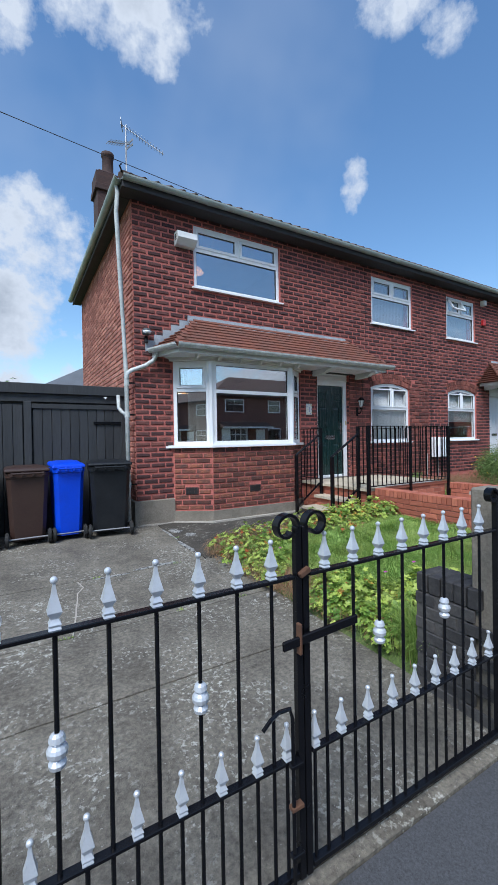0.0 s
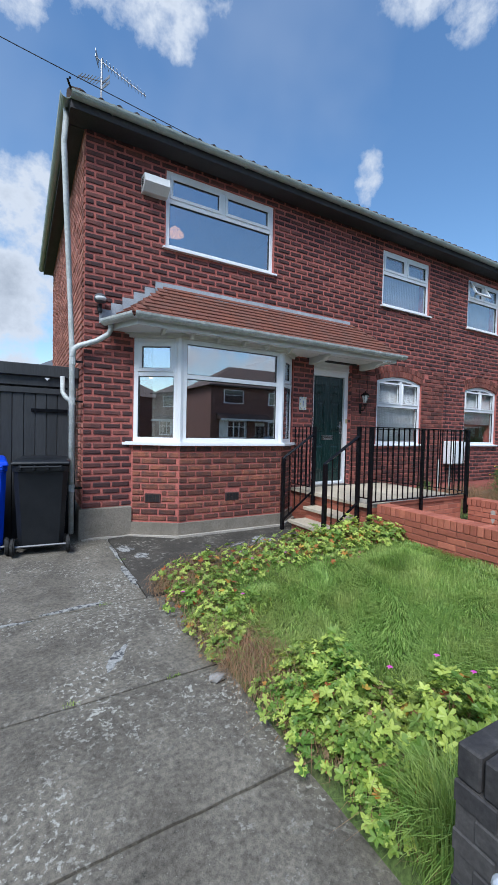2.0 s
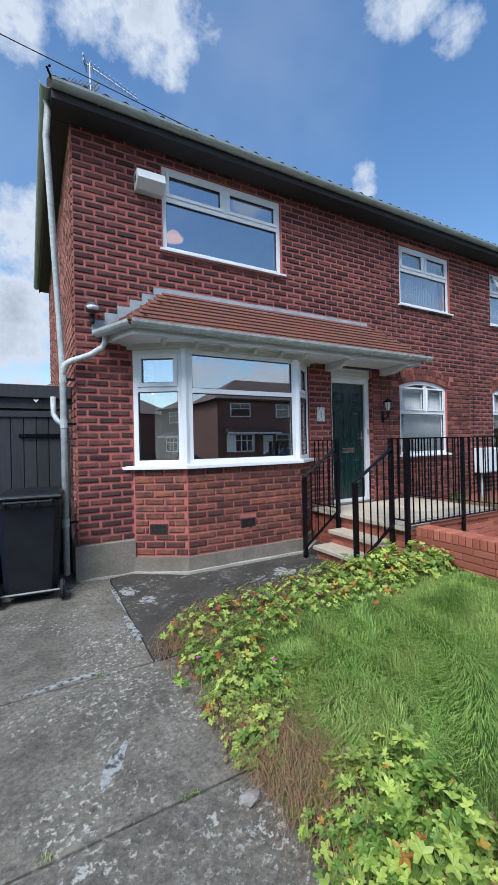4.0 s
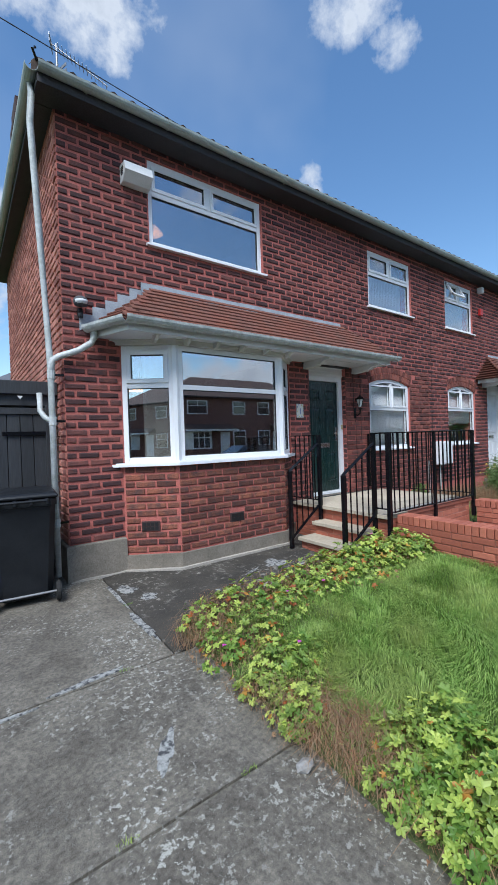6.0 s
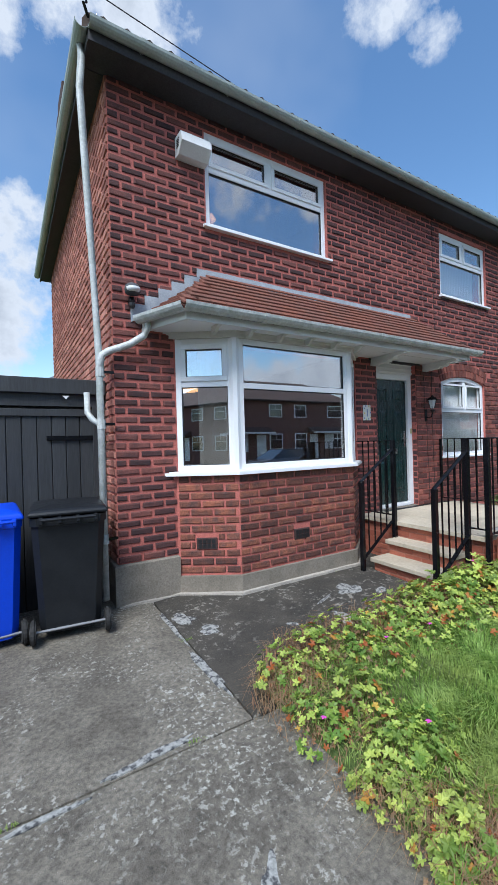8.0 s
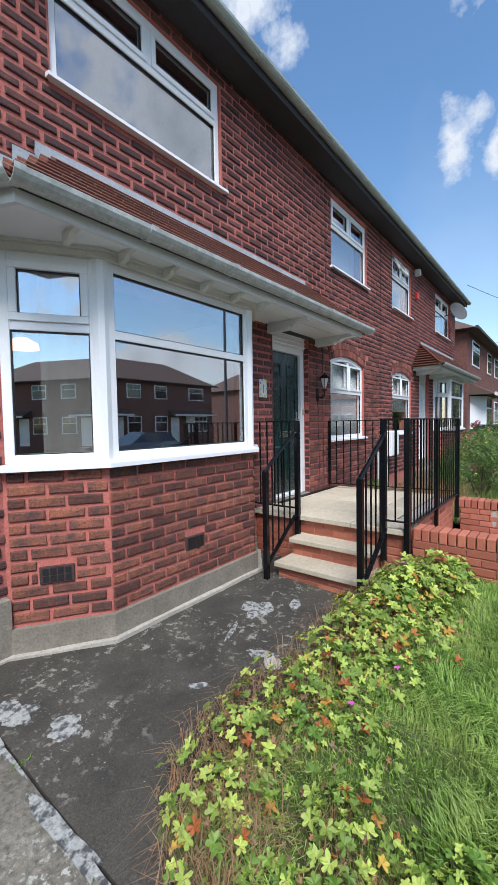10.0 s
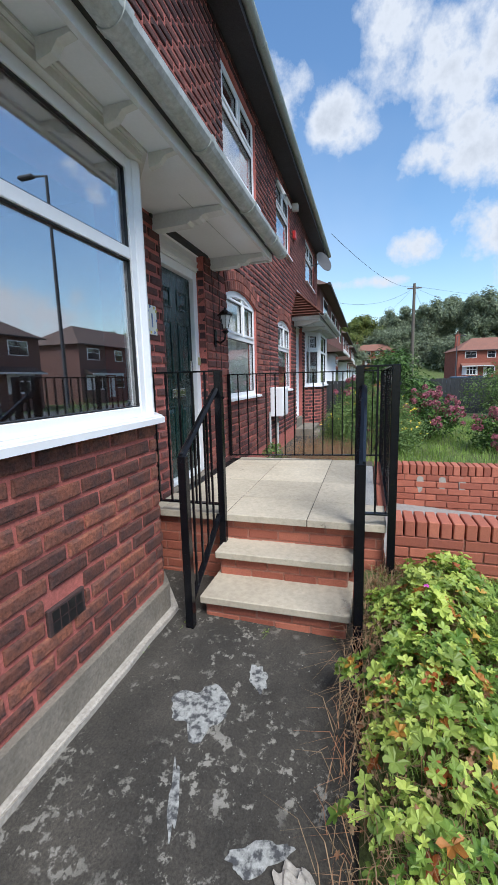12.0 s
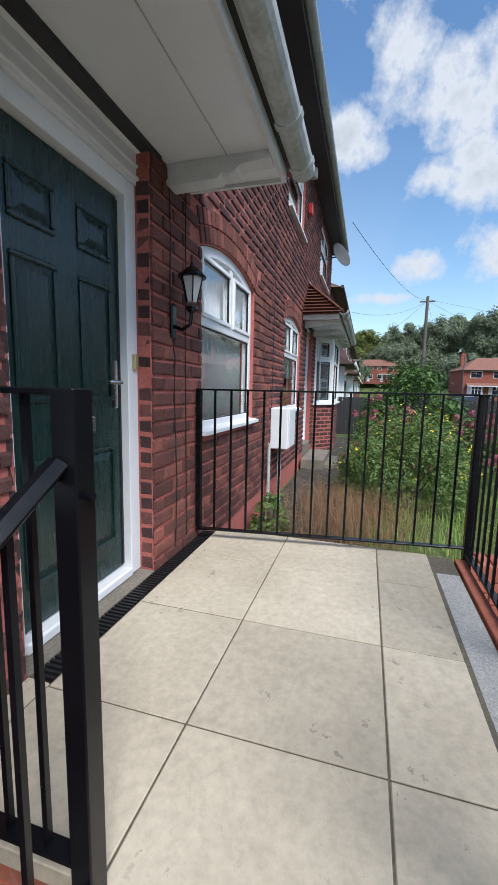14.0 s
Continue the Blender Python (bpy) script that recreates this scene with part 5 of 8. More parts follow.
    return dr


front_door(1, "door_1", M_DOOR, "dark green six-panel front door in white frame")
front_door(-1, "door_2", M_UPVC, "white front door of the neighbouring house")

num = thing("house_number", 5.070, WY - 0.012, 2.06, "glazed house number tile with floral border on brick", "house number")
part("tile", box(B(), 4.995, 5.145, WY - 0.014, WY - 0.002, 2.06, 2.28, 0.003), M_NUM_TILE, num)
for i, (x, z, mm) in enumerate([(5.010, 2.09, 0), (5.130, 2.10, 1), (5.010, 2.16, 1), (5.130, 2.17, 0), (5.010, 2.23, 0), (5.130, 2.24, 1), (5.040, 2.265, 0), (5.100, 2.262, 1), (5.040, 2.075, 1), (5.095, 2.078, 0)]):
    part("painted_flower", rod(B(), (x, WY - 0.0155, z), (x + 0.002, WY - 0.013, z), 0.012, 6), (M_TILE_BLUE, M_TILE_YELLOW)[mm], num)
tx = bpy.data.curves.new("digit", "FONT")
tx.body, tx.size, tx.extrude, tx.align_x = "1", 0.15, 0.0008, "CENTER"
tx.materials.append(M_TILE_BLUE)
dg = new("digit", tx)
dg.parent = num
dg.matrix_basis = Matrix.Translation((0.0, -0.005, 0.055)) @ Matrix.Rotation(radians(90), 4, "X")

# ---- raised porch platform, steps ----
DZ = 0.735
porch = thing("porch_platform", 5.9, 5.3, 0.2, "raised porch of buff paving slabs on orange brick", "porch", kind="structure")
core = B()
box(core, 4.915, 6.93, 4.42, WY - 0.002, 0.1, DZ - 0.052)
porch_core = part("brick_base", core, M_MORTAR_NEW, porch, "orange brick base of the porch")
sm = {}
xs, ys = [4.855, 5.29, 5.885, 6.485, 6.965], [4.40, 4.925, 5.525, 6.05]
rnd = random.Random(3)
for i in range(4):
    for j in range(3):
        b = B()
        x0, x1, y0, y1 = xs[i] + 0.0032, xs[i + 1] - 0.0032, ys[j] + 0.0032, ys[j + 1] - 0.0032
        if j == 0:
            y0 = 4.615 if i else 4.405
            if i == 0:
                x1 -= 0.0
        box(b, x0, x1, y0, y1, DZ - 0.05, DZ + rnd.uniform(-0.001, 0.002), 0.003)
        part("paving_slab", b, M_SLAB, porch)
b = B()
box(b, 4.86, 5.305, 6.054, WY - 0.002, DZ - 0.05, DZ, 0.004)
part("paving_slab", b, M_SLAB, porch)
part("granite_edging", box(B(), 5.30, 6.7, 4.47, 4.598, DZ - 0.05, DZ - 0.003, 0.004), M_GRANITE, porch, "speckled grey granite edging strip")
part("slab_bed", box(B(), 4.87, 6.95, 4.47, 6.052, DZ - 0.045, DZ - 0.0042), M_JOINT, porch)
part("outer_coping", box(B(), 5.30, 6.96, 4.39, 4.452, DZ - 0.05, DZ - 0.005, 0.004), M_BRICK_NEW, porch)
ch = thing("drain_channel", 5.95, 6.1, DZ, "black plastic slotted drain channel along the doorstep", "drain")
part("channel", box(B(), 5.31, 6.93, 6.056, WY - 0.004, DZ - 0.06, DZ - 0.018), M_PLASTIC_BLACK, ch)
for k in range(62):
    x = 5.325 + k * 0.0256
    part("grating_bar", box(B(), x, x + 0.012, 6.058, WY - 0.006, DZ - 0.018, DZ - 0.003), M_PLASTIC_BLACK, ch)
SY0, SY1 = 4.605, 5.535
steps = thing("front_steps", 4.65, 5.07, 0.19, "two buff slab steps on orange brick risers", "steps", kind="structure")
for nm, x0, x1, z, ya, yb in (("lower", 4.385, 4.80, 0.355, SY0, SY1), ("upper", 4.655, 5.0, 0.535, SY0 + 0.005, SY1 - 0.005)):
    part("tread", box(B(), x0, x1, ya, yb, z - 0.05, z, 0.006), M_SLAB, steps, "buff stone step slab")
    part("riser_wall", box(B(), x0 + 0.055, 4.92, ya + 0.03, yb - 0.02, 0.1, z - 0.051), M_MORTAR_NEW, steps)
step_walls = [o_ for o_ in steps.children if o_.name.startswith("riser_wall")]


# ---- railings ----
def railing(name, label, x, y, z):
    return thing(name, x, y, z, label, "railing", "porch railings")


def flat_panel(rl, a, b, z0, z1, n, posts=(True, True)):
    """A level panel of square bars between a and b."""
    a, b = Vector((*a, 0)), Vector((*b, 0))
    part("top_rail", bar(B(), a + Vector((0, 0, z1)), b + Vector((0, 0, z1)), 0.042, 0.012, 0.002), M_BLACK, rl)
    part("bottom_rail", bar(B(), a + Vector((0, 0, z0)), b + Vector((0, 0, z0)), 0.04, 0.012, 0.002), M_BLACK, rl)
    for k in range(n):
        p = a + (b - a) * ((k + 1) / (n + 1))
        part("baluster", box(B(), p.x - 0.0065, p.x + 0.0065, p.y - 0.0065, p.y + 0.0065, z0, z1), M_BLACK, rl)


def post(rl, x, y, z0, z1, w=0.05):
    part("post", box(B(), x - w / 2, x + w / 2, y - w / 2, y + w / 2, z0, z1, 0.003), M_BLACK, rl)


RT = 1.768
r1 = railing("porch_railing", "black steel railing between steps and bay wall", 4.845, 5.85, 0.7)
post(r1, 4.845, 5.53, 0.42, RT)
flat_panel(r1, (4.845, 5.53), (4.845, 6.13), 0.815, RT - 0.006, 5)
r2 = railing("step_handrail", "black steel handrail with sloping top beside the bay", 4.29, 5.575, 0.2)
post(r2, 4.29, 5.555, drive_z(5.57) - 0.02, 1.275)
part("handrail", bar(B(), (4.27, 5.555, 1.27), (4.835, 5.545, 1.645), 0.048, 0.034, 0.015), M_BLACK, r2)
part("bottom_rail", bar(B(), (4.30, 5.555, 0.34), (4.83, 5.55, 0.74), 0.04, 0.012), M_BLACK, r2)
for k in range(4):
    x = 4.40 + k * 0.107
    part("baluster", box(B(), x - 0.0065, x + 0.0065, 5.5455, 5.5585, 0.34 + (x - 4.3) * 0.755, 1.262 + (x - 4.27) * 0.663), M_BLACK, r2)
part("bolt", rod(B(), (4.845, 5.53, 1.58), (4.845, 5.49, 1.58), 0.008, 6), M_BLACK, r2)
r3 = railing("step_handrail", "black steel handrail with sloping top beside the flower bed", 4.25, 4.565, 0.17)
post(r3, 4.25, 4.565, drive_z(4.57) - 0.02, 1.275)
part("handrail", bar(B(), (4.23, 4.565, 1.27), (4.835, 4.565, 1.645), 0.048, 0.034, 0.015), M_BLACK, r3)
part("bottom_rail", bar(B(), (4.26, 4.565, 0.34), (4.83, 4.565, 0.74), 0.04, 0.012), M_BLACK, r3)
for k in range(4):
    x = 4.37 + k * 0.11
    part("baluster", box(B(), x - 0.0065, x + 0.0065, 4.5585, 4.5715, 0.34 + (x - 4.26) * 0.70, 1.262 + (x - 4.23) * 0.62), M_BLACK, r3)
part("bolt", rod(B(), (4.80, 4.565, 1.60), (4.80, 4.60, 1.60), 0.008, 6), M_BLACK, r3)
r4 = railing("porch_railing", "black steel railing along the open side of the porch", 5.9, 4.375, 0.7)
post(r4, 4.845, 4.585, 0.42, RT)
post(r4, 4.86, 4.375, 0.40, RT, 0.05)
flat_panel(r4, (4.845, 4.585), (4.86, 4.375), 0.815, RT - 0.006, 1)
flat_panel(r4, (4.86, 4.375), (6.985, 4.375), 0.77, RT - 0.006, 19)
post(r4, 5.9, 4.375, 0.45, RT, 0.04)
r5 = railing("porch_railing", "black steel railing across the far end of the porch", 6.985, 5.25, 0.7)
post(r5, 6.985, 4.375, 0.45, RT)
post(r5, 6.76, 6.12, 0.79, RT, 0.035)
flat_panel(r5, (6.985, 4.375), (6.76, 6.12), 0.80, RT - 0.006, 15)

# ---- front gate ----
GY = 0.83


def finial(bm, x, y, z, s=1.0):
    """A silver spear finial with a ringed foot."""
    lathe(bm, [(0.017 * s, 0.0), (0.021 * s, 0.005 * s), (0.017 * s, 0.011 * s), (0.021 * s, 0.017 * s), (0.017 * s, 0.023 * s), (0.013 * s, 0.03 * s)], (x, y, z), square=True)
    lathe(bm, [(0.012 * s, 0.03 * s), (0.024 * s, 0.048 * s), (0.010 * s, 0.088 * s), (0.0045 * s, 0.118 * s)], (x, y, z), square=True)
    bmesh.ops.create_icosphere(bm, subdivisions=2, radius=0.0095 * s, matrix=Matrix.Translation((x, y, z + 0.124 * s)))
    return bm


def collar(bm, x, y, z):
    lathe(bm, [(0.010, -0.045), (0.020, -0.038), (0.022, -0.028), (0.013, -0.018), (0.024, -0.008), (0.026, 0.004), (0.022, 0.012), (0.014, 0.018), (0.021, 0.028), (0.017, 0.04), (0.009, 0.046)], (x, y, z), 12)
    return bm


def scroll(bm, x, z, way, r=0.043):
    """A flat strip curled over at the head of a gate stile."""
    pts = []
    for k in range(30):
        t = k / 29
        a = math.pi - 1.78 * math.pi * t
        rr = r * (1 - 0.85 * max(0, t - 0.5))
        pts.append((x + way * (r + rr * math.cos(a)), z + rr * math.sin(a)))
    w, th = 0.0165, 0.005
    rings = []
    for i, (px, pz) in enumerate(pts):
        d = Vector((pts[min(i + 1, 29)][0] - pts[max(i - 1, 0)][0], pts[min(i + 1, 29)][1] - pts[max(i - 1, 0)][1])).normalized()
        nx, nz = -d.y * th, d.x * th
        rings.append([bm.verts.new(q) for q in ((px + nx, GY - w, pz + nz), (px + nx, GY + w, pz + nz), (px - nx, GY + w, pz - nz), (px - nx, GY - w, pz - nz))])
    for a, b in zip(rings, rings[1:]):
        for k in range(4):
            bm.faces.new((a[k], a[(k + 1) % 4], b[(k + 1) % 4], b[k]))
    bm.faces.new(rings[0][::-1])
    bm.faces.new(rings[-1])
    return bm


def gate_leaf(x0, x1, meet, label):
    """A leaf between two stiles; meet: which end carries the meeting stile."""
    g = thing("gate_leaf", (x0 + x1) / 2, GY, 0.06, label, "gate", "drive gate leaves")
    zt, zm, zb = 1.115, 0.50, 0.105
    zs = 1.285
    way = {x0: -1, x1: 1}
    for x in (x0, x1):
        part("stile", box(B(), x - 0.0125, x + 0.0125, GY - 0.0125, GY + 0.0125, 0.08, zs, 0.002), M_BLACK, g)
        if x == meet:
            out = -1 if meet == x1 else 1
            part("scroll", scroll(B(), x, zs, out), M_BLACK, g, "curled black iron scroll")
    if meet == x0:
        part("scroll", scroll(B(), x1, zs, -1, 0.035), M_BLACK, g, "curled black iron scroll")
    for z, h in ((zt, 0.012), (zm, 0.012), (zb, 0.02)):
        part("rail", box(B(), x0 + 0.016, x1 - 0.016, GY - 0.014, GY + 0.014, z - h / 2, z + h / 2, 0.002), M_BLACK, g)
    n, first, gap = (8, 0.846, 0.1373) if meet == x0 else (12, 0.618, -0.128)
    for k in range(n):
        x = first + gap * k
        part("bar", rod(B(), (x, GY, zb), (x, GY, zt), 0.0065, 8), M_BLACK, g)
        part("finial", finial(B(), x, GY, zt + 0.005), M_SILVER, g, "silver spear finial")
        if k in (2, 5, 8):
            part("collar", collar(B(), x, GY, 0.82), M_SILVER, g, "silver turned collar")
    for k in range(n + 1):
        x = first + gap * (k - 0.5) + (0.012 if k == 0 and gap > 0 else -0.012 if k == 0 else 0)
        part("short_bar", rod(B(), (x, GY, zb), (x, GY, zm), 0.0065, 8), M_BLACK, g)
        part("finial", finial(B(), x, GY, zm + 0.005, 0.95), M_SILVER, g, "silver spear finial")
    return g


gr = gate_leaf(0.754, 1.95, 0.754, "black iron gate leaf with silver spear finials and latch")
gl = gate_leaf(-0.93, 0.724, 0.724, "black iron gate leaf with silver spears and drop bolt")
lt = B()
bar(lt, (0.64, GY - 0.03, 0.905), (0.98, GY - 0.02, 0.915), 0.012, 0.032, 0.003)
part("latch", lt, M_BLACK, gr, "black sliding latch bar")
part("latch_keep", box(B(), 0.705, 0.717, GY - 0.036, GY - 0.013, 0.86, 0.965, 0.003), M_RUST, gl, "rusted latch keep")
part("weld_stub", bar(B(), (0.72, GY - 0.018, 1.12), (0.76, GY - 0.02, 1.14), 0.02, 0.02, 0.003), M_RUST, gr)
db = B()
tube(db, [(0.555, GY - 0.035, 0.665), (0.585, GY - 0.035, 0.69), (0.62, GY - 0.03, 0.70), (0.665, GY - 0.028, 0.695), (0.675, GY - 0.028, 0.66), (0.675, GY - 0.028, 0.05)], 0.007, 6)
part("drop_bolt", db, M_BLACK, gl, "cranked black drop bolt")
for z, mm in ((0.36, M_RUST), (0.5, M_BLACK), (0.2, M_BLACK)):
    part("bolt_guide", box(B(), 0.664, 0.712, GY - 0.038, GY - 0.013, z - 0.007, z + 0.007, 0.002), mm, gl)

# gate posts and short dark wall
pc = thing("gate_post", 2.13, 0.93, 0.0, "weathered concrete gate post with black iron hinge plate", "gate post")
part("concrete_shaft", box(B(), 2.04, 2.21, 0.85, 1.01, -0.05, 1.30, 0.01), M_RENDER, pc)
part("hinge_plate", box(B(), 2.02, 2.05, 0.80, 0.86, 0.02, 1.22, 0.003), M_BLACK, pc)
pc2 = thing("gate_post", -1.05, 0.88, 0.0, "weathered concrete gate post at the driveway edge", "gate post")
part("concrete_shaft", box(B(), -1.14, -0.96, 0.80, 0.97, -0.05, 1.30, 0.01), M_RENDER, pc2)

boundary = thing("garden_wall", 2.12, 1.17, 0.0, "low dark brick garden wall with brick-on-edge coping", "wall")
part("wall_core", box(B(), 2.008, 2.222, 1.02, 1.332, -0.05, 0.64), M_BRICK_DARK, boundary)
bme = mesh_of("brick", box(B(), -0.11, 0.11, -0.036, 0.036, -0.055, 0.055, 0.006), M_BRICK_DARK)
for k in range(5):
    ob = new("coping_brick", bme)
    ob.parent = boundary
    ob.matrix_basis = pose(2.115 - 2.12, 1.295 - 1.17 - 0.0615 * 1.28 * k, 0.70, 0, 0, (k * 37 % 5 - 2) * 0.6)
sme = mesh_of("brick", box(B(), -0.105, 0.105, -0.006, 0.01, -0.033, 0.033, 0.004), M_BRICK_DARK)
for r in range(8):
    for k in range(2):
        ob = new("brick", sme)
        ob.parent = boundary
        ob.matrix_basis = pose(2.008 - 2.12, 1.225 - 1.17 - 0.205 * k + (0.1 if r % 2 else 0.0) - 0.05, 0.075 * r + 0.08, 0, 0, -90) @ Matrix.Diagonal((0.93 if not (r % 2 and k == 0) else 0.6, 1, 1, 1))

# ---- wheeled bins ----
def wheelie(x, y, w, d, h, mat, label, turn, lid_tilt=0.0):
    """A two-wheeled bin with its axle side towards the drive."""
    z0 = drive_z(y)
    bn = thing("wheelie_bin", x, y, z0, label, "bin", "wheeled bins by the house")
    hb = h - 0.09
    body = B()
    rings = []
    for f, k in ((0.0, 0.80), (0.08, 0.84), (0.55, 0.92), (0.93, 0.985), (0.935, 1.03), (1.0, 1.03)):
        wz, dz, zz = w / 2 * k, d / 2 * k, 0.07 + f * (hb - 0.07)
        cx = []
        rr = 0.05
        for sx, sy in ((-1, -1), (1, -1), (1, 1), (-1, 1)):
            px, py = sx * wz, sy * dz
            a = [(px - sx * rr, py), (px, py - sy * rr)]
            if sx * sy > 0:
                a = a[::-1] if sx > 0 else a[::-1]
            cx += a
        # order the corner points round the outline
        cx.sort(key=lambda p: math.atan2(p[1] / dz, p[0] / wz))
        rings.append([body.verts.new((p[0], p[1], zz)) for p in cx])
    for a, b in zip(rings, rings[1:]):
        for k in range(8):
            body.faces.new((a[k], a[(k + 1) % 8], b[(k + 1) % 8], b[k]))
    body.faces.new(rings[0][::-1])
    body.faces.new(rings[-1])
    o_ = part("body", body, mat, None)
    o_.parent = bn
    lid = B()
    lv = []
    for f, zz in ((1.07, 0.0), (1.07, 0.03), (0.97, 0.055), (0.55, 0.075)):
        lv.append([lid.verts.new((sx * w / 2 * f, sy * d / 2 * f + 0.01, zz)) for sx, sy in ((-1, -1), (1, -1), (1, 1), (-1, 1))])
    for a, b in zip(lv, lv[1:]):
        for k in range(4):
            lid.faces.new((a[k], a[(k + 1) % 4], b[(k + 1) % 4], b[k]))
    lid.faces.new(lv[0][::-1])
    lid.faces.new(lv[-1])
    bmesh.ops.bevel(lid, geom=[e for e in lid.edges], offset=0.01, segments=1, affect="EDGES")
    bmesh.ops.transform(lid, matrix=pose(0, 0, hb + 0.012, lid_tilt), verts=lid.verts)
    o_ = part("lid", lid, mat, None, "closed moulded lid")
    o_.parent = bn
    hd = B()
    rod(hd, (-w * 0.36, -d / 2 - 0.06, hb - 0.005), (w * 0.36, -d / 2 - 0.06, hb - 0.005), 0.014, 8)
    for sx in (-0.36, -0.12, 0.12, 0.36):
        box(hd, sx * w - 0.014, sx * w + 0.014, -d / 2 - 0.07, -d / 2 + 0.02, hb - 0.04, hb + 0.012, 0.004)
    o_ = part("handle", hd, mat, None)
    o_.parent = bn
    ax = rod(B(), (-w * 0.5, -d / 2 + 0.05, 0.1), (w * 0.5, -d / 2 + 0.05, 0.1), 0.011, 8)
    o_ = part("axle", ax, M_ALUMINIUM, None)
    o_.parent = bn
    for sx in (-1, 1):
        wl = B()
        rod(wl, (sx * w * 0.5 - 0.02, -d / 2 + 0.05, 0.1), (sx * w * 0.5 + 0.022, -d / 2 + 0.05, 0.1), 0.1, 18)
        bmesh.ops.bevel(wl, geom=[e for e in wl.edges if e.calc_face_angle(0) > 1], offset=0.012, segments=2, affect="EDGES")
        o_ = part("wheel", wl, M_RUBBER, None, "black rubber wheel")
        o_.parent = bn
        o2 = part("hub", rod(B(), (sx * (w * 0.5 + 0.018), -d / 2 + 0.05, 0.1), (sx * (w * 0.5 + 0.026), -d / 2 + 0.05, 0.1), 0.04, 10), M_PLASTIC_BLACK, None)
        o2.parent = o_
    bn.matrix_basis = pose(x, y, z0, 0, 0, turn)
    return bn


wheelie(1.10, 6.0, 0.56, 0.66, 1.10, M_BIN_BLACK, "black plastic wheelie bin beside the house corner", -6)
wheelie(0.52, 6.02, 0.40, 0.50, 1.10, M_BIN_BLUE, "bright blue plastic wheelie bin standing between two others", 4, 4)
wheelie(0.02, 6.05, 0.50, 0.60, 1.06, M_BIN_BROWN, "dark brown plastic wheelie bin against the fence", 2)
wheelie(-0.6, 6.05, 0.54, 0.62, 1.06, M_BIN_BLACK, "black plastic wheelie bin at the end of the row", 0)

# ---- timber gate screen beside the house ----
fence = thing("side_gates", 0.0, 6.5, 0.2, "tall black-stained timber boarded side gates with strap hinge", "gate")
FYY = 6.5
part("head_beam", box(B(), -3.2, 1.54, FYY - 0.05, FYY + 0.08, 2.32, 2.47, 0.006), M_TIMBER_DARK, fence)
part("head_shadow_board", box(B(), -3.2, 1.54, FYY, FYY + 0.05, 2.2, 2.319), M_TIMBER_DARK, fence)
for x in (1.46, 0.06, -1.4, -2.9):
    part("gate_post", box(B(), x - 0.05, x + 0.05, FYY - 0.02, FYY + 0.06, 0.15, 2.2, 0.004), M_TIMBER_DARK, fence)
x = -2.84
bd_me = mesh_of("board", box(B(), -0.0625, 0.0625, -0.012, 0.012, 0, 1.93, 0.006), M_TIMBER_DARK)
while x < 1.36:
    if min(abs(x + 0.065 - px) for px in (0.06, -1.4)) > 0.11:
        ob = new("board", bd_me)
        ob.parent = fence
        ob.location = (x + 0.065, 0.02, 0.02)
    x += 0.129
for z in (2.13,):
    part("top_rail", box(B(), 0.11, 1.41, FYY - 0.012, FYY + 0.005, z - 0.03, z + 0.04, 0.003), M_TIMBER_DARK, fence)
part("backing_board", box(B(), -3.2, 1.5, FYY + 0.062, FYY + 0.075, 0.15, 2.3), M_TIMBER_DARK, fence)
part("strap_hinge", box(B(), 0.98, 1.42, FYY - 0.016, FYY - 0.006, 1.86, 1.905, 0.003), M_BLACK, fence, "black iron strap hinge")
tri = B()
prism(tri, [(1.13, 2.30), (1.19, 2.30), (1.16, 2.265)], 1, FYY - 0.055, FYY - 0.048)
part("tag", tri, M_WHITE, fence, "small white plastic tag")

# ---- pipes and fittings on the wall ----
dp = thing("downpipe", 1.40, 6.14, 2.0, "pale grey plastic downpipe at the house corner", "downpipe")
part("pipe", tube(B(), [(E_X0 - 0.06, E_Y + 0.16, E_Z - 0.02), (E_X0 - 0.05, E_Y + 0.17, E_Z - 0.12), (1.30, 6.05, E_Z - 0.4), (1.355, 6.08, 4.0), (1.42, 6.12, 2.6), (1.425, 6.12, 0.32)], 0.034, 10), M_GUTTER, dp, smooth=True)
for z in (2.5, 2.0, 0.9):
    part("socket", rod(B(), (1.425, 6.12, z - 0.045), (1.425, 6.12, z + 0.045), 0.041, 10), M_GUTTER, dp)
    part("clip", box(B(), 1.42, 1.55, 6.10, 6.13, z - 0.012, z + 0.012), M_BLACK, dp)
part("branch_pipe", tube(B(), [(1.86, 5.98, 3.08), (1.86, 6.0, 2.93), (1.83, 6.03, 2.87), (1.7, 6.06, 2.78), (1.5, 6.09, 2.70), (1.44, 6.10, 2.66), (1.427, 6.11, 2.58), (1.427, 6.12, 2.5)], 0.034, 10), M_GUTTER, dp,
     "grey branch pipe from the canopy gutter", smooth=True)
part("inlet_pipe", tube(B(), [(1.33, 6.3, 2.32), (1.33, 6.28, 2.12), (1.36, 6.2, 2.05), (1.42, 6.13, 1.99)], 0.03, 8), M_GUTTER, dp, smooth=True)

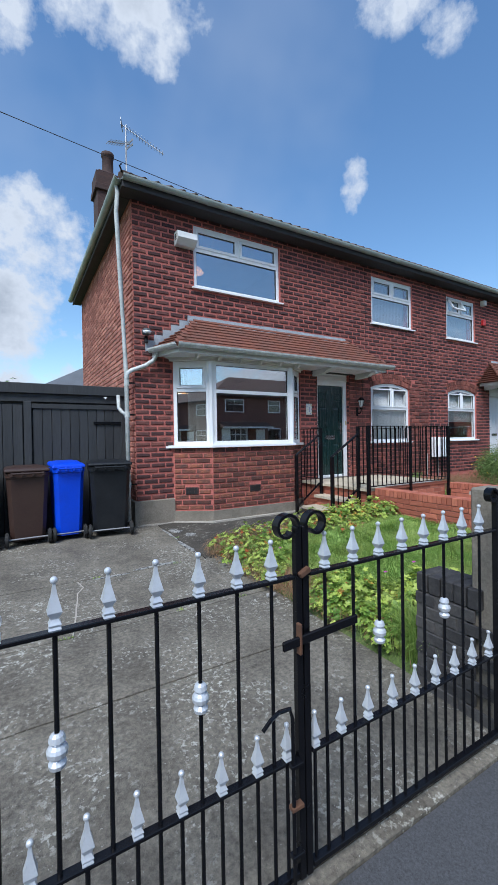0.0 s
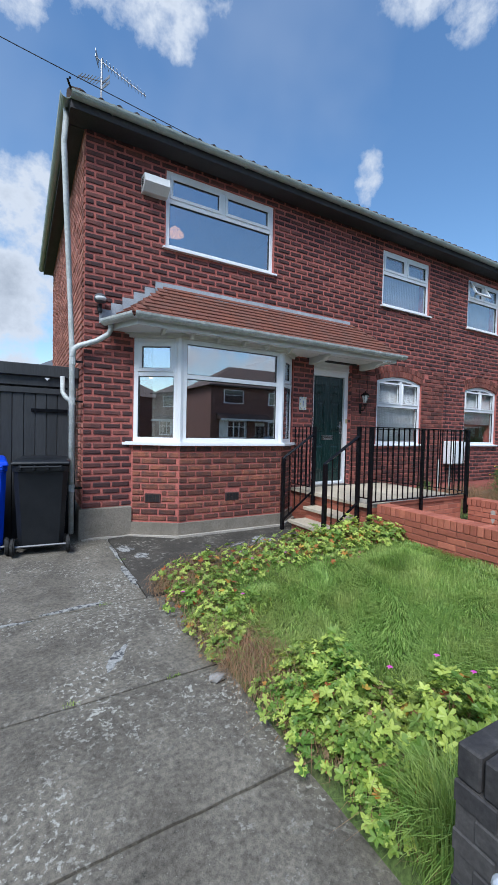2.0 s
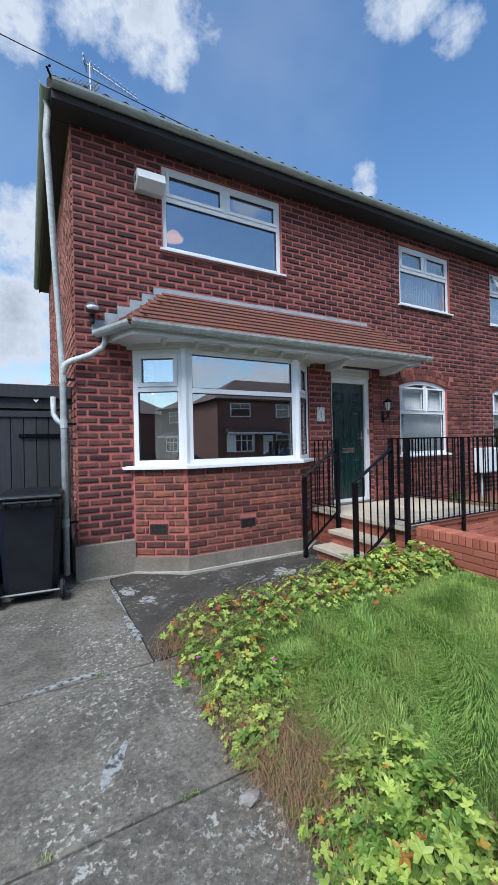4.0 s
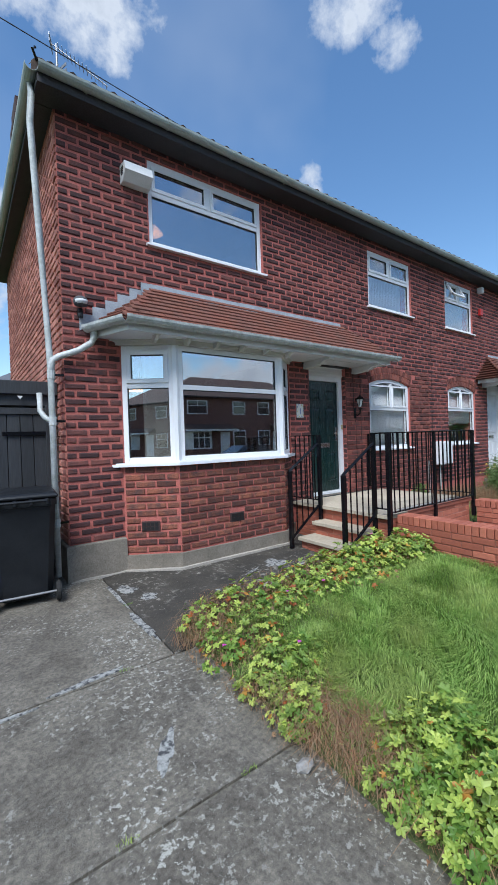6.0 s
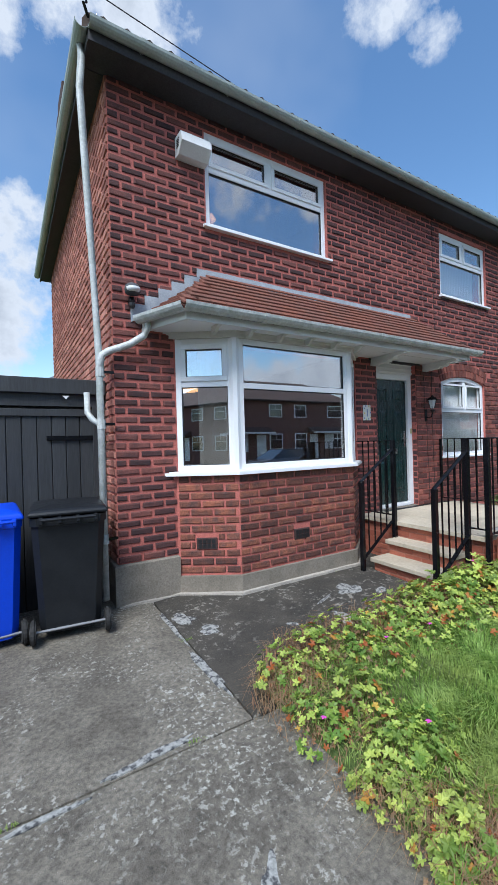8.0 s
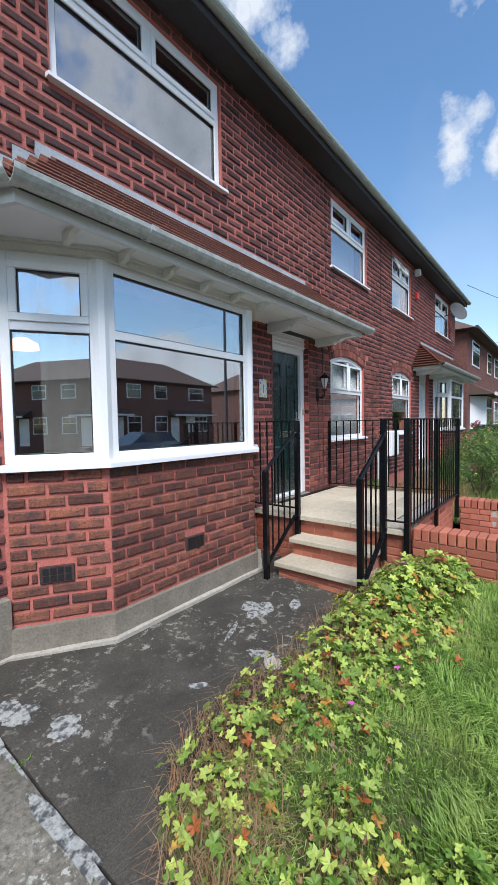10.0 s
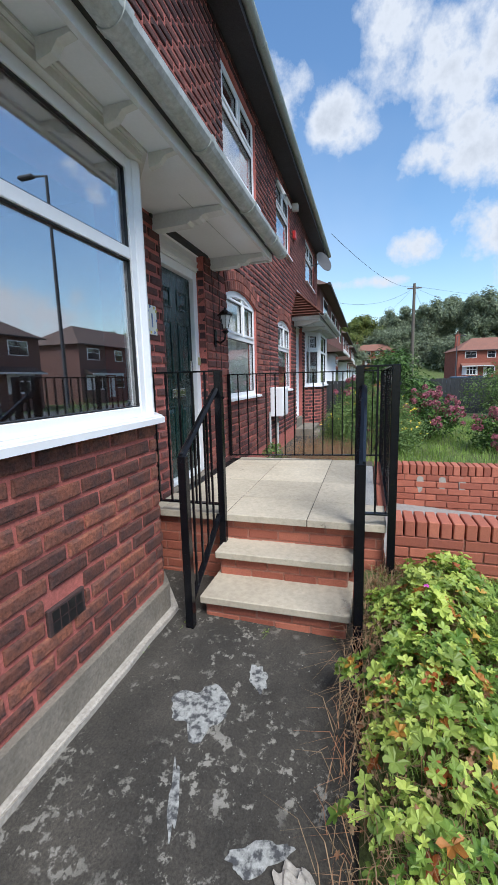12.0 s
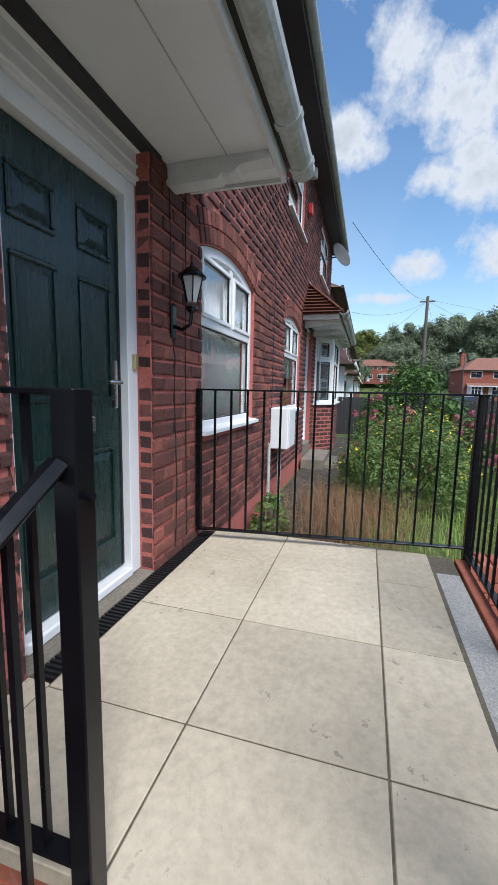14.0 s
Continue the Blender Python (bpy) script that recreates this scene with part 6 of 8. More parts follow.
sl = thing("security_light", 1.74, 6.1, 3.28, "small dark security floodlight on the brick wall", "light")
part("bracket", bar(B(), (1.74, 6.148, 3.20), (1.74, 6.08, 3.24), 0.05, 0.06, 0.006), M_PLASTIC_BLACK, sl)
part("sensor", lathe(B(), [(0.022, 0), (0.03, 0.02), (0.03, 0.05), (0.02, 0.06)], (1.74, 6.09, 3.15), 8), M_PLASTIC_BLACK, sl)
hs = B()
lathe(hs, [(0.03, 0.0), (0.068, 0.012), (0.078, 0.05), (0.07, 0.085), (0.045, 0.105), (0.012, 0.112)], (1.74, 6.06, 3.27), 14)
part("housing", hs, M_DISH, sl, "rounded grey lamp housing", smooth=True)
part("lamp_glass", lathe(B(), [(0.052, 0.0), (0.066, 0.02), (0.07, 0.045)], (1.74, 6.035, 3.285), 14), M_FROST, sl, smooth=True)

al = thing("alarm_box", 2.42, 6.05, 4.95, "white louvred alarm bell box beside the upstairs window", "alarm box")
ab = B()
prism(ab, [(6.148, 4.84), (6.148, 5.06), (5.98, 5.04), (5.95, 4.93), (6.05, 4.84)], 0, 2.26, 2.60)
part("casing", ab, M_WHITE, al)
for k in range(4):
    part("louvre", box(B(), 2.255, 2.262, 6.03, 6.10, 4.92 + 0.025 * k, 4.928 + 0.025 * k), M_PLASTIC_BLACK, al)

wl = thing("wall_lantern", 6.42, 6.05, 2.3, "black metal coach lantern on the brick beside the door", "lantern")
part("back_plate", box(B(), 6.39, 6.45, WY - 0.022, WY - 0.001, 2.05, 2.24, 0.008), M_BLACK, wl)
part("arm", tube(B(), [(6.42, WY - 0.02, 2.12), (6.42, WY - 0.07, 2.10), (6.42, WY - 0.12, 2.13), (6.42, WY - 0.13, 2.19)], 0.011, 8), M_BLACK, wl)
part("lantern_glass", lathe(B(), [(0.03, 0.0), (0.062, 0.13)], (6.42, WY - 0.13, 2.25), 6), M_FROST, wl, "tapered clear glass panes")
for k in range(6):
    a = 2 * math.pi * (k + 0.5) / 6
    part("glazing_bar", rod(B(), (6.42 + 0.031 * math.cos(a), WY - 0.13 + 0.031 * math.sin(a), 2.25), (6.42 + 0.064 * math.cos(a), WY - 0.13 + 0.064 * math.sin(a), 2.38), 0.004, 5), M_BLACK, wl)
part("roof_cap", lathe(B(), [(0.08, 0.0), (0.082, 0.008), (0.055, 0.035), (0.03, 0.055), (0.012, 0.06), (0.012, 0.075), (0.004, 0.085)], (6.42, WY - 0.13, 2.38), 12), M_BLACK, wl)
part("base_cup", lathe(B(), [(0.012, 0.0), (0.034, 0.02), (0.034, 0.035)], (6.42, WY - 0.13, 2.19), 8), M_BLACK, wl)


def wall_cable(pts, label, r=0.004):
    return tagged(part("wall_cable", tube(B(), pts, r, 5), M_CABLE), label, "cable")


wall_cable([(6.41, WY - 0.008, 2.06), (6.45, WY - 0.008, 1.95), (6.44, WY - 0.008, 1.7), (6.47, WY - 0.008, 1.2), (6.45, WY - 0.008, 0.78)], "thin black cable running down brick from the lantern")
wall_cable([(6.38, WY - 0.008, 2.93), (6.40, WY - 0.008, 2.6), (6.39, WY - 0.008, 2.23)], "thin black cable above the lantern")
wall_cable([(6.60, WY - 0.008, 2.93), (6.59, WY - 0.008, 2.0), (6.61, WY - 0.008, 0.8)], "black cable clipped to the brick beside the window")
wall_cable([(6.72, WY - 0.006, 5.4), (6.72, WY - 0.006, 3.7), (6.72, WY - 0.008, 3.3), (6.62, WY - 0.008, 2.93)], "thin cable down the front wall", 0.003)
wall_cable([(9.0, WY - 0.008, 5.4), (9.02, WY - 0.008, 3.0), (9.0, WY - 0.008, 1.2)], "thin cable down the party line", 0.004)

mb = thing("meter_box", 9.2, 6.05, 1.1, "white gas meter box on the neighbouring wall", "meter box")
part("casing", box(B(), 8.98, 9.42, 5.93, WY - 0.001, 1.05, 1.55, 0.01), M_UPVC, mb)
part("lid", box(B(), 9.0, 9.4, 5.915, 5.929, 1.07, 1.53, 0.004), M_UPVC, mb)
part("pipe", rod(B(), (9.1, 6.05, 0.3), (9.1, 6.05, 1.05), 0.022, 8), M_GUTTER, mb)
part("pipe", rod(B(), (8.75, 6.1, 0.3), (8.75, 6.1, 1.15), 0.018, 8), M_GUTTER, mb)

ra = thing("alarm_box", 11.35, 6.1, 4.7, "small red alarm box on the neighbouring wall", "alarm box")
part("casing", box(B(), 11.28, 11.42, 6.08, WY - 0.001, 4.66, 4.82, 0.01), M_RED_BOX, ra)
wa = thing("security_light", 11.3, 6.1, 5.3, "small white floodlight under the neighbouring eaves", "light")
part("casing", box(B(), 11.24, 11.36, 6.02, WY - 0.001, 5.2, 5.34, 0.01), M_WHITE, wa)

# open top light of the neighbouring window
op = B()
f2 = 0.045
m = Matrix.Translation((10.03, YF - 0.03, 5.19)) @ Matrix.Rotation(radians(-28), 4, "X")
for (p0, p1, q0, q1) in ((-0.28, 0.28, -0.36, -0.36 + f2), (-0.28, 0.28, -f2, 0), (-0.28, -0.28 + f2, -0.36, 0), (0.28 - f2, 0.28, -0.36, 0)):
    box(op, p0, p1, -0.02, 0.02, q0, q1, 0.003, m)
part("open_sash", op, M_UPVC, w5, "top-hung sash standing open")

# air bricks in the bay
def air_brick(cx, cy, ang, z):
    a_ = thing("air_brick", cx, cy, z, "dark sooty terracotta air brick grille set in the bay wall", "vent")
    m = pose(cx, cy, z, 0, 0, ang)
    part("frame", box(B(), -0.11, 0.11, -0.008, 0.02, -0.06, 0.06, 0.004, m), M_STACK, a_)
    for i in range(4):
        for j in range(2):
            part("slot", box(B(), -0.09 + i * 0.047, -0.052 + i * 0.047, -0.0105, -0.007, -0.046 + j * 0.05, -0.004 + j * 0.05, 0, m), M_PLASTIC_BLACK, a_)


fa_ = (BC - BL)
AIR_LEFT = Vector((2.43, BL.y + fa_.y * (2.43 - BL.x) / fa_.x))
air_brick(AIR_LEFT.x, AIR_LEFT.y, math.degrees(math.atan2(fa_.y, fa_.x)), 0.735)
air_brick(3.55, 5.785, 0, 0.72)

# ---- chimney and aerials ----
chim = thing("chimney", 1.72, 9.0, 5.6, "sooty dark brick chimney stack with a dark pot", "chimney")
part("stack", box(B(), 1.52, 1.93, 8.78, 9.28, 5.6, 7.1, 0.004), M_STACK, chim)
part("corbel", box(B(), 1.47, 1.98, 8.73, 9.33, 7.02, 7.14, 0.008), M_STACK, chim)
part("corbel", box(B(), 1.495, 1.955, 8.755, 9.305, 7.1402, 7.42, 0.008), M_STACK, chim)
part("flaunching", box(B(), 1.54, 1.91, 8.80, 9.26, 7.42, 7.49, 0.03), M_STACK, chim)
part("pot", lathe(B(), [(0.135, 0), (0.135, 0.08), (0.12, 0.12), (0.118, 0.44), (0.138, 0.46), (0.138, 0.53), (0.10, 0.53), (0.09, 0.25)], (1.80, 9.05, 7.48), 14), M_STACK, chim, "round soot-darkened pot", smooth=True)
ae = thing("tv_aerial", 2.17, 8.88, 6.0, "metal mast with two television aerials", "aerial")
AT = 8.69
part("mast", rod(B(), (2.17, 8.88, 5.95), (2.17, 8.88, AT), 0.018, 8), M_ALUMINIUM, ae)


def yagi(c, d, length, n, name):
    c, d = Vector(c), Vector(d).normalized()
    side = d.cross(Vector((0, 0, 1))).normalized()
    boom = part(name, rod(B(), c - d * 0.12, c + d * length, 0.010, 6), M_ALUMINIUM, ae)
    for k in range(n):
        p = c + d * (0.05 + length * k / n)
        part("element", bar(B(), p - side * (0.12 - 0.003 * k), p + side * (0.12 - 0.003 * k), 0.009, 0.009), M_ALUMINIUM, boom)
    for zz in (-0.05, 0.05):
        p = c - d * 0.1 + Vector((0, 0, zz))
        part("reflector", bar(B(), p - side * 0.13, p + side * 0.13, 0.01, 0.05), M_ALUMINIUM, boom)


yagi((2.17, 8.88, AT - 0.05), (0.76, -0.3, -0.52), 0.98, 13, "long_aerial")
yagi((2.17, 8.88, AT - 0.42), (-0.62, -0.25, -0.3), 0.5, 7, "short_aerial")


def overhead(a, b, sag, label, r=0.008):
    a, b = Vector(a), Vector(b)
    pts = [a.lerp(b, k / 24) - Vector((0, 0, sag * 4 * (k / 24) * (1 - k / 24))) for k in range(25)]
    return tagged(part("overhead_cable", tube(B(), pts, r, 5), M_CABLE), label, "cable")


overhead((3.47, 5.87, 5.60), (-26, 1.88, 6.9), 0.45, "black telephone cable strung to the house eaves", 0.005)

# ---- red brick ramp walls ----
rw1 = thing("ramp_wall", 5.09, 2.9, 0.3, "low orange brick wall with brick-on-edge coping", "wall")
part("wall_core", box(B(), 4.992, 5.188, 1.0, 4.365, 0.0, 0.63), M_MORTAR_NEW, rw1)
rw2 = thing("ramp_wall", 7.08, 2.9, 0.3, "low orange brick wall with white salt stains", "wall")
part("wall_core", box(B(), 7.002, 7.198, 1.0, 4.34, 0.0, 0.59), M_MORTAR_NEW, rw2)
cop = mesh_of("coping_brick", box(B(), -0.112, 0.112, -0.032, 0.032, -0.054, 0.054, 0.005), M_BRICK_NEW)
for wall_, cx, zt in ((rw1, 5.09, 0.685), (rw2, 7.10, 0.645)):
    for k in range(45):
        ob = new("coping_brick", cop)
        ob.parent = wall_
        ob.location = (cx - wall_.location.x, 4.325 - 0.0745 * k - wall_.location.y, zt - wall_.location.z)
for k, y in enumerate((3.95, 3.72, 3.52)):
    b = B()
    prism(b, [(y - 0.03, 0.56), (y - 0.04, 0.50), (y - 0.02, 0.40), (y + 0.005, 0.37), (y + 0.03, 0.45), (y + 0.035, 0.55), (y + 0.01, 0.575)], 0, 6.989, 6.9925)
    part("salt_stain", b, M_MORTAR_PALE, rw2, "white efflorescence stain")
ramp = B()
prism(ramp, [(1.0, -0.2), (4.38, -0.2), (4.38, 0.25), (1.0, 0.02)], 0, 5.19, 7.0)
structure("ramp", ramp, M_KERB, "pale concrete ramp between brick walls", "ramp")

# ---- brickwork, laid last on each wall ----
arch_me = piece_mesh("arch_brick", M_BRICK_ARCH, 0.062, 0.03, 0.105, 0.005)
for w in (W_ARCH1, W_ARCH2):
    half, cx, rise = (w[1] - w[0]) / 2 + 0.02, (w[0] + w[1]) / 2, 0.115
    r0 = (half * half + rise * rise) / (2 * rise)
    cz = 2.715 + rise - r0
    a0 = math.asin(half / r0)
    for ring_ in (0, 1):
        rr = r0 + 0.055 + ring_ * 0.115
        n = int(2 * a0 * rr / 0.075)
        for k in range(n):
            a = -a0 + 2 * a0 * (k + 0.5) / n
            ob = new("arch_brick", arch_me)
            ob.parent = wall_front
            ob.matrix_basis = Matrix.Translation((cx + rr * math.sin(a), WY - 0.006, cz + rr * math.cos(a))) @ Matrix.Rotation(a, 4, "Y")
lay_bricks(wall_front, (0, WY), UX, NY_, HX0, HX1, PZ, WTOP, [(h[0] - 0.004, h[1] + 0.004, h[2], h[3]) for h in HOLES] + [(6.197, MX, PZ, PZ + 28 * 0.0865)], (M_BRICK, M_BRICK_J), (4.86, 6.197, 0.7, 3.1), 1, joint=0.028, skip=in_arch)
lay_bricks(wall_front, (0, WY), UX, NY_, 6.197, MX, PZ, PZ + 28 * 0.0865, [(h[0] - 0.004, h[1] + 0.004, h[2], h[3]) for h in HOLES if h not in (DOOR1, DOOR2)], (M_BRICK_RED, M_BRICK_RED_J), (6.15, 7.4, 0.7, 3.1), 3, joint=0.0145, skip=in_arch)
lay_bricks(wall_front, (6.197, WY + 0.085), (0, -1), (-1, 0), 0.0, 0.085, 0.735, 2.94, [], (M_BRICK, M_BRICK_J), None, 31, pitch=0.2, joint=0.012, proud=0.004)
lay_bricks(wall_front, (5.305, WY), (0, 1), (1, 0), 0.0, 0.085, 0.735, 2.94, [], (M_BRICK, M_BRICK_J), None, 32, pitch=0.2, joint=0.012, proud=0.004)
lay_bricks(wall_side, (HX0, 11.6), (0, -1), (-1, 0), 0.0, 5.45, PZ, WTOP, [], (M_BRICK_SUN, M_BRICK_SUN_J), (4.4, 5.45, 1.0, 5.4), 2)
bay_pts = offset_bay(0.0)
for i, (a, b) in enumerate(zip(bay_pts, bay_pts[1:])):
    d = (b - a).normalized()
    n = Vector((d.y, -d.x))
    n = n if n.y < 0 else -n
    L = (b - a).length
    air = (AIR_LEFT - a).length if i == 0 else 3.55 - a.x
    holes = [(air - 0.115, air + 0.115, 0.68, 0.79)] if i == 0 else [(air - 0.115, air + 0.115, 0.665, 0.775)] if i == 1 else []
    lay_bricks(wall_bay, (a.x, a.y), (d.x, d.y), (n.x, n.y), 0.03 if i == 0 else 0.0, L, 0.415, 1.452, holes, (M_BRICK_BAY, M_BRICK_BAY_J), (-1, 9, 0, 9), 5 + i, joint=0.021, flip=i)
lay_bricks(porch_core, (4.915, 6.15), (0, -1), (-1, 0), 0.0, 1.73, 0.17, DZ - 0.052, [], (M_BRICK_NEW, M_BRICK_NEW_J), (-1, 9, 0, 9), 11, course=0.075, pitch=0.225, joint=0.01)
lay_bricks(porch_core, (4.92, 4.42), UX, NY_, 0.0, 2.01, 0.17, DZ - 0.052, [], (M_BRICK_NEW, M_BRICK_NEW_J), (-1, 9, 0, 9), 12, course=0.075, pitch=0.225, joint=0.01)
for rs in step_walls:
    corners = [Vector(c_) + world_place(rs) for c_ in rs.bound_box]
    x0, y0, y1, z1 = min(v.x for v in corners), min(v.y for v in corners), max(v.y for v in corners), max(v.z for v in corners)
    lay_bricks(rs, (x0, y1), (0, -1), (-1, 0), 0.0, y1 - y0, z1 - 0.152, z1, [], (M_BRICK_NEW, M_BRICK_NEW_J), (-1, 9, 0, 9), 13, course=0.075, pitch=0.225, joint=0.01)
core1 = rw1.children[0]
core2 = rw2.children[0]
lay_bricks(core1, (4.985, 4.365), (0, -1), (-1, 0), 0.0, 3.3, 0.105, 0.63, [], (M_BRICK_NEW, M_BRICK_NEW_J), (-1, 9, 0, 9), 15, course=0.075, pitch=0.225, joint=0.01)
lay_bricks(core2, (6.995, 4.34), (0, -1), (-1, 0), 0.0, 3.3, 0.065, 0.59, [], (M_BRICK_NEW, M_BRICK_NEW_J), (-1, 9, 0, 9), 16, course=0.075, pitch=0.225, joint=0.01)


# ---- planting in the front garden ----
def lawn_z(x, y):
    return drive_z(y) + 0.05 + 0.058 * max(0.0, x - 1.95) + 0.02 * noise.noise(Vector((x * 1.1, y * 1.1, 7)))


EDGE = [(2.12, 1.35), (2.1, 2.0), (2.05, 2.8), (1.98, 3.5), (1.92, 4.2), (2.3, 4.62), (3.0, 4.62), (3.8, 4.58), (4.6, 4.5), (4.98, 4.38)]
turf = B()
vs = {}
for i in range(35):
    for j in range(40):
        x, y = 2.0 + i * 0.0885, 0.95 + j * 0.092
        vs[i, j] = turf.verts.new((x, y, lawn_z(x, y) - 0.01 + (-0.09 if (i == 0 or (j == 39 and i < 33)) else 0)))
for i in range(34):
    for j in range(39):
        turf.faces.new((vs[i, j], vs[i + 1, j], vs[i + 1, j + 1], vs[i, j + 1]))
structure("lawn", turf, M_TURF, "uneven green front lawn beside the drive", "lawn", smooth=True)

rnd = random.Random(21)
PLANTS = [  # x, y, radius, height, leaf size, leaves
    (2.62, 1.75, 0.36, 0.40, 0.062, 620), (2.98, 1.72, 0.26, 0.30, 0.06, 300), (2.42, 2.15, 0.28, 0.30, 0.058, 380), (2.34, 2.55, 0.2, 0.2, 0.05, 190), (2.2, 2.3, 0.2, 0.2, 0.05, 200), (2.24, 1.95, 0.2, 0.22, 0.055, 220), (2.12, 2.15, 0.17, 0.14, 0.05, 130), (2.1, 2.48, 0.15, 0.12, 0.046, 110), (2.14, 1.7, 0.16, 0.16, 0.05, 120), (2.04, 3.05, 0.13, 0.1, 0.042, 80), (2.06, 3.4, 0.15, 0.12, 0.045, 90), (2.5, 2.45, 0.24, 0.24, 0.052, 240),
    (2.2, 3.1, 0.22, 0.16, 0.046, 170), (2.32, 3.45, 0.26, 0.20, 0.048, 280), (2.12, 3.85, 0.24, 0.18, 0.046, 230), (2.42, 3.9, 0.28, 0.22, 0.048, 300), (2.22, 4.3, 0.26, 0.20, 0.048, 280),
    (2.55, 4.42, 0.27, 0.24, 0.05, 330), (2.9, 4.36, 0.27, 0.24, 0.05, 320), (3.25, 4.30, 0.28, 0.28, 0.054, 360), (3.6, 4.30, 0.28, 0.34, 0.058, 420), (3.95, 4.26, 0.30, 0.36, 0.062, 470),
    (4.3, 4.22, 0.30, 0.40, 0.064, 500), (4.62, 4.14, 0.28, 0.40, 0.064, 420), (4.85, 4.0, 0.2, 0.32, 0.058, 220), (2.85, 4.05, 0.24, 0.2, 0.048, 200), (3.3, 4.02, 0.24, 0.22, 0.05, 200),
    (3.75, 4.0, 0.24, 0.24, 0.052, 220), (4.1, 3.95, 0.22, 0.22, 0.052, 180), (2.55, 3.45, 0.2, 0.16, 0.046, 130), (3.25, 1.55, 0.22, 0.22, 0.055, 180), (3.7, 1.5, 0.22, 0.22, 0.055, 160),
]
for x, y, r, h, size, count in PLANTS:
    z = lawn_z(x, y) - 0.02
    pl = thing("geranium_plant", x, y, z, "low leafy geranium with lobed green and yellowing leaves", "plant", "geranium border")
    green, turning, stems = [], [], []
    count, size = int(count * (0.85 if y < 3.5 else 0.6 if x > 3.9 else 0.38)), size * (1.2 if y < 3.5 else 1.25)
    h *= 1.0 if y < 3.5 else 0.8
    for k in range(count):
        a, q = rnd.uniform(0, 2 * math.pi), rnd.random() ** 0.55
        wob = 1 + 0.25 * math.sin(3 * a + x * 7) + 0.15 * math.sin(7 * a + y * 5)
        px, py = x + r * q * wob * math.cos(a), y + r * q * wob * math.sin(a)
        top = h * (1 - 0.75 * q ** 2.2) * (0.8 + 0.65 * noise.noise(Vector((px * 7, py * 7, 2))))
        pz = z + top * (1 - 0.7 * rnd.random() ** 1.6) + rnd.uniform(0.0, 0.05)
        nrm = (0.75 * math.cos(a) * q + rnd.uniform(-0.4, 0.4), 0.75 * math.sin(a) * q + rnd.uniform(-0.4, 0.4), 0.9)
        leaf = ((px, py, pz), nrm, size * rnd.uniform(0.45, 1.25), 5)
        (turning if rnd.random() < (0.03 if y < 3.5 else 0.08) else green).append(leaf)
        if k % 3 == 0 or y > 3.5:
            stems.append(((x + r * 0.35 * q * math.cos(a), y + r * 0.35 * q * math.sin(a), z - 0.02), (math.cos(a) * q * 0.9, math.sin(a) * q * 0.9, 0), max(0.08, (pz - z) * 1.05), 0.0022))
    leaf_mass("foliage", M_LEAF, green, pl)
    leaf_mass("turning_foliage", M_LEAF_RED, turning, pl, "red and yellow turning leaves")
    blades("undergrowth", M_STEM, stems, pl, "thin reddish stems")
    withered = []
    for k in range(count // 3 if y < 3.5 else int(count * (0.35 if x > 3.9 else 1.1))):
        a, q = rnd.uniform(0, 2 * math.pi), 0.35 + 0.75 * rnd.random()
        withered.append(((x + r * q * math.cos(a), y + r * q * math.sin(a), z + h * rnd.uniform(0.02, 0.62) * (1.2 - 0.7 * q)), (rnd.uniform(-1, 1), rnd.uniform(-1, 1), 0.6), size * rnd.uniform(0.25, 0.6), 5))
    leaf_mass("withered_foliage", M_STRAW, withered, pl, "withered brown leaves")
    if rnd.random() < 0.16:
        fx, fy = x + rnd.uniform(-0.5, 0.5) * r, y + rnd.uniform(-0.5, 0.5) * r
        fl_ = leaf_mass("flower", M_MAGENTA, [((fx + 0.008 * math.cos(t), fy + 0.008 * math.sin(t), z + h * 1.02), (math.cos(t) * 0.5, math.sin(t) * 0.5, 1), 0.026, 0) for t in (0, 1.25, 2.5, 3.8, 5)], pl, "small magenta flower", kind="")

# dry stems under and in front of the plants
dry = []
for k in range(6500):
    i = rnd.randrange(len(EDGE) - 1)
    f = rnd.random()
    ex, ey = EDGE[i][0] + (EDGE[i + 1][0] - EDGE[i][0]) * f, EDGE[i][1] + (EDGE[i + 1][1] - EDGE[i][1]) * f
    inx, iny = (1, 0.0) if i < 4 else (0.05, -1)
    q = rnd.uniform(-0.06, 0.45)
    x, y = ex + inx * q, ey + iny * q
    if noise.noise(Vector((x * 2.2, y * 2.2, 4))) < -0.12 and rnd.random() < 0.8:
        continue
    a = rnd.uniform(0, 6.28)
    dry.append(((x, y, lawn_z(x, y) - 0.03), (math.cos(a) * rnd.uniform(0.5, 1.5), math.sin(a) * rnd.uniform(0.5, 1.5), 0), rnd.uniform(0.05, 0.22), rnd.uniform(0.001, 0.0022)))
for k in range(1300):   # a low flattened tangle of withered stems
    a, q = rnd.uniform(0, 6.28), rnd.random() ** 0.6
    x, y = 2.17 + 0.2 * q * math.cos(a), 2.8 + 0.42 * q * math.sin(a)
    b_ = rnd.uniform(0, 6.28)
    dry.append(((x, y, lawn_z(x, y) + rnd.uniform(-0.02, 0.07) * (1 - q)), (math.cos(b_) * 1.35, math.sin(b_) * 1.35, 0), rnd.uniform(0.06, 0.17), rnd.uniform(0.001, 0.002)))
tagged(blades("dry_stems", M_STRAW, dry), "brown dry stems tangled along the border edge", "dry grass")

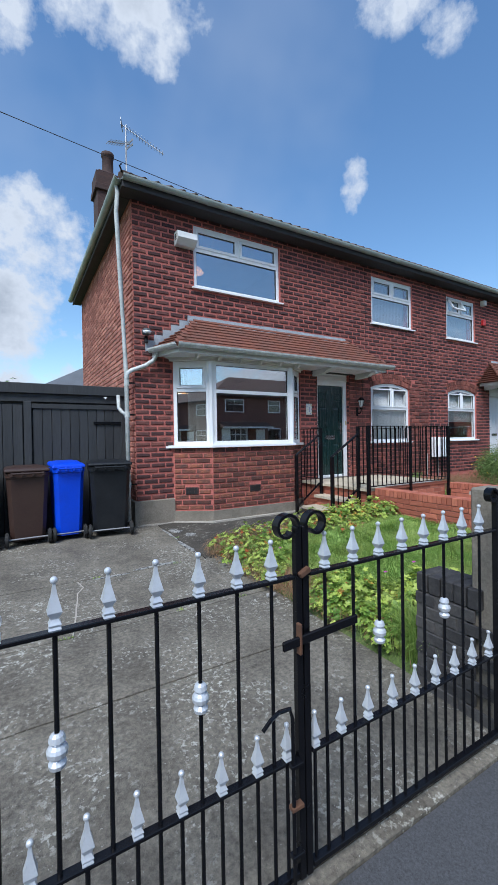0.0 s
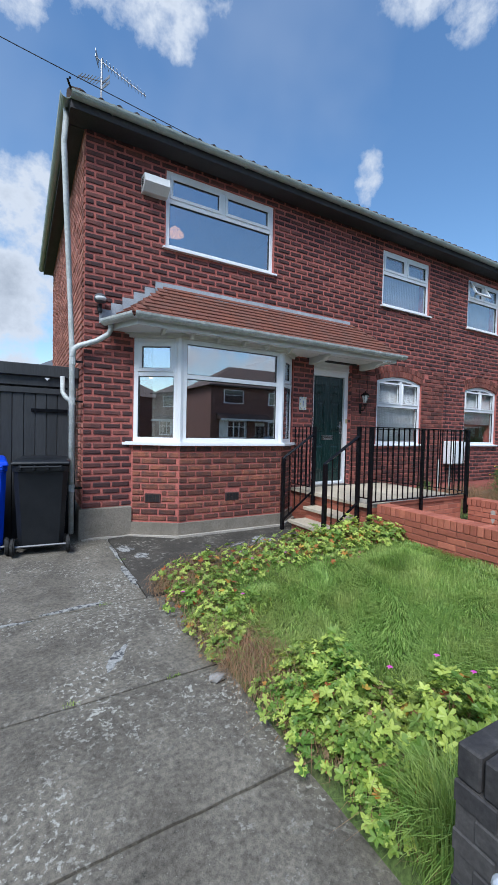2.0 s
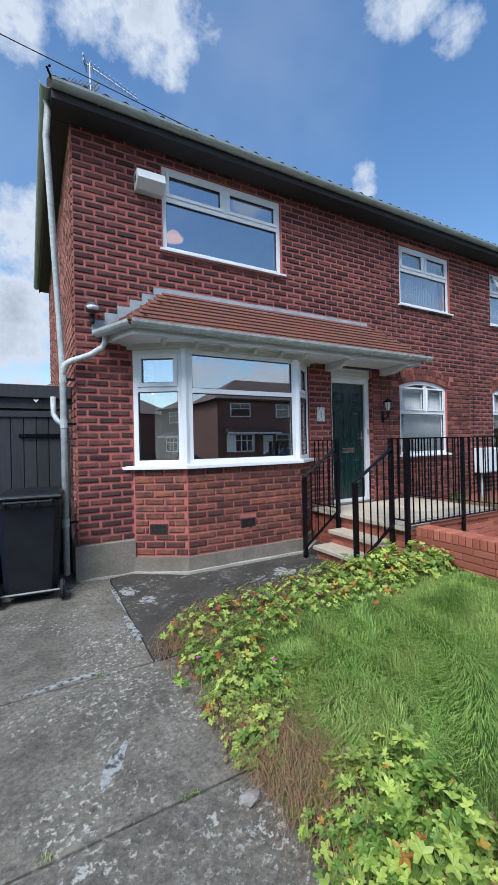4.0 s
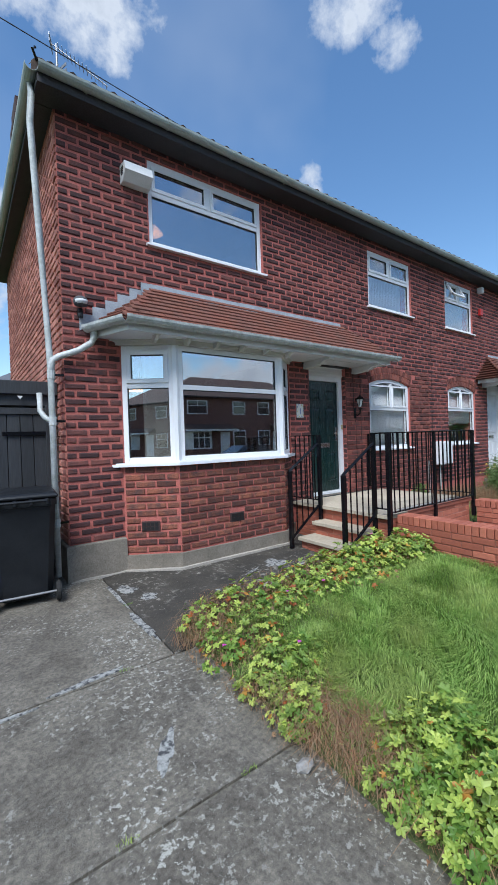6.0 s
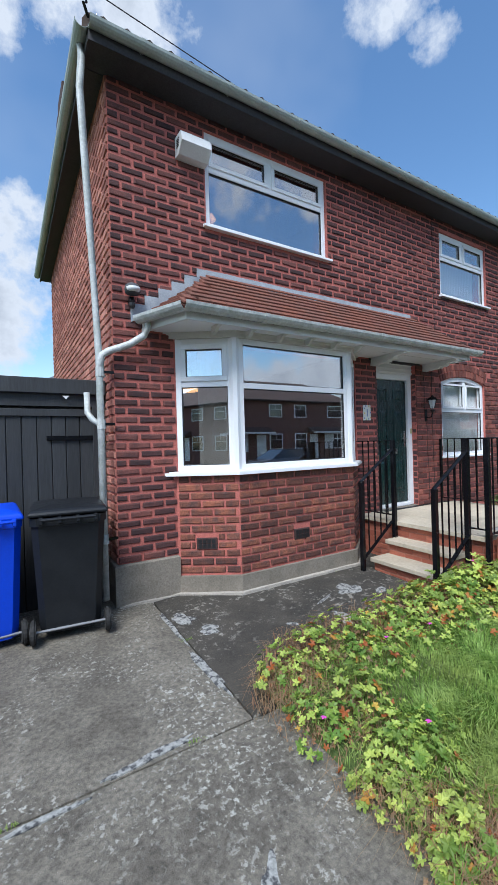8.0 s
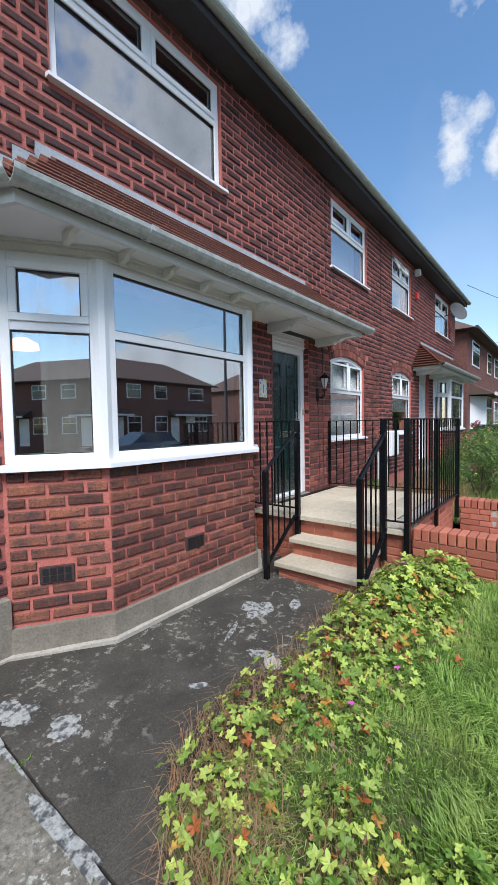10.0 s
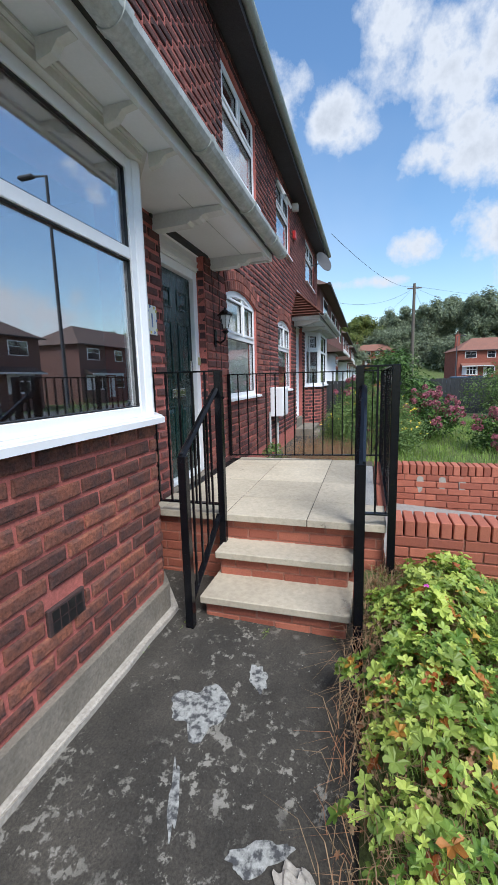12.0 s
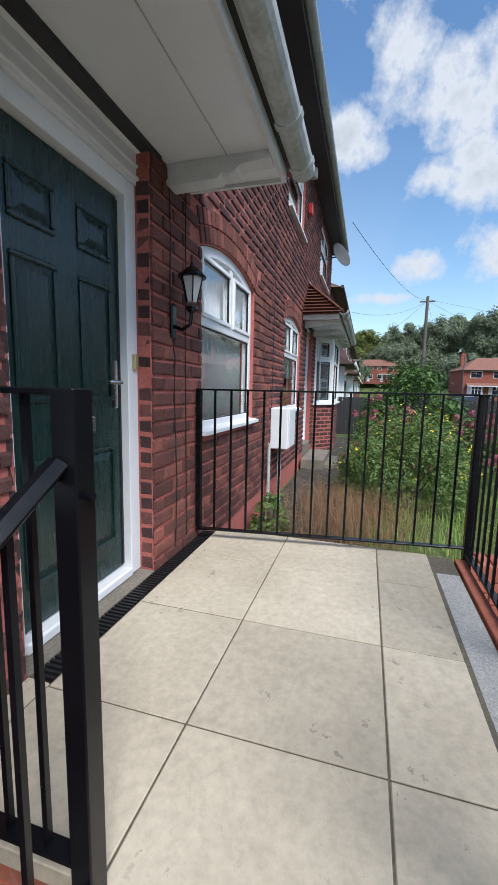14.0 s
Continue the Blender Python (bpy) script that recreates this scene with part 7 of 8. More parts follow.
grass = []
for k in range(64000):
    x, y = rnd.uniform(2.05, 4.98), rnd.uniform(1.0, 4.45)
    edge = min(x - 2.05, 4.5 - y)
    if edge < 0.35 and rnd.random() > edge / 0.35 * 0.6 + 0.12:
        continue
    n1 = noise.noise(Vector((x * 1.7, y * 1.7, 0.5)))
    n2 = noise.noise(Vector((x * 1.4, y * 1.4, 9.5)))
    a = 2.6 * math.pi * n1 + rnd.uniform(-0.85, 0.85)
    lean = min(1.25, max(0.3, 0.78 + 0.8 * n2 + rnd.uniform(-0.25, 0.25)))
    ln_ = 0.075 + 0.10 * max(0, noise.noise(Vector((x * 2.5, y * 2.5, 3)))) + rnd.uniform(0, 0.06)
    ln_ *= 0.7 if y > 3.6 or x > 4.6 else 1.12
    grass.append(((x, y, lawn_z(x, y) - 0.015), (math.cos(a) * lean, math.sin(a) * lean, 0), ln_, rnd.uniform(0.0018, 0.0034)))
for k in range(1500):
    a, q = rnd.uniform(0, 6.28), rnd.random() ** 0.6
    x, y = 2.28 + 0.2 * q * math.cos(a), 1.45 + 0.2 * q * math.sin(a)
    grass.append(((x, y, lawn_z(x, y) - 0.02), (math.cos(a) * 0.5 * q + rnd.uniform(-0.3, 0.3), math.sin(a) * 0.5 * q + rnd.uniform(-0.3, 0.3), 0), rnd.uniform(0.18, 0.42), 0.0022))
tagged(blades("grass", M_GRASS, grass), "long combed green lawn grass in tufts", "grass")

lump = B()
bmesh.ops.create_icosphere(lump, subdivisions=3, radius=0.05, matrix=Matrix.Translation((3.2, 4.72, drive_z(4.72) + 0.015)) @ Matrix.Diagonal((1, 1.3, 0.35, 1)))
for v in lump.verts:
    v.co += Vector((0.03, 0.03, 0.02)) * noise.noise(v.co * 45)
tagged(part("rubble_lump", lump, M_MORTAR_PALE), "crumbling whitish lump of broken mortar on the path", "rubble")
st_ = B()
bmesh.ops.create_icosphere(st_, subdivisions=1, radius=0.05, matrix=Matrix.Translation((1.93, 2.84, drive_z(2.84) + 0.02)) @ Matrix.Diagonal((1.2, 0.8, 0.5, 1)))
tagged(part("loose_stone", st_, M_KERB), "loose pale stone at the edge of the border", "stone")
crack = B()
pts = [(0.42, 4.12), (0.45, 3.95), (0.38, 3.82), (0.36, 3.66), (0.33, 3.5), (0.31, 3.35), (0.25, 3.02)]
for (ax, ay), (bx_, by) in zip(pts, pts[1:]):
    bar(crack, (ax, ay, drive_z(ay) - 0.001), (bx_, by, drive_z(by) - 0.001), 0.012, 0.01)
part("crack_filling", crack, M_MORTAR_PALE, drive, "pale filled crack in the concrete")
weeds = []
for (wx, wy) in ((1.12, 3.02), (1.5, 4.18), (0.6, 4.16), (1.86, 5.2), (4.0, 5.72), (4.3, 5.6), (4.45, 4.7), (1.7, 3.0), (0.2, 3.0), (4.35, 5.1)):
    for k in range(22):
        a = rnd.uniform(0, 6.28)
        weeds.append(((wx + rnd.uniform(-0.05, 0.05), wy + rnd.uniform(-0.012, 0.012), drive_z(wy) - 0.01), (math.cos(a) * 0.7, math.sin(a) * 0.7, 0), rnd.uniform(0.012, 0.04), 0.002))
tagged(blades("joint_weeds", M_GRASS, weeds), "tiny green weeds growing in the concrete joints", "weeds")


# ---- the neighbouring front garden ----
def shrub(name, x, y, z, rx, ry, h, mat, n, size, label, seed, category="shrub", flowers=None, lobes=0):
    """A bush: stems, and leaves in uneven clumps over a broken dome."""
    q = random.Random(seed)
    sh = thing(name, x, y, z, label, category)
    stems_ = B()
    for k in range(9):
        a = q.uniform(0, 6.28)
        rod(stems_, (x + 0.08 * math.cos(a), y + 0.08 * math.sin(a), z - 0.03), (x + rx * 0.45 * math.cos(a), y + ry * 0.45 * math.sin(a), z + h * q.uniform(0.35, 0.6)), 0.014, 5, 0.005)
    part("branchwork", stems_, M_BARK, sh)
    leaves, blooms = [], []
    cl = []
    for k in range(64):
        a, e = q.uniform(0, 6.28), q.random()
        cl.append(Vector((x + rx * math.cos(a) * math.sqrt(1 - e * e) * q.uniform(0.65, 1.0), y + ry * math.sin(a) * math.sqrt(1 - e * e) * q.uniform(0.65, 1.0), z + h * (0.1 + 0.85 * e) * q.uniform(0.85, 1.02))))
    for k in range(n):
        c_ = q.choice(cl)
        d = Vector((q.gauss(0, 1), q.gauss(0, 1), q.gauss(0, 1))).normalized()
        rr = min(rx, ry) * 0.34 * q.random() ** 0.4
        leaves.append((c_ + d * rr, d + Vector((0, 0, 0.7)), size * q.uniform(0.6, 1.2), lobes))
    leaf_mass("foliage", mat, leaves, sh)
    if flowers:
        fmat, fn, fs, per = flowers
        for k in range(fn):
            c_ = q.choice(cl)
            d = Vector((q.gauss(0, 1), q.gauss(0, 1) - 0.4, abs(q.gauss(0, 1)))).normalized()
            p = c_ + d * min(rx, ry) * 0.33
            for t in range(per):
                dd = Vector((q.gauss(0, 1), q.gauss(0, 1), q.gauss(0, 1))).normalized()
                blooms.append((p + dd * fs * 0.45, dd if per > 3 else Vector((dd.x, dd.y, 1.5)), fs * (0.5 if per > 3 else 1.0), 0))
        leaf_mass("blossom", fmat, blooms, sh, "clusters of flowers")
    return sh


GZ = 0.33
ng = B()
vs = {}
for i in range(50):
    for j in range(30):
        x, y = 7.2 + i * 0.22, 0.8 + j * 0.185
        vs[i, j] = ng.verts.new((x, y, GZ + 0.03 * noise.noise(Vector((x, y, 2))) - (0.02 if y < 4.8 else 0.0)))
for i in range(49):
    for j in range(29):
        ng.faces.new((vs[i, j], vs[i + 1, j], vs[i + 1, j + 1], vs[i, j + 1]))
structure("neighbour_lawn", ng, M_TURF, "overgrown green lawn of the neighbouring garden", "lawn", smooth=True)
structure("neighbour_path", box(B(), 7.05, 16.5, 5.25, 6.1, 0.1, GZ + 0.05), M_TARMAC, "worn grey concrete path along the neighbouring house", "path")
nst = B()
box(nst, 11.3, 12.6, 5.72, 6.12, 0.2, 0.55, 0.01)
box(nst, 11.45, 12.45, 5.48, 5.719, 0.2, 0.46, 0.01)
structure("neighbour_step", nst, M_RENDER, "grey concrete doorstep of the neighbouring house", "step")
ngr = []
for k in range(16000):
    x, y = rnd.uniform(7.2, 15.5), rnd.uniform(1.0, 5.3)
    a = 2.5 * math.pi * noise.noise(Vector((x * 1.3, y * 1.3, 0.5))) + rnd.uniform(-0.8, 0.8)
    ngr.append(((x, y, GZ - 0.03), (math.cos(a) * 0.5, math.sin(a) * 0.5, 0), rnd.uniform(0.08, 0.24), 0.0035))
tagged(blades("grass", M_GRASS, ngr), "long unmown grass in the neighbouring garden", "grass")
ndry = []
for k in range(2600):
    x, y = rnd.gauss(8.5, 0.65), rnd.gauss(5.2, 0.32)
    if not 7.25 < x < 10.8 or y > 5.95:
        continue
    a = rnd.uniform(0, 6.28)
    ndry.append(((x, y, GZ - 0.02), (math.cos(a) * rnd.uniform(0.2, 1.1), math.sin(a) * rnd.uniform(0.2, 1.1), 0), rnd.uniform(0.12, 0.6), rnd.uniform(0.0015, 0.003)))
seeds = []
for p_, d_, l_, w_ in ndry[::2]:
    for k in range(5):
        f_ = rnd.uniform(0.55, 1.0)
        seeds.append(((p_[0] + d_[0] * l_ * f_ * 0.55 + rnd.uniform(-0.03, 0.03), p_[1] + d_[1] * l_ * f_ * 0.55 + rnd.uniform(-0.03, 0.03), p_[2] + l_ * f_ * 0.8), (rnd.uniform(-1, 1), rnd.uniform(-1, 1), 0.6), rnd.uniform(0.008, 0.022), 0))
tagged(leaf_mass("seed_heads", M_STRAW, seeds), "pale dry seed heads on the weeds", "weeds")
tagged(blades("dry_weeds", M_STRAW, ndry), "tall straw-coloured dry weeds by the path", "weeds")
shrub("potentilla_shrub", 9.8, 4.5, GZ, 0.95, 0.85, 1.15, M_SHRUB_YELLOW, 20000, 0.046, "rounded shrub dotted with small yellow flowers", 3, flowers=(M_YELLOW, 130, 0.045, 3))
shrub("hydrangea", 11.7, 4.75, GZ, 0.75, 0.65, 1.3, M_SHRUB, 2200, 0.09, "hydrangea bush with faded pink flower heads", 4, flowers=(M_PINK, 75, 0.13, 40))
shrub("hydrangea", 11.6, 3.3, GZ, 0.85, 0.75, 1.0, M_SHRUB, 2600, 0.09, "wide hydrangea bush crowded with pink flower heads", 5, flowers=(M_PINK, 95, 0.13, 40))
shrub("hydrangea", 10.3, 2.15, GZ, 0.6, 0.6, 0.85, M_SHRUB, 1900, 0.085, "low hydrangea with deep pink flower heads in long grass", 7, flowers=(M_PINK, 50, 0.12, 36))
shrub("evergreen_shrub", 16.2, 3.75, GZ, 1.6, 1.3, 2.2, M_SHRUB, 8500, 0.13, "large dense dark green evergreen shrub", 6)
shrub("ivy_clump", 8.1, 5.9, GZ, 0.3, 0.2, 0.4, M_SHRUB_YELLOW, 500, 0.05, "small green weed clump at the wall foot", 8, "plant", lobes=5)
shrub("garden_shrub", 9.0, 1.6, GZ, 0.8, 0.8, 0.9, M_SHRUB_YELLOW, 2500, 0.07, "loose green garden shrub beyond the ramp", 9)
shrub("garden_shrub", 17.5, 0.2, GZ, 1.3, 1.2, 1.7, M_SHRUB_YELLOW, 4500, 0.1, "light green shrub at the garden edge", 10)

gf = thing("garden_fence", 19.2, 3.5, 0.2, "dark brown boarded garden fence", "fence")
fb = mesh_of("fence_board", box(B(), -0.012, 0.012, -0.07, 0.07, 0, 1.35, 0.004), M_TIMBER_DARK)
for k in range(46):
    ob = new("fence_board", fb)
    ob.parent, ob.location = gf, (0, 2.6 - 0.146 * k, 0)
pier = thing("brick_pier", 19.2, -3.2 + 0.0, 0.0, "red brick garden pier with stone cap", "pier")
part("shaft", box(B(), 18.9, 19.35, -1.0, -0.55, 0, 1.45, 0.01), M_HOUSE_BRICK, pier)
part("cap", box(B(), 18.85, 19.4, -1.05, -0.5, 1.45, 1.55, 0.02), M_RENDER, pier)

# bay of the neighbouring house
bay_window(-1, "window_8", "white leaded bay window of the neighbouring house", False)
nb = B()
o_, i_ = offset_bay(0.0), offset_bay(-0.2)
prism(nb, [(2 * MX - p.x, p.y) for p in o_] + [(2 * MX - p.x, p.y) for p in reversed(i_)], 2, 0.1, 1.452)
nb_wall = structure("wall_bay_neighbour", nb, M_MORTAR, "red brick bay wall of the neighbouring house", "wall")
bpn = [Vector((2 * MX - p.x, p.y)) for p in offset_bay(0.0)][::-1]
for i, (a, b) in enumerate(zip(bpn, bpn[1:])):
    d = (b - a).normalized()
    n = Vector((d.y, -d.x))
    n = n if n.y < 0 else -n
    lay_bricks(nb_wall, (a.x, a.y), (d.x, d.y), (n.x, n.y), 0.0, (b - a).length, 0.415, 1.452, [], (M_BRICK, M_BRICK_J), None, 25 + i, flip=i, proud=0.006)
for a, b in ((13.1, 13.45), (13.5, 15.1), (15.2, 15.6)):
    curtain(a, b, 6.05, 1.55, 2.85, "white net curtain in the neighbouring bay", M_CURTAIN, waves=10)

sd = thing("satellite_dish", 14.5, 5.86, 4.95, "grey satellite dish on the far house corner", "dish")
part("reflector", lathe(B(), [(0.02, 0.0), (0.17, 0.026), (0.285, 0.075), (0.295, 0.075), (0.17, 0.016), (0.02, -0.01)], (0, 0, 0), 20), M_DISH, None, smooth=True).parent = sd
sd.children[-1].matrix_basis = pose(0, 0, 0, 70, 0, -35)
part("arm", bar(B(), (14.5, 5.88, 4.95), (14.3, 6.155, 4.85), 0.03, 0.03), M_DISH, sd)


# ---- other houses ----
def semi(label, brick, roof_mat, wide=14.5, deep=6.0, h=5.1, stacks=True):
    """A pair of plain two-storey houses with bays, centred on its own origin, front towards -y."""
    hs = thing("house", 0, 0, 0, label, "house", "houses along the street")
    part("wall", box(B(), -wide / 2, wide / 2, 0, deep, -0.5, h), brick, hs)
    r_ = B()
    e = 0.35
    rn = deep / 2 + e
    c_ = [r_.verts.new(p) for p in ((-wide / 2 - e, -e, h), (wide / 2 + e, -e, h), (wide / 2 + e, deep + e, h), (-wide / 2 - e, deep + e, h),
                                   (-wide / 2 - e + rn, deep / 2, h + rn * 0.62), (wide / 2 + e - rn, deep / 2, h + rn * 0.62))]
    for f in ((0, 1, 5, 4), (1, 2, 5), (2, 3, 4, 5), (3, 0, 4), (3, 2, 1, 0)):
        r_.faces.new([c_[k] for k in f])
    rf_ = part("roof", r_, roof_mat, hs)
    for x in (-wide / 2 + 1.2, wide / 2 - 1.2) if stacks else ():
        part("chimney", box(B(), x - 0.35, x + 0.35, deep * 0.6, deep * 0.6 + 0.5, h + 0.6, h + 3.0), brick, rf_)
        part("chimney_pot", rod(B(), (x, deep * 0.6 + 0.25, h + 3.0), (x, deep * 0.6 + 0.25, h + 3.5), 0.13, 8), M_TERRACOTTA, rf_)
    part("gutter", bar(B(), (-wide / 2 - e, -e - 0.05, h), (wide / 2 + e, -e - 0.05, h), 0.1, 0.1), M_SOFFIT, hs)

    def window(x, z, w, hh, y=0.0):
        wn_ = part("window", box(B(), x - w / 2, x + w / 2, y - 0.03, y + 0.02, z, z + hh, 0.01), M_UPVC, hs)
        for (a, b, q0, q1) in ((-0.5, 0.5, 0.0, 0.6), (-0.5, 0.0, 0.64, 1.0), (0.0, 0.5, 0.64, 1.0)):
            part("pane", box(B(), x + a * (w - 0.14) + 0.02, x + b * (w - 0.14) - 0.02, y - 0.036, y - 0.028, z + 0.07 + q0 * (hh - 0.14), z + 0.07 + q1 * (hh - 0.14)), M_CAR_GLASS, wn_)
    for s in (-1, 1):
        window(s * (wide / 2 - 2.0), 3.75, 1.8, 1.1)
        window(s * 1.3, 3.75, 1.3, 1.1)
        window(s * 1.3, 1.1, 1.3, 1.3)
        by = B()
        prism(by, [(s * (wide / 2 - 0.7), 0), (s * (wide / 2 - 1.2), -0.6), (s * (wide / 2 - 2.8), -0.6), (s * (wide / 2 - 3.3), 0)], 2, -0.5, 1.0)
        part("bay_wall", by, brick, hs)
        bg = B()
        prism(bg, [(s * (wide / 2 - 0.75), 0), (s * (wide / 2 - 1.22), -0.55), (s * (wide / 2 - 2.78), -0.55), (s * (wide / 2 - 3.25), 0)], 2, 1.0, 2.4)
        part("bay_window", bg, M_UPVC, hs)
        for k in range(3):
            x = s * (wide / 2 - 1.49 - 0.5 * k)
            part("pane", box(B(), x - 0.2, x + 0.2, -0.562, -0.55, 1.1, 1.85), M_CAR_GLASS, hs)
            part("pane", box(B(), x - 0.2, x + 0.2, -0.562, -0.55, 1.92, 2.3), M_CAR_GLASS, hs)
        cn = B()
        prism(cn, [(-0.95, 2.45), (0.0, 2.95), (0.0, 2.45)], 0, min(s * (wide / 2 - 0.5), s * (wide / 2 - 5.2)), max(s * (wide / 2 - 0.5), s * (wide / 2 - 5.2)))
        part("canopy", cn, roof_mat, hs)
        part("canopy_fascia", box(B(), min(s * (wide / 2 - 0.45), s * (wide / 2 - 5.25)), max(s * (wide / 2 - 0.45), s * (wide / 2 - 5.25)), -1.0, -0.94, 2.38, 2.52), M_WHITE, hs)
        part("door", box(B(), s * (wide / 2 - 4.5) - 0.45, s * (wide / 2 - 4.5) + 0.45, -0.03, 0.02, 0.2, 2.3, 0.01), M_UPVC, hs)
    return hs


row_house = semi("pair of red brick houses further along the street", M_HOUSE_BRICK_DARK, M_ROOF)
row_house.matrix_basis = pose(27.0, 6.5, 0.35)
for i, x in enumerate((47.5, 66.5)):
    copy_thing(row_house, pose(x, 6.8, 0.5))
opp = semi("pair of brown brick houses across the road", M_HOUSE_BRICK_BROWN, M_ROOF, stacks=False)
opp.matrix_basis = pose(2.0, -17.5, 0.1, 0, 0, 180)
for x in (-17.0, 21.0, 40.0, -36.0):
    copy_thing(opp, pose(x, -17.5, 0.1, 0, 0, 180))
end = semi("orange brick houses closing the end of the road", M_HOUSE_BRICK, M_ROOF_RED, 13, 6.5, 5.0)
end.matrix_basis = pose(78, -16.2, 0.48, 0, 0, -82)
copy_thing(end, pose(104, 3.5, 3.9, 0, 0, -95) @ Matrix.Scale(0.75, 4))
copy_thing(end, pose(66, -24.0, 0.6, 0, 0, -80))
back = semi("grey slate-roofed houses behind the side gates", M_HOUSE_BRICK_DARK, M_SLATE, 12, 7, 4.6, False)
back.matrix_basis = pose(7.2, 30.0, 0.5)
copy_thing(back, pose(-14.0, 32.0, 0.5))


# ---- trees ----
def tree(name, h, r, mat, n, size, label, seed, trunk=0.22):
    q = random.Random(seed)
    t = thing(name, 0, 0, 0, label, "tree")
    tb = B()
    rod(tb, (0, 0, -0.3), (0.1, 0.05, h * 0.55), trunk, 9, trunk * 0.55)
    for k in range(8):
        a = q.uniform(0, 6.28)
        z0_ = h * q.uniform(0.25, 0.5)
        mid = Vector((0.35 * r * math.cos(a), 0.35 * r * math.sin(a), z0_ + 0.14 * h))
        rod(tb, (0.05, 0.02, z0_), mid, trunk * 0.4, 6, trunk * 0.25)
        rod(tb, mid, (0.75 * r * math.cos(a + 0.2), 0.75 * r * math.sin(a + 0.2), z0_ + 0.34 * h), trunk * 0.25, 5, trunk * 0.06)
    part("trunk", tb, M_BARK, t)
    lv_ = []
    cl = []
    for k in range(90):
        a, e, rr = q.uniform(0, 6.28), q.uniform(-0.85, 1), q.uniform(0.3, 1.0)
        s = math.sqrt(max(0, 1 - e * e)) * rr
        cl.append((Vector((r * s * math.cos(a), r * s * math.sin(a), h * 0.62 + h * 0.36 * e * rr)), r * q.uniform(0.16, 0.34)))
    for k in range(n):
        c_, cr = q.choice(cl)
        d = Vector((q.gauss(0, 1), q.gauss(0, 1), q.gauss(0, 1) * 0.8)).normalized()
        lv_.append((c_ + d * cr * q.random() ** 0.35, d + Vector((0, 0, 0.5)), size * q.uniform(0.6, 1.3), 0))
    leaf_mass("crown", mat, lv_, t, kind="")
    return t


t1 = tree("broadleaf_tree", 13.5, 5.5, M_TREE_HAZE, 15000, 0.62, "tall dark green broadleaf tree on the hillside", 51)
t1.matrix_basis = pose(118, -12, 7)
t2 = tree("broadleaf_tree", 13, 5.0, M_TREE_LIGHT, 13000, 0.6, "yellowing broadleaf tree on the hillside", 52)
t2.matrix_basis = pose(122, 6, 5.5)
for i, (x, y, z, s) in enumerate([(112, -22, 6, 1.1), (118, -32, 6, 1.05), (125, -20, 8, 1.1), (114, -42, 5, 1.1), (126, -4, 7, 1.0), (120, -52, 5, 1.1), (128, -62, 5, 1.1), (108, -2, 3.0, 0.8), (132, -40, 8, 1.2),
                                  (124, -75, 4, 1.1), (100, -70, 2, 1.0), (105, -88, 2, 1.0), (104, -14, 0, 0.8), (103, -20, 0, 0.75), (106, -30, 0, 0.85), (104, -38, 0, 0.8), (103, -48, 0, 0.85), (102, 9, 0, 0.7), (118, 0, 4, 0.8), (101, -58, 0, 0.8)]):
    copy_thing(t1, pose(x, y, z, 0, 0, 67 * i) @ Matrix.Scale(s, 4))
for i, (x, y, z, s) in enumerate([(130, 14, 5.5, 1.0), (112, 10, 3.5, 0.75), (116, -28, 5, 0.9), (110, -58, 3, 1.0)]):
    copy_thing(t2, pose(x, y, z, 0, 0, 80 * i + 20) @ Matrix.Scale(s, 4))
hill = B()
bmesh.ops.create_grid(hill, x_segments=30, y_segments=30, size=1)
for v in hill.verts:
    x, y = 95 + (v.co.x + 1) * 100, v.co.y * 150
    v.co = Vector((x, y, -0.5 + 13 * min(1, max(0, (x - 95) / 45)) + 1.5 * noise.noise(Vector((x * 0.03, y * 0.03, 0)))))
structure("hillside", hill, M_TURF, "wooded green hillside beyond the houses", "ground", smooth=True)
thicket = shrub("woodland_thicket", 0, 0, 0, 6.5, 6.0, 7.5, M_TREE_HAZE, 5200, 0.8, "dense green woodland edge below the trees", 14, "thicket")
thicket.matrix_basis = pose(110, -12, 1.0)
for i, (x, y, z) in enumerate([(110, -22, 1), (111, -32, 1), (109, -42, 0.5), (110, -52, 0.5), (112, -64, 0.5), (112, -4, 1.5), (116, 6, 2), (118, 15, 2), (108, -76, 0), (117, -17, 4), (118, -37, 4), (115, -8, 5), (115, -27, 5.5), (115, -46, 5), (115, -57, 5), (120, 3, 5), (121, 11, 5), (122, -12, 7.5), (122, -22, 7.5), (122, -32, 7.5), (122, -44, 7.5)]):
    copy_thing(thicket, pose(x, y, z, 0, 0, 50 * i))
t3 = tree("garden_tree", 6.2, 2.1, M_TREE_HAZE, 2600, 0.16, "small leafy garden tree behind the side gates", 53, 0.1)
t3.matrix_basis = pose(-2.7, 14.0, 0.3)
t4 = tree("street_tree", 9, 3.4, M_TREE_HAZE, 3500, 0.35, "leafy tree behind the houses across the road", 54)
t4.matrix_basis = pose(10, -30, 0)
copy_thing(t4, pose(-9, -31, 0, 0, 0, 90))
copy_thing(t4, pose(-14, 29, 0, 0, 0, 40))
shrub("hedge_shrub", -0.2, 13.5, 0.2, 1.5, 0.9, 3.3, M_SHRUB, 2500, 0.14, "dark hedge shrub behind the side gates", 12)

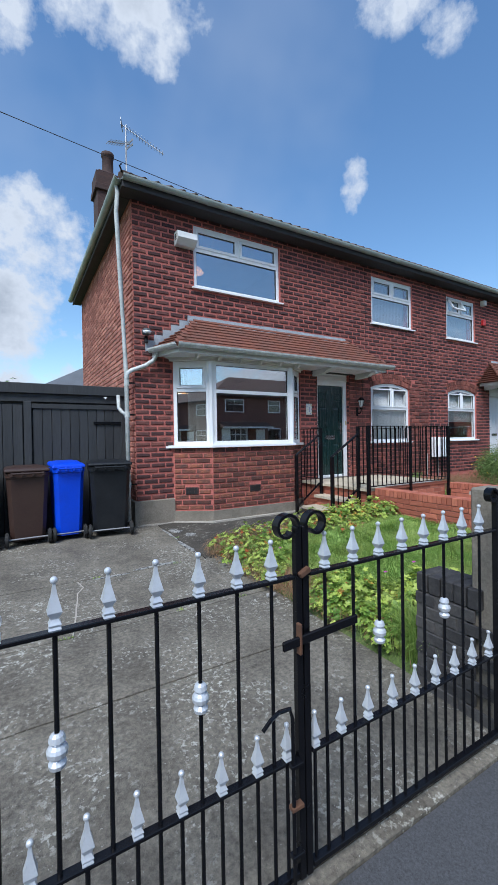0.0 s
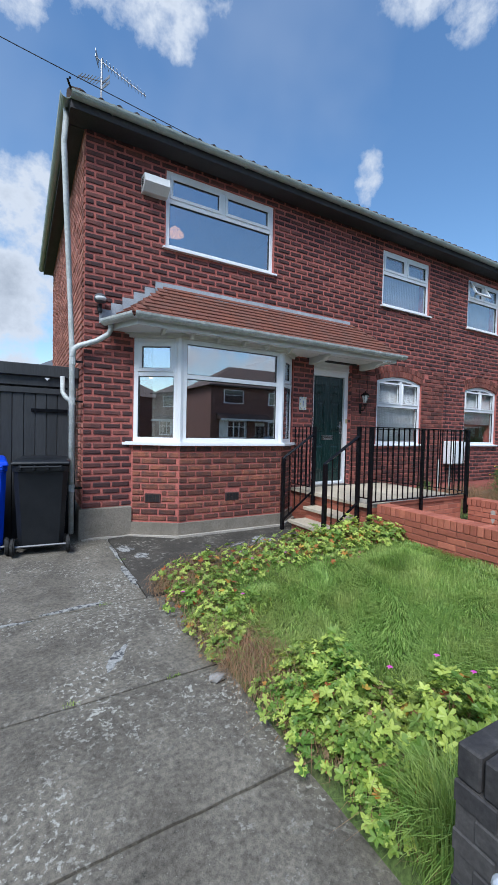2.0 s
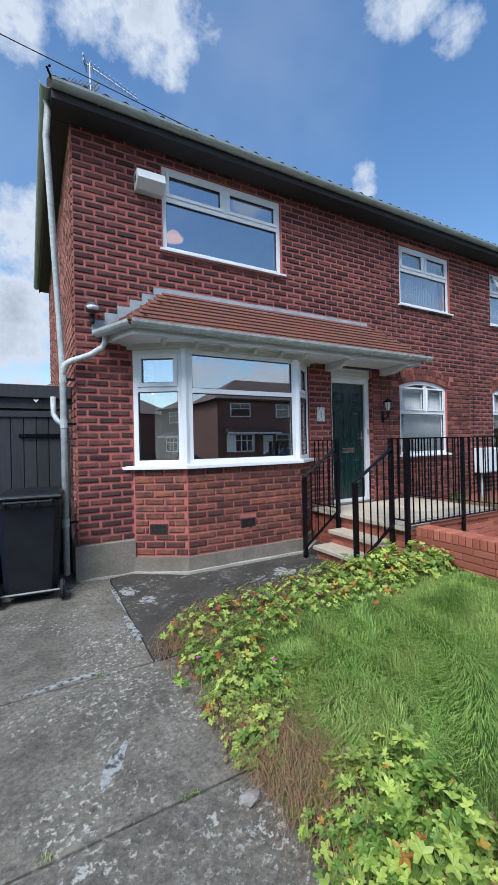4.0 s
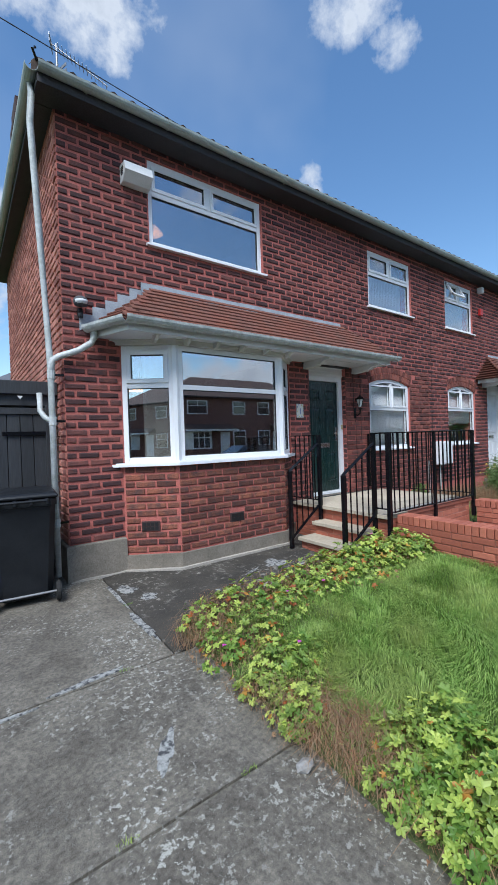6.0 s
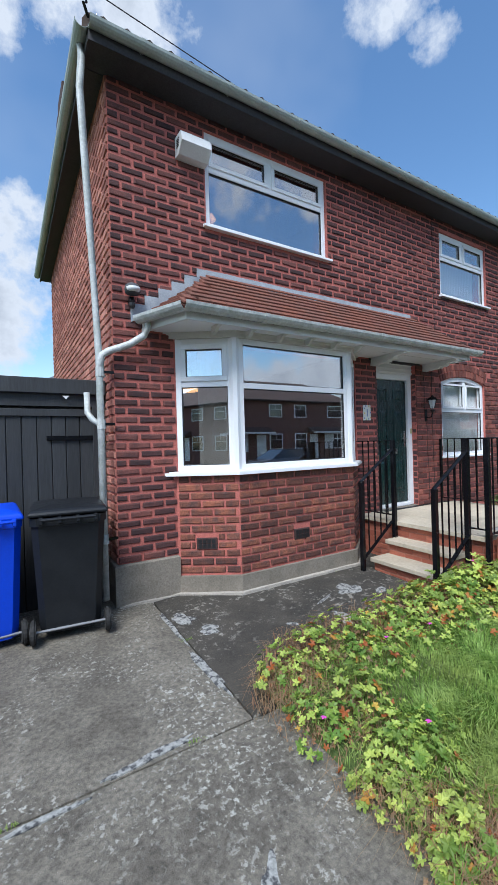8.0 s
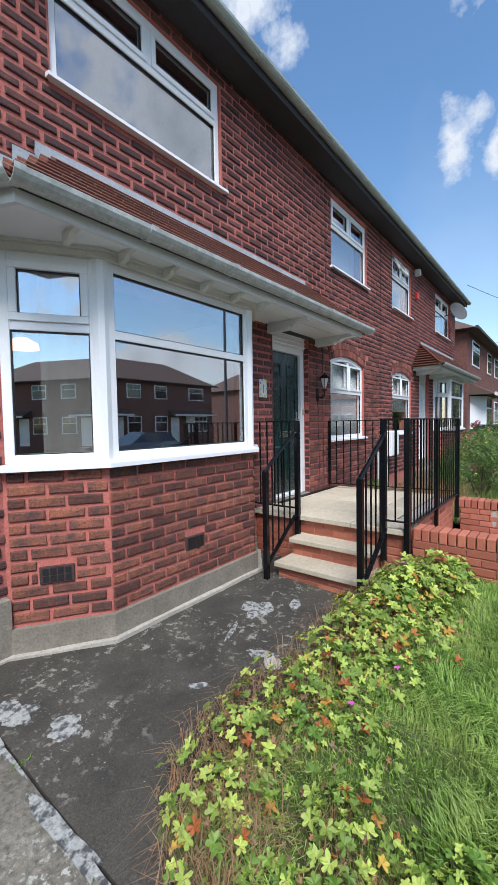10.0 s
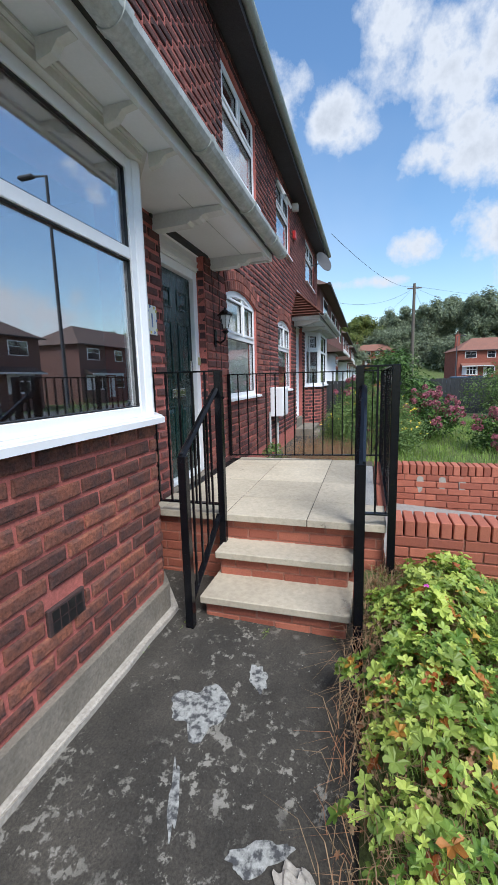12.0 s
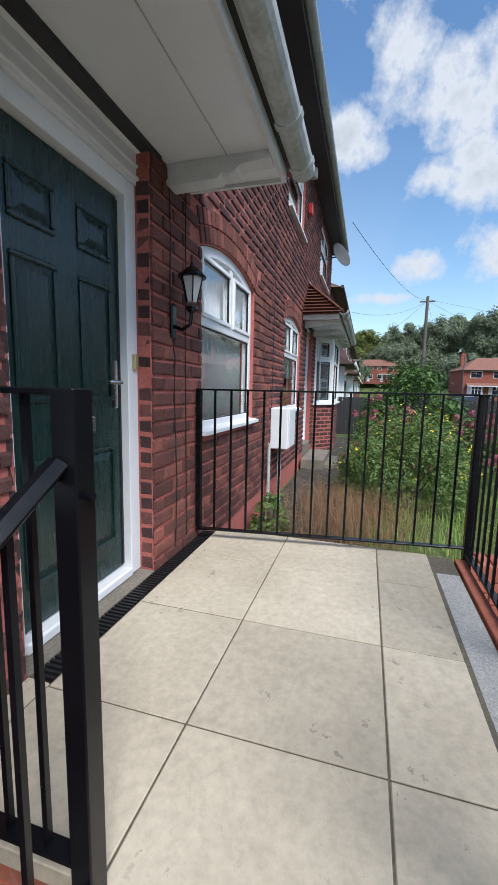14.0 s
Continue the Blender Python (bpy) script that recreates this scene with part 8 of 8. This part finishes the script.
# ---- poles, street lamp, cars ----
def pole_with_wires(x, y, h, label):
    p = thing("telegraph_pole", x, y, 0, label, "telegraph pole")
    part("shaft", rod(B(), (x, y, -0.3), (x, y, h), 0.14, 10, 0.1), M_POLE, p)
    part("cross_arm", bar(B(), (x - 0.05, y - 0.5, h - 0.35), (x - 0.05, y + 0.5, h - 0.35), 0.08, 0.09), M_POLE, p)
    return p


pole_with_wires(36, 1.3, 8.5, "grey wooden telegraph pole beside the road")
for a, b in (((36, 1.3, 8.3), (60, -32, 7.5)), ((36, 1.3, 8.2), (70, -20, 7.0)), ((36, 1.3, 8.3), (14.5, 5.6, 5.7)), ((36, 1.3, 8.2), (26, 6.2, 5.8)), ((36, 1.3, 8.25), (45, 6.3, 5.8)), ((36, 1.3, 8.1), (80, -8, 6.5))):
    overhead(a, b, 0.5, "thin telephone wire from the street pole", 0.007)


def street_lamp(x, y, h, way, label):
    p = thing("street_lamp", x, y, 0, label, "street lamp")
    part("column", rod(B(), (x, y, -0.2), (x, y, h), 0.07, 8, 0.045), M_DISH, p)
    part("arm", rod(B(), (x, y, h - 0.02), (x, y + way * 0.5, h + 0.05), 0.03, 6), M_DISH, p)
    part("head", box(B(), x - 0.1, x + 0.1, y + way * 0.75 - 0.28, y + way * 0.75 + 0.28, h, h + 0.12, 0.04), M_DISH, p)
    return p


street_lamp(62, -6.7, 6.6, -1, "grey street lamp column at the far end")
street_lamp(13.3, -2.4, 8.0, -1, "tall grey street lamp on the near pavement")


def car(x, y, z, turn, mat, label):
    """A parked hatchback, nose along +x."""
    c = thing("parked_car", 0, 0, 0, label, "car", "parked cars")
    b = B()
    prof = [(-2.05, 0.32), (-2.1, 0.75), (-1.95, 0.98), (-0.9, 1.02), (0.75, 0.98), (1.6, 0.86), (2.02, 0.66), (2.08, 0.34)]
    prism(b, prof, 1, -0.86, 0.86)
    bmesh.ops.bevel(b, geom=list(b.edges), offset=0.06, segments=2, affect="EDGES")
    body = part("body", b, mat, c, smooth=True)
    g = B()
    lo, hi = [(-1.9, 0.97), (0.95, 0.95)], [(-1.45, 1.46), (0.1, 1.44)]
    v = [g.verts.new(p) for p in ((-1.9, -0.8, 0.97), (0.95, -0.8, 0.95), (0.95, 0.8, 0.95), (-1.9, 0.8, 0.97), (-1.45, -0.62, 1.44), (0.1, -0.62, 1.43), (0.1, 0.62, 1.43), (-1.45, 0.62, 1.44))]
    for f in ((0, 1, 5, 4), (1, 2, 6, 5), (2, 3, 7, 6), (3, 0, 4, 7), (4, 5, 6, 7)):
        g.faces.new([v[k] for k in f])
    part("windows", g, M_CAR_GLASS, c)
    part("roof_panel", box(B(), -1.42, 0.06, -0.61, 0.61, 1.43, 1.48, 0.02), mat, c)
    for xx, sy in ((-1.3, -1), (-1.3, 1), (1.3, -1), (1.3, 1)):
        w = part("wheel", rod(B(), (xx, sy * 0.66, 0.31), (xx, sy * 0.88, 0.31), 0.31, 18), M_RUBBER, c)
        part("rim", rod(B(), (xx, sy * 0.87, 0.31), (xx, sy * 0.89, 0.31), 0.2, 12), M_ALUMINIUM, w)
    for sy in (-0.6, 0.6):
        part("headlight", box(B(), 1.9, 2.06, sy - 0.18, sy + 0.18, 0.62, 0.74, 0.02), M_FROST, c)
    c.matrix_basis = pose(x, y, z, 0, 0, turn)
    return c


car(6.4, -4.2, -0.07, 0, M_CAR_SILVER, "silver hatchback parked at the kerb")
car(13.5, -8.6, -0.07, 180, M_CAR_RED, "dark hatchback parked across the road")
car(-3.0, -8.6, -0.07, 180, M_CAR_SILVER, "silver hatchback parked across the road")
car(58, -6.0, -0.07, 20, M_CAR_SILVER, "silver hatchback parked at the end of the road")
car(61, -8.5, -0.07, 15, M_CAR_RED, "dark hatchback parked at the end of the road")
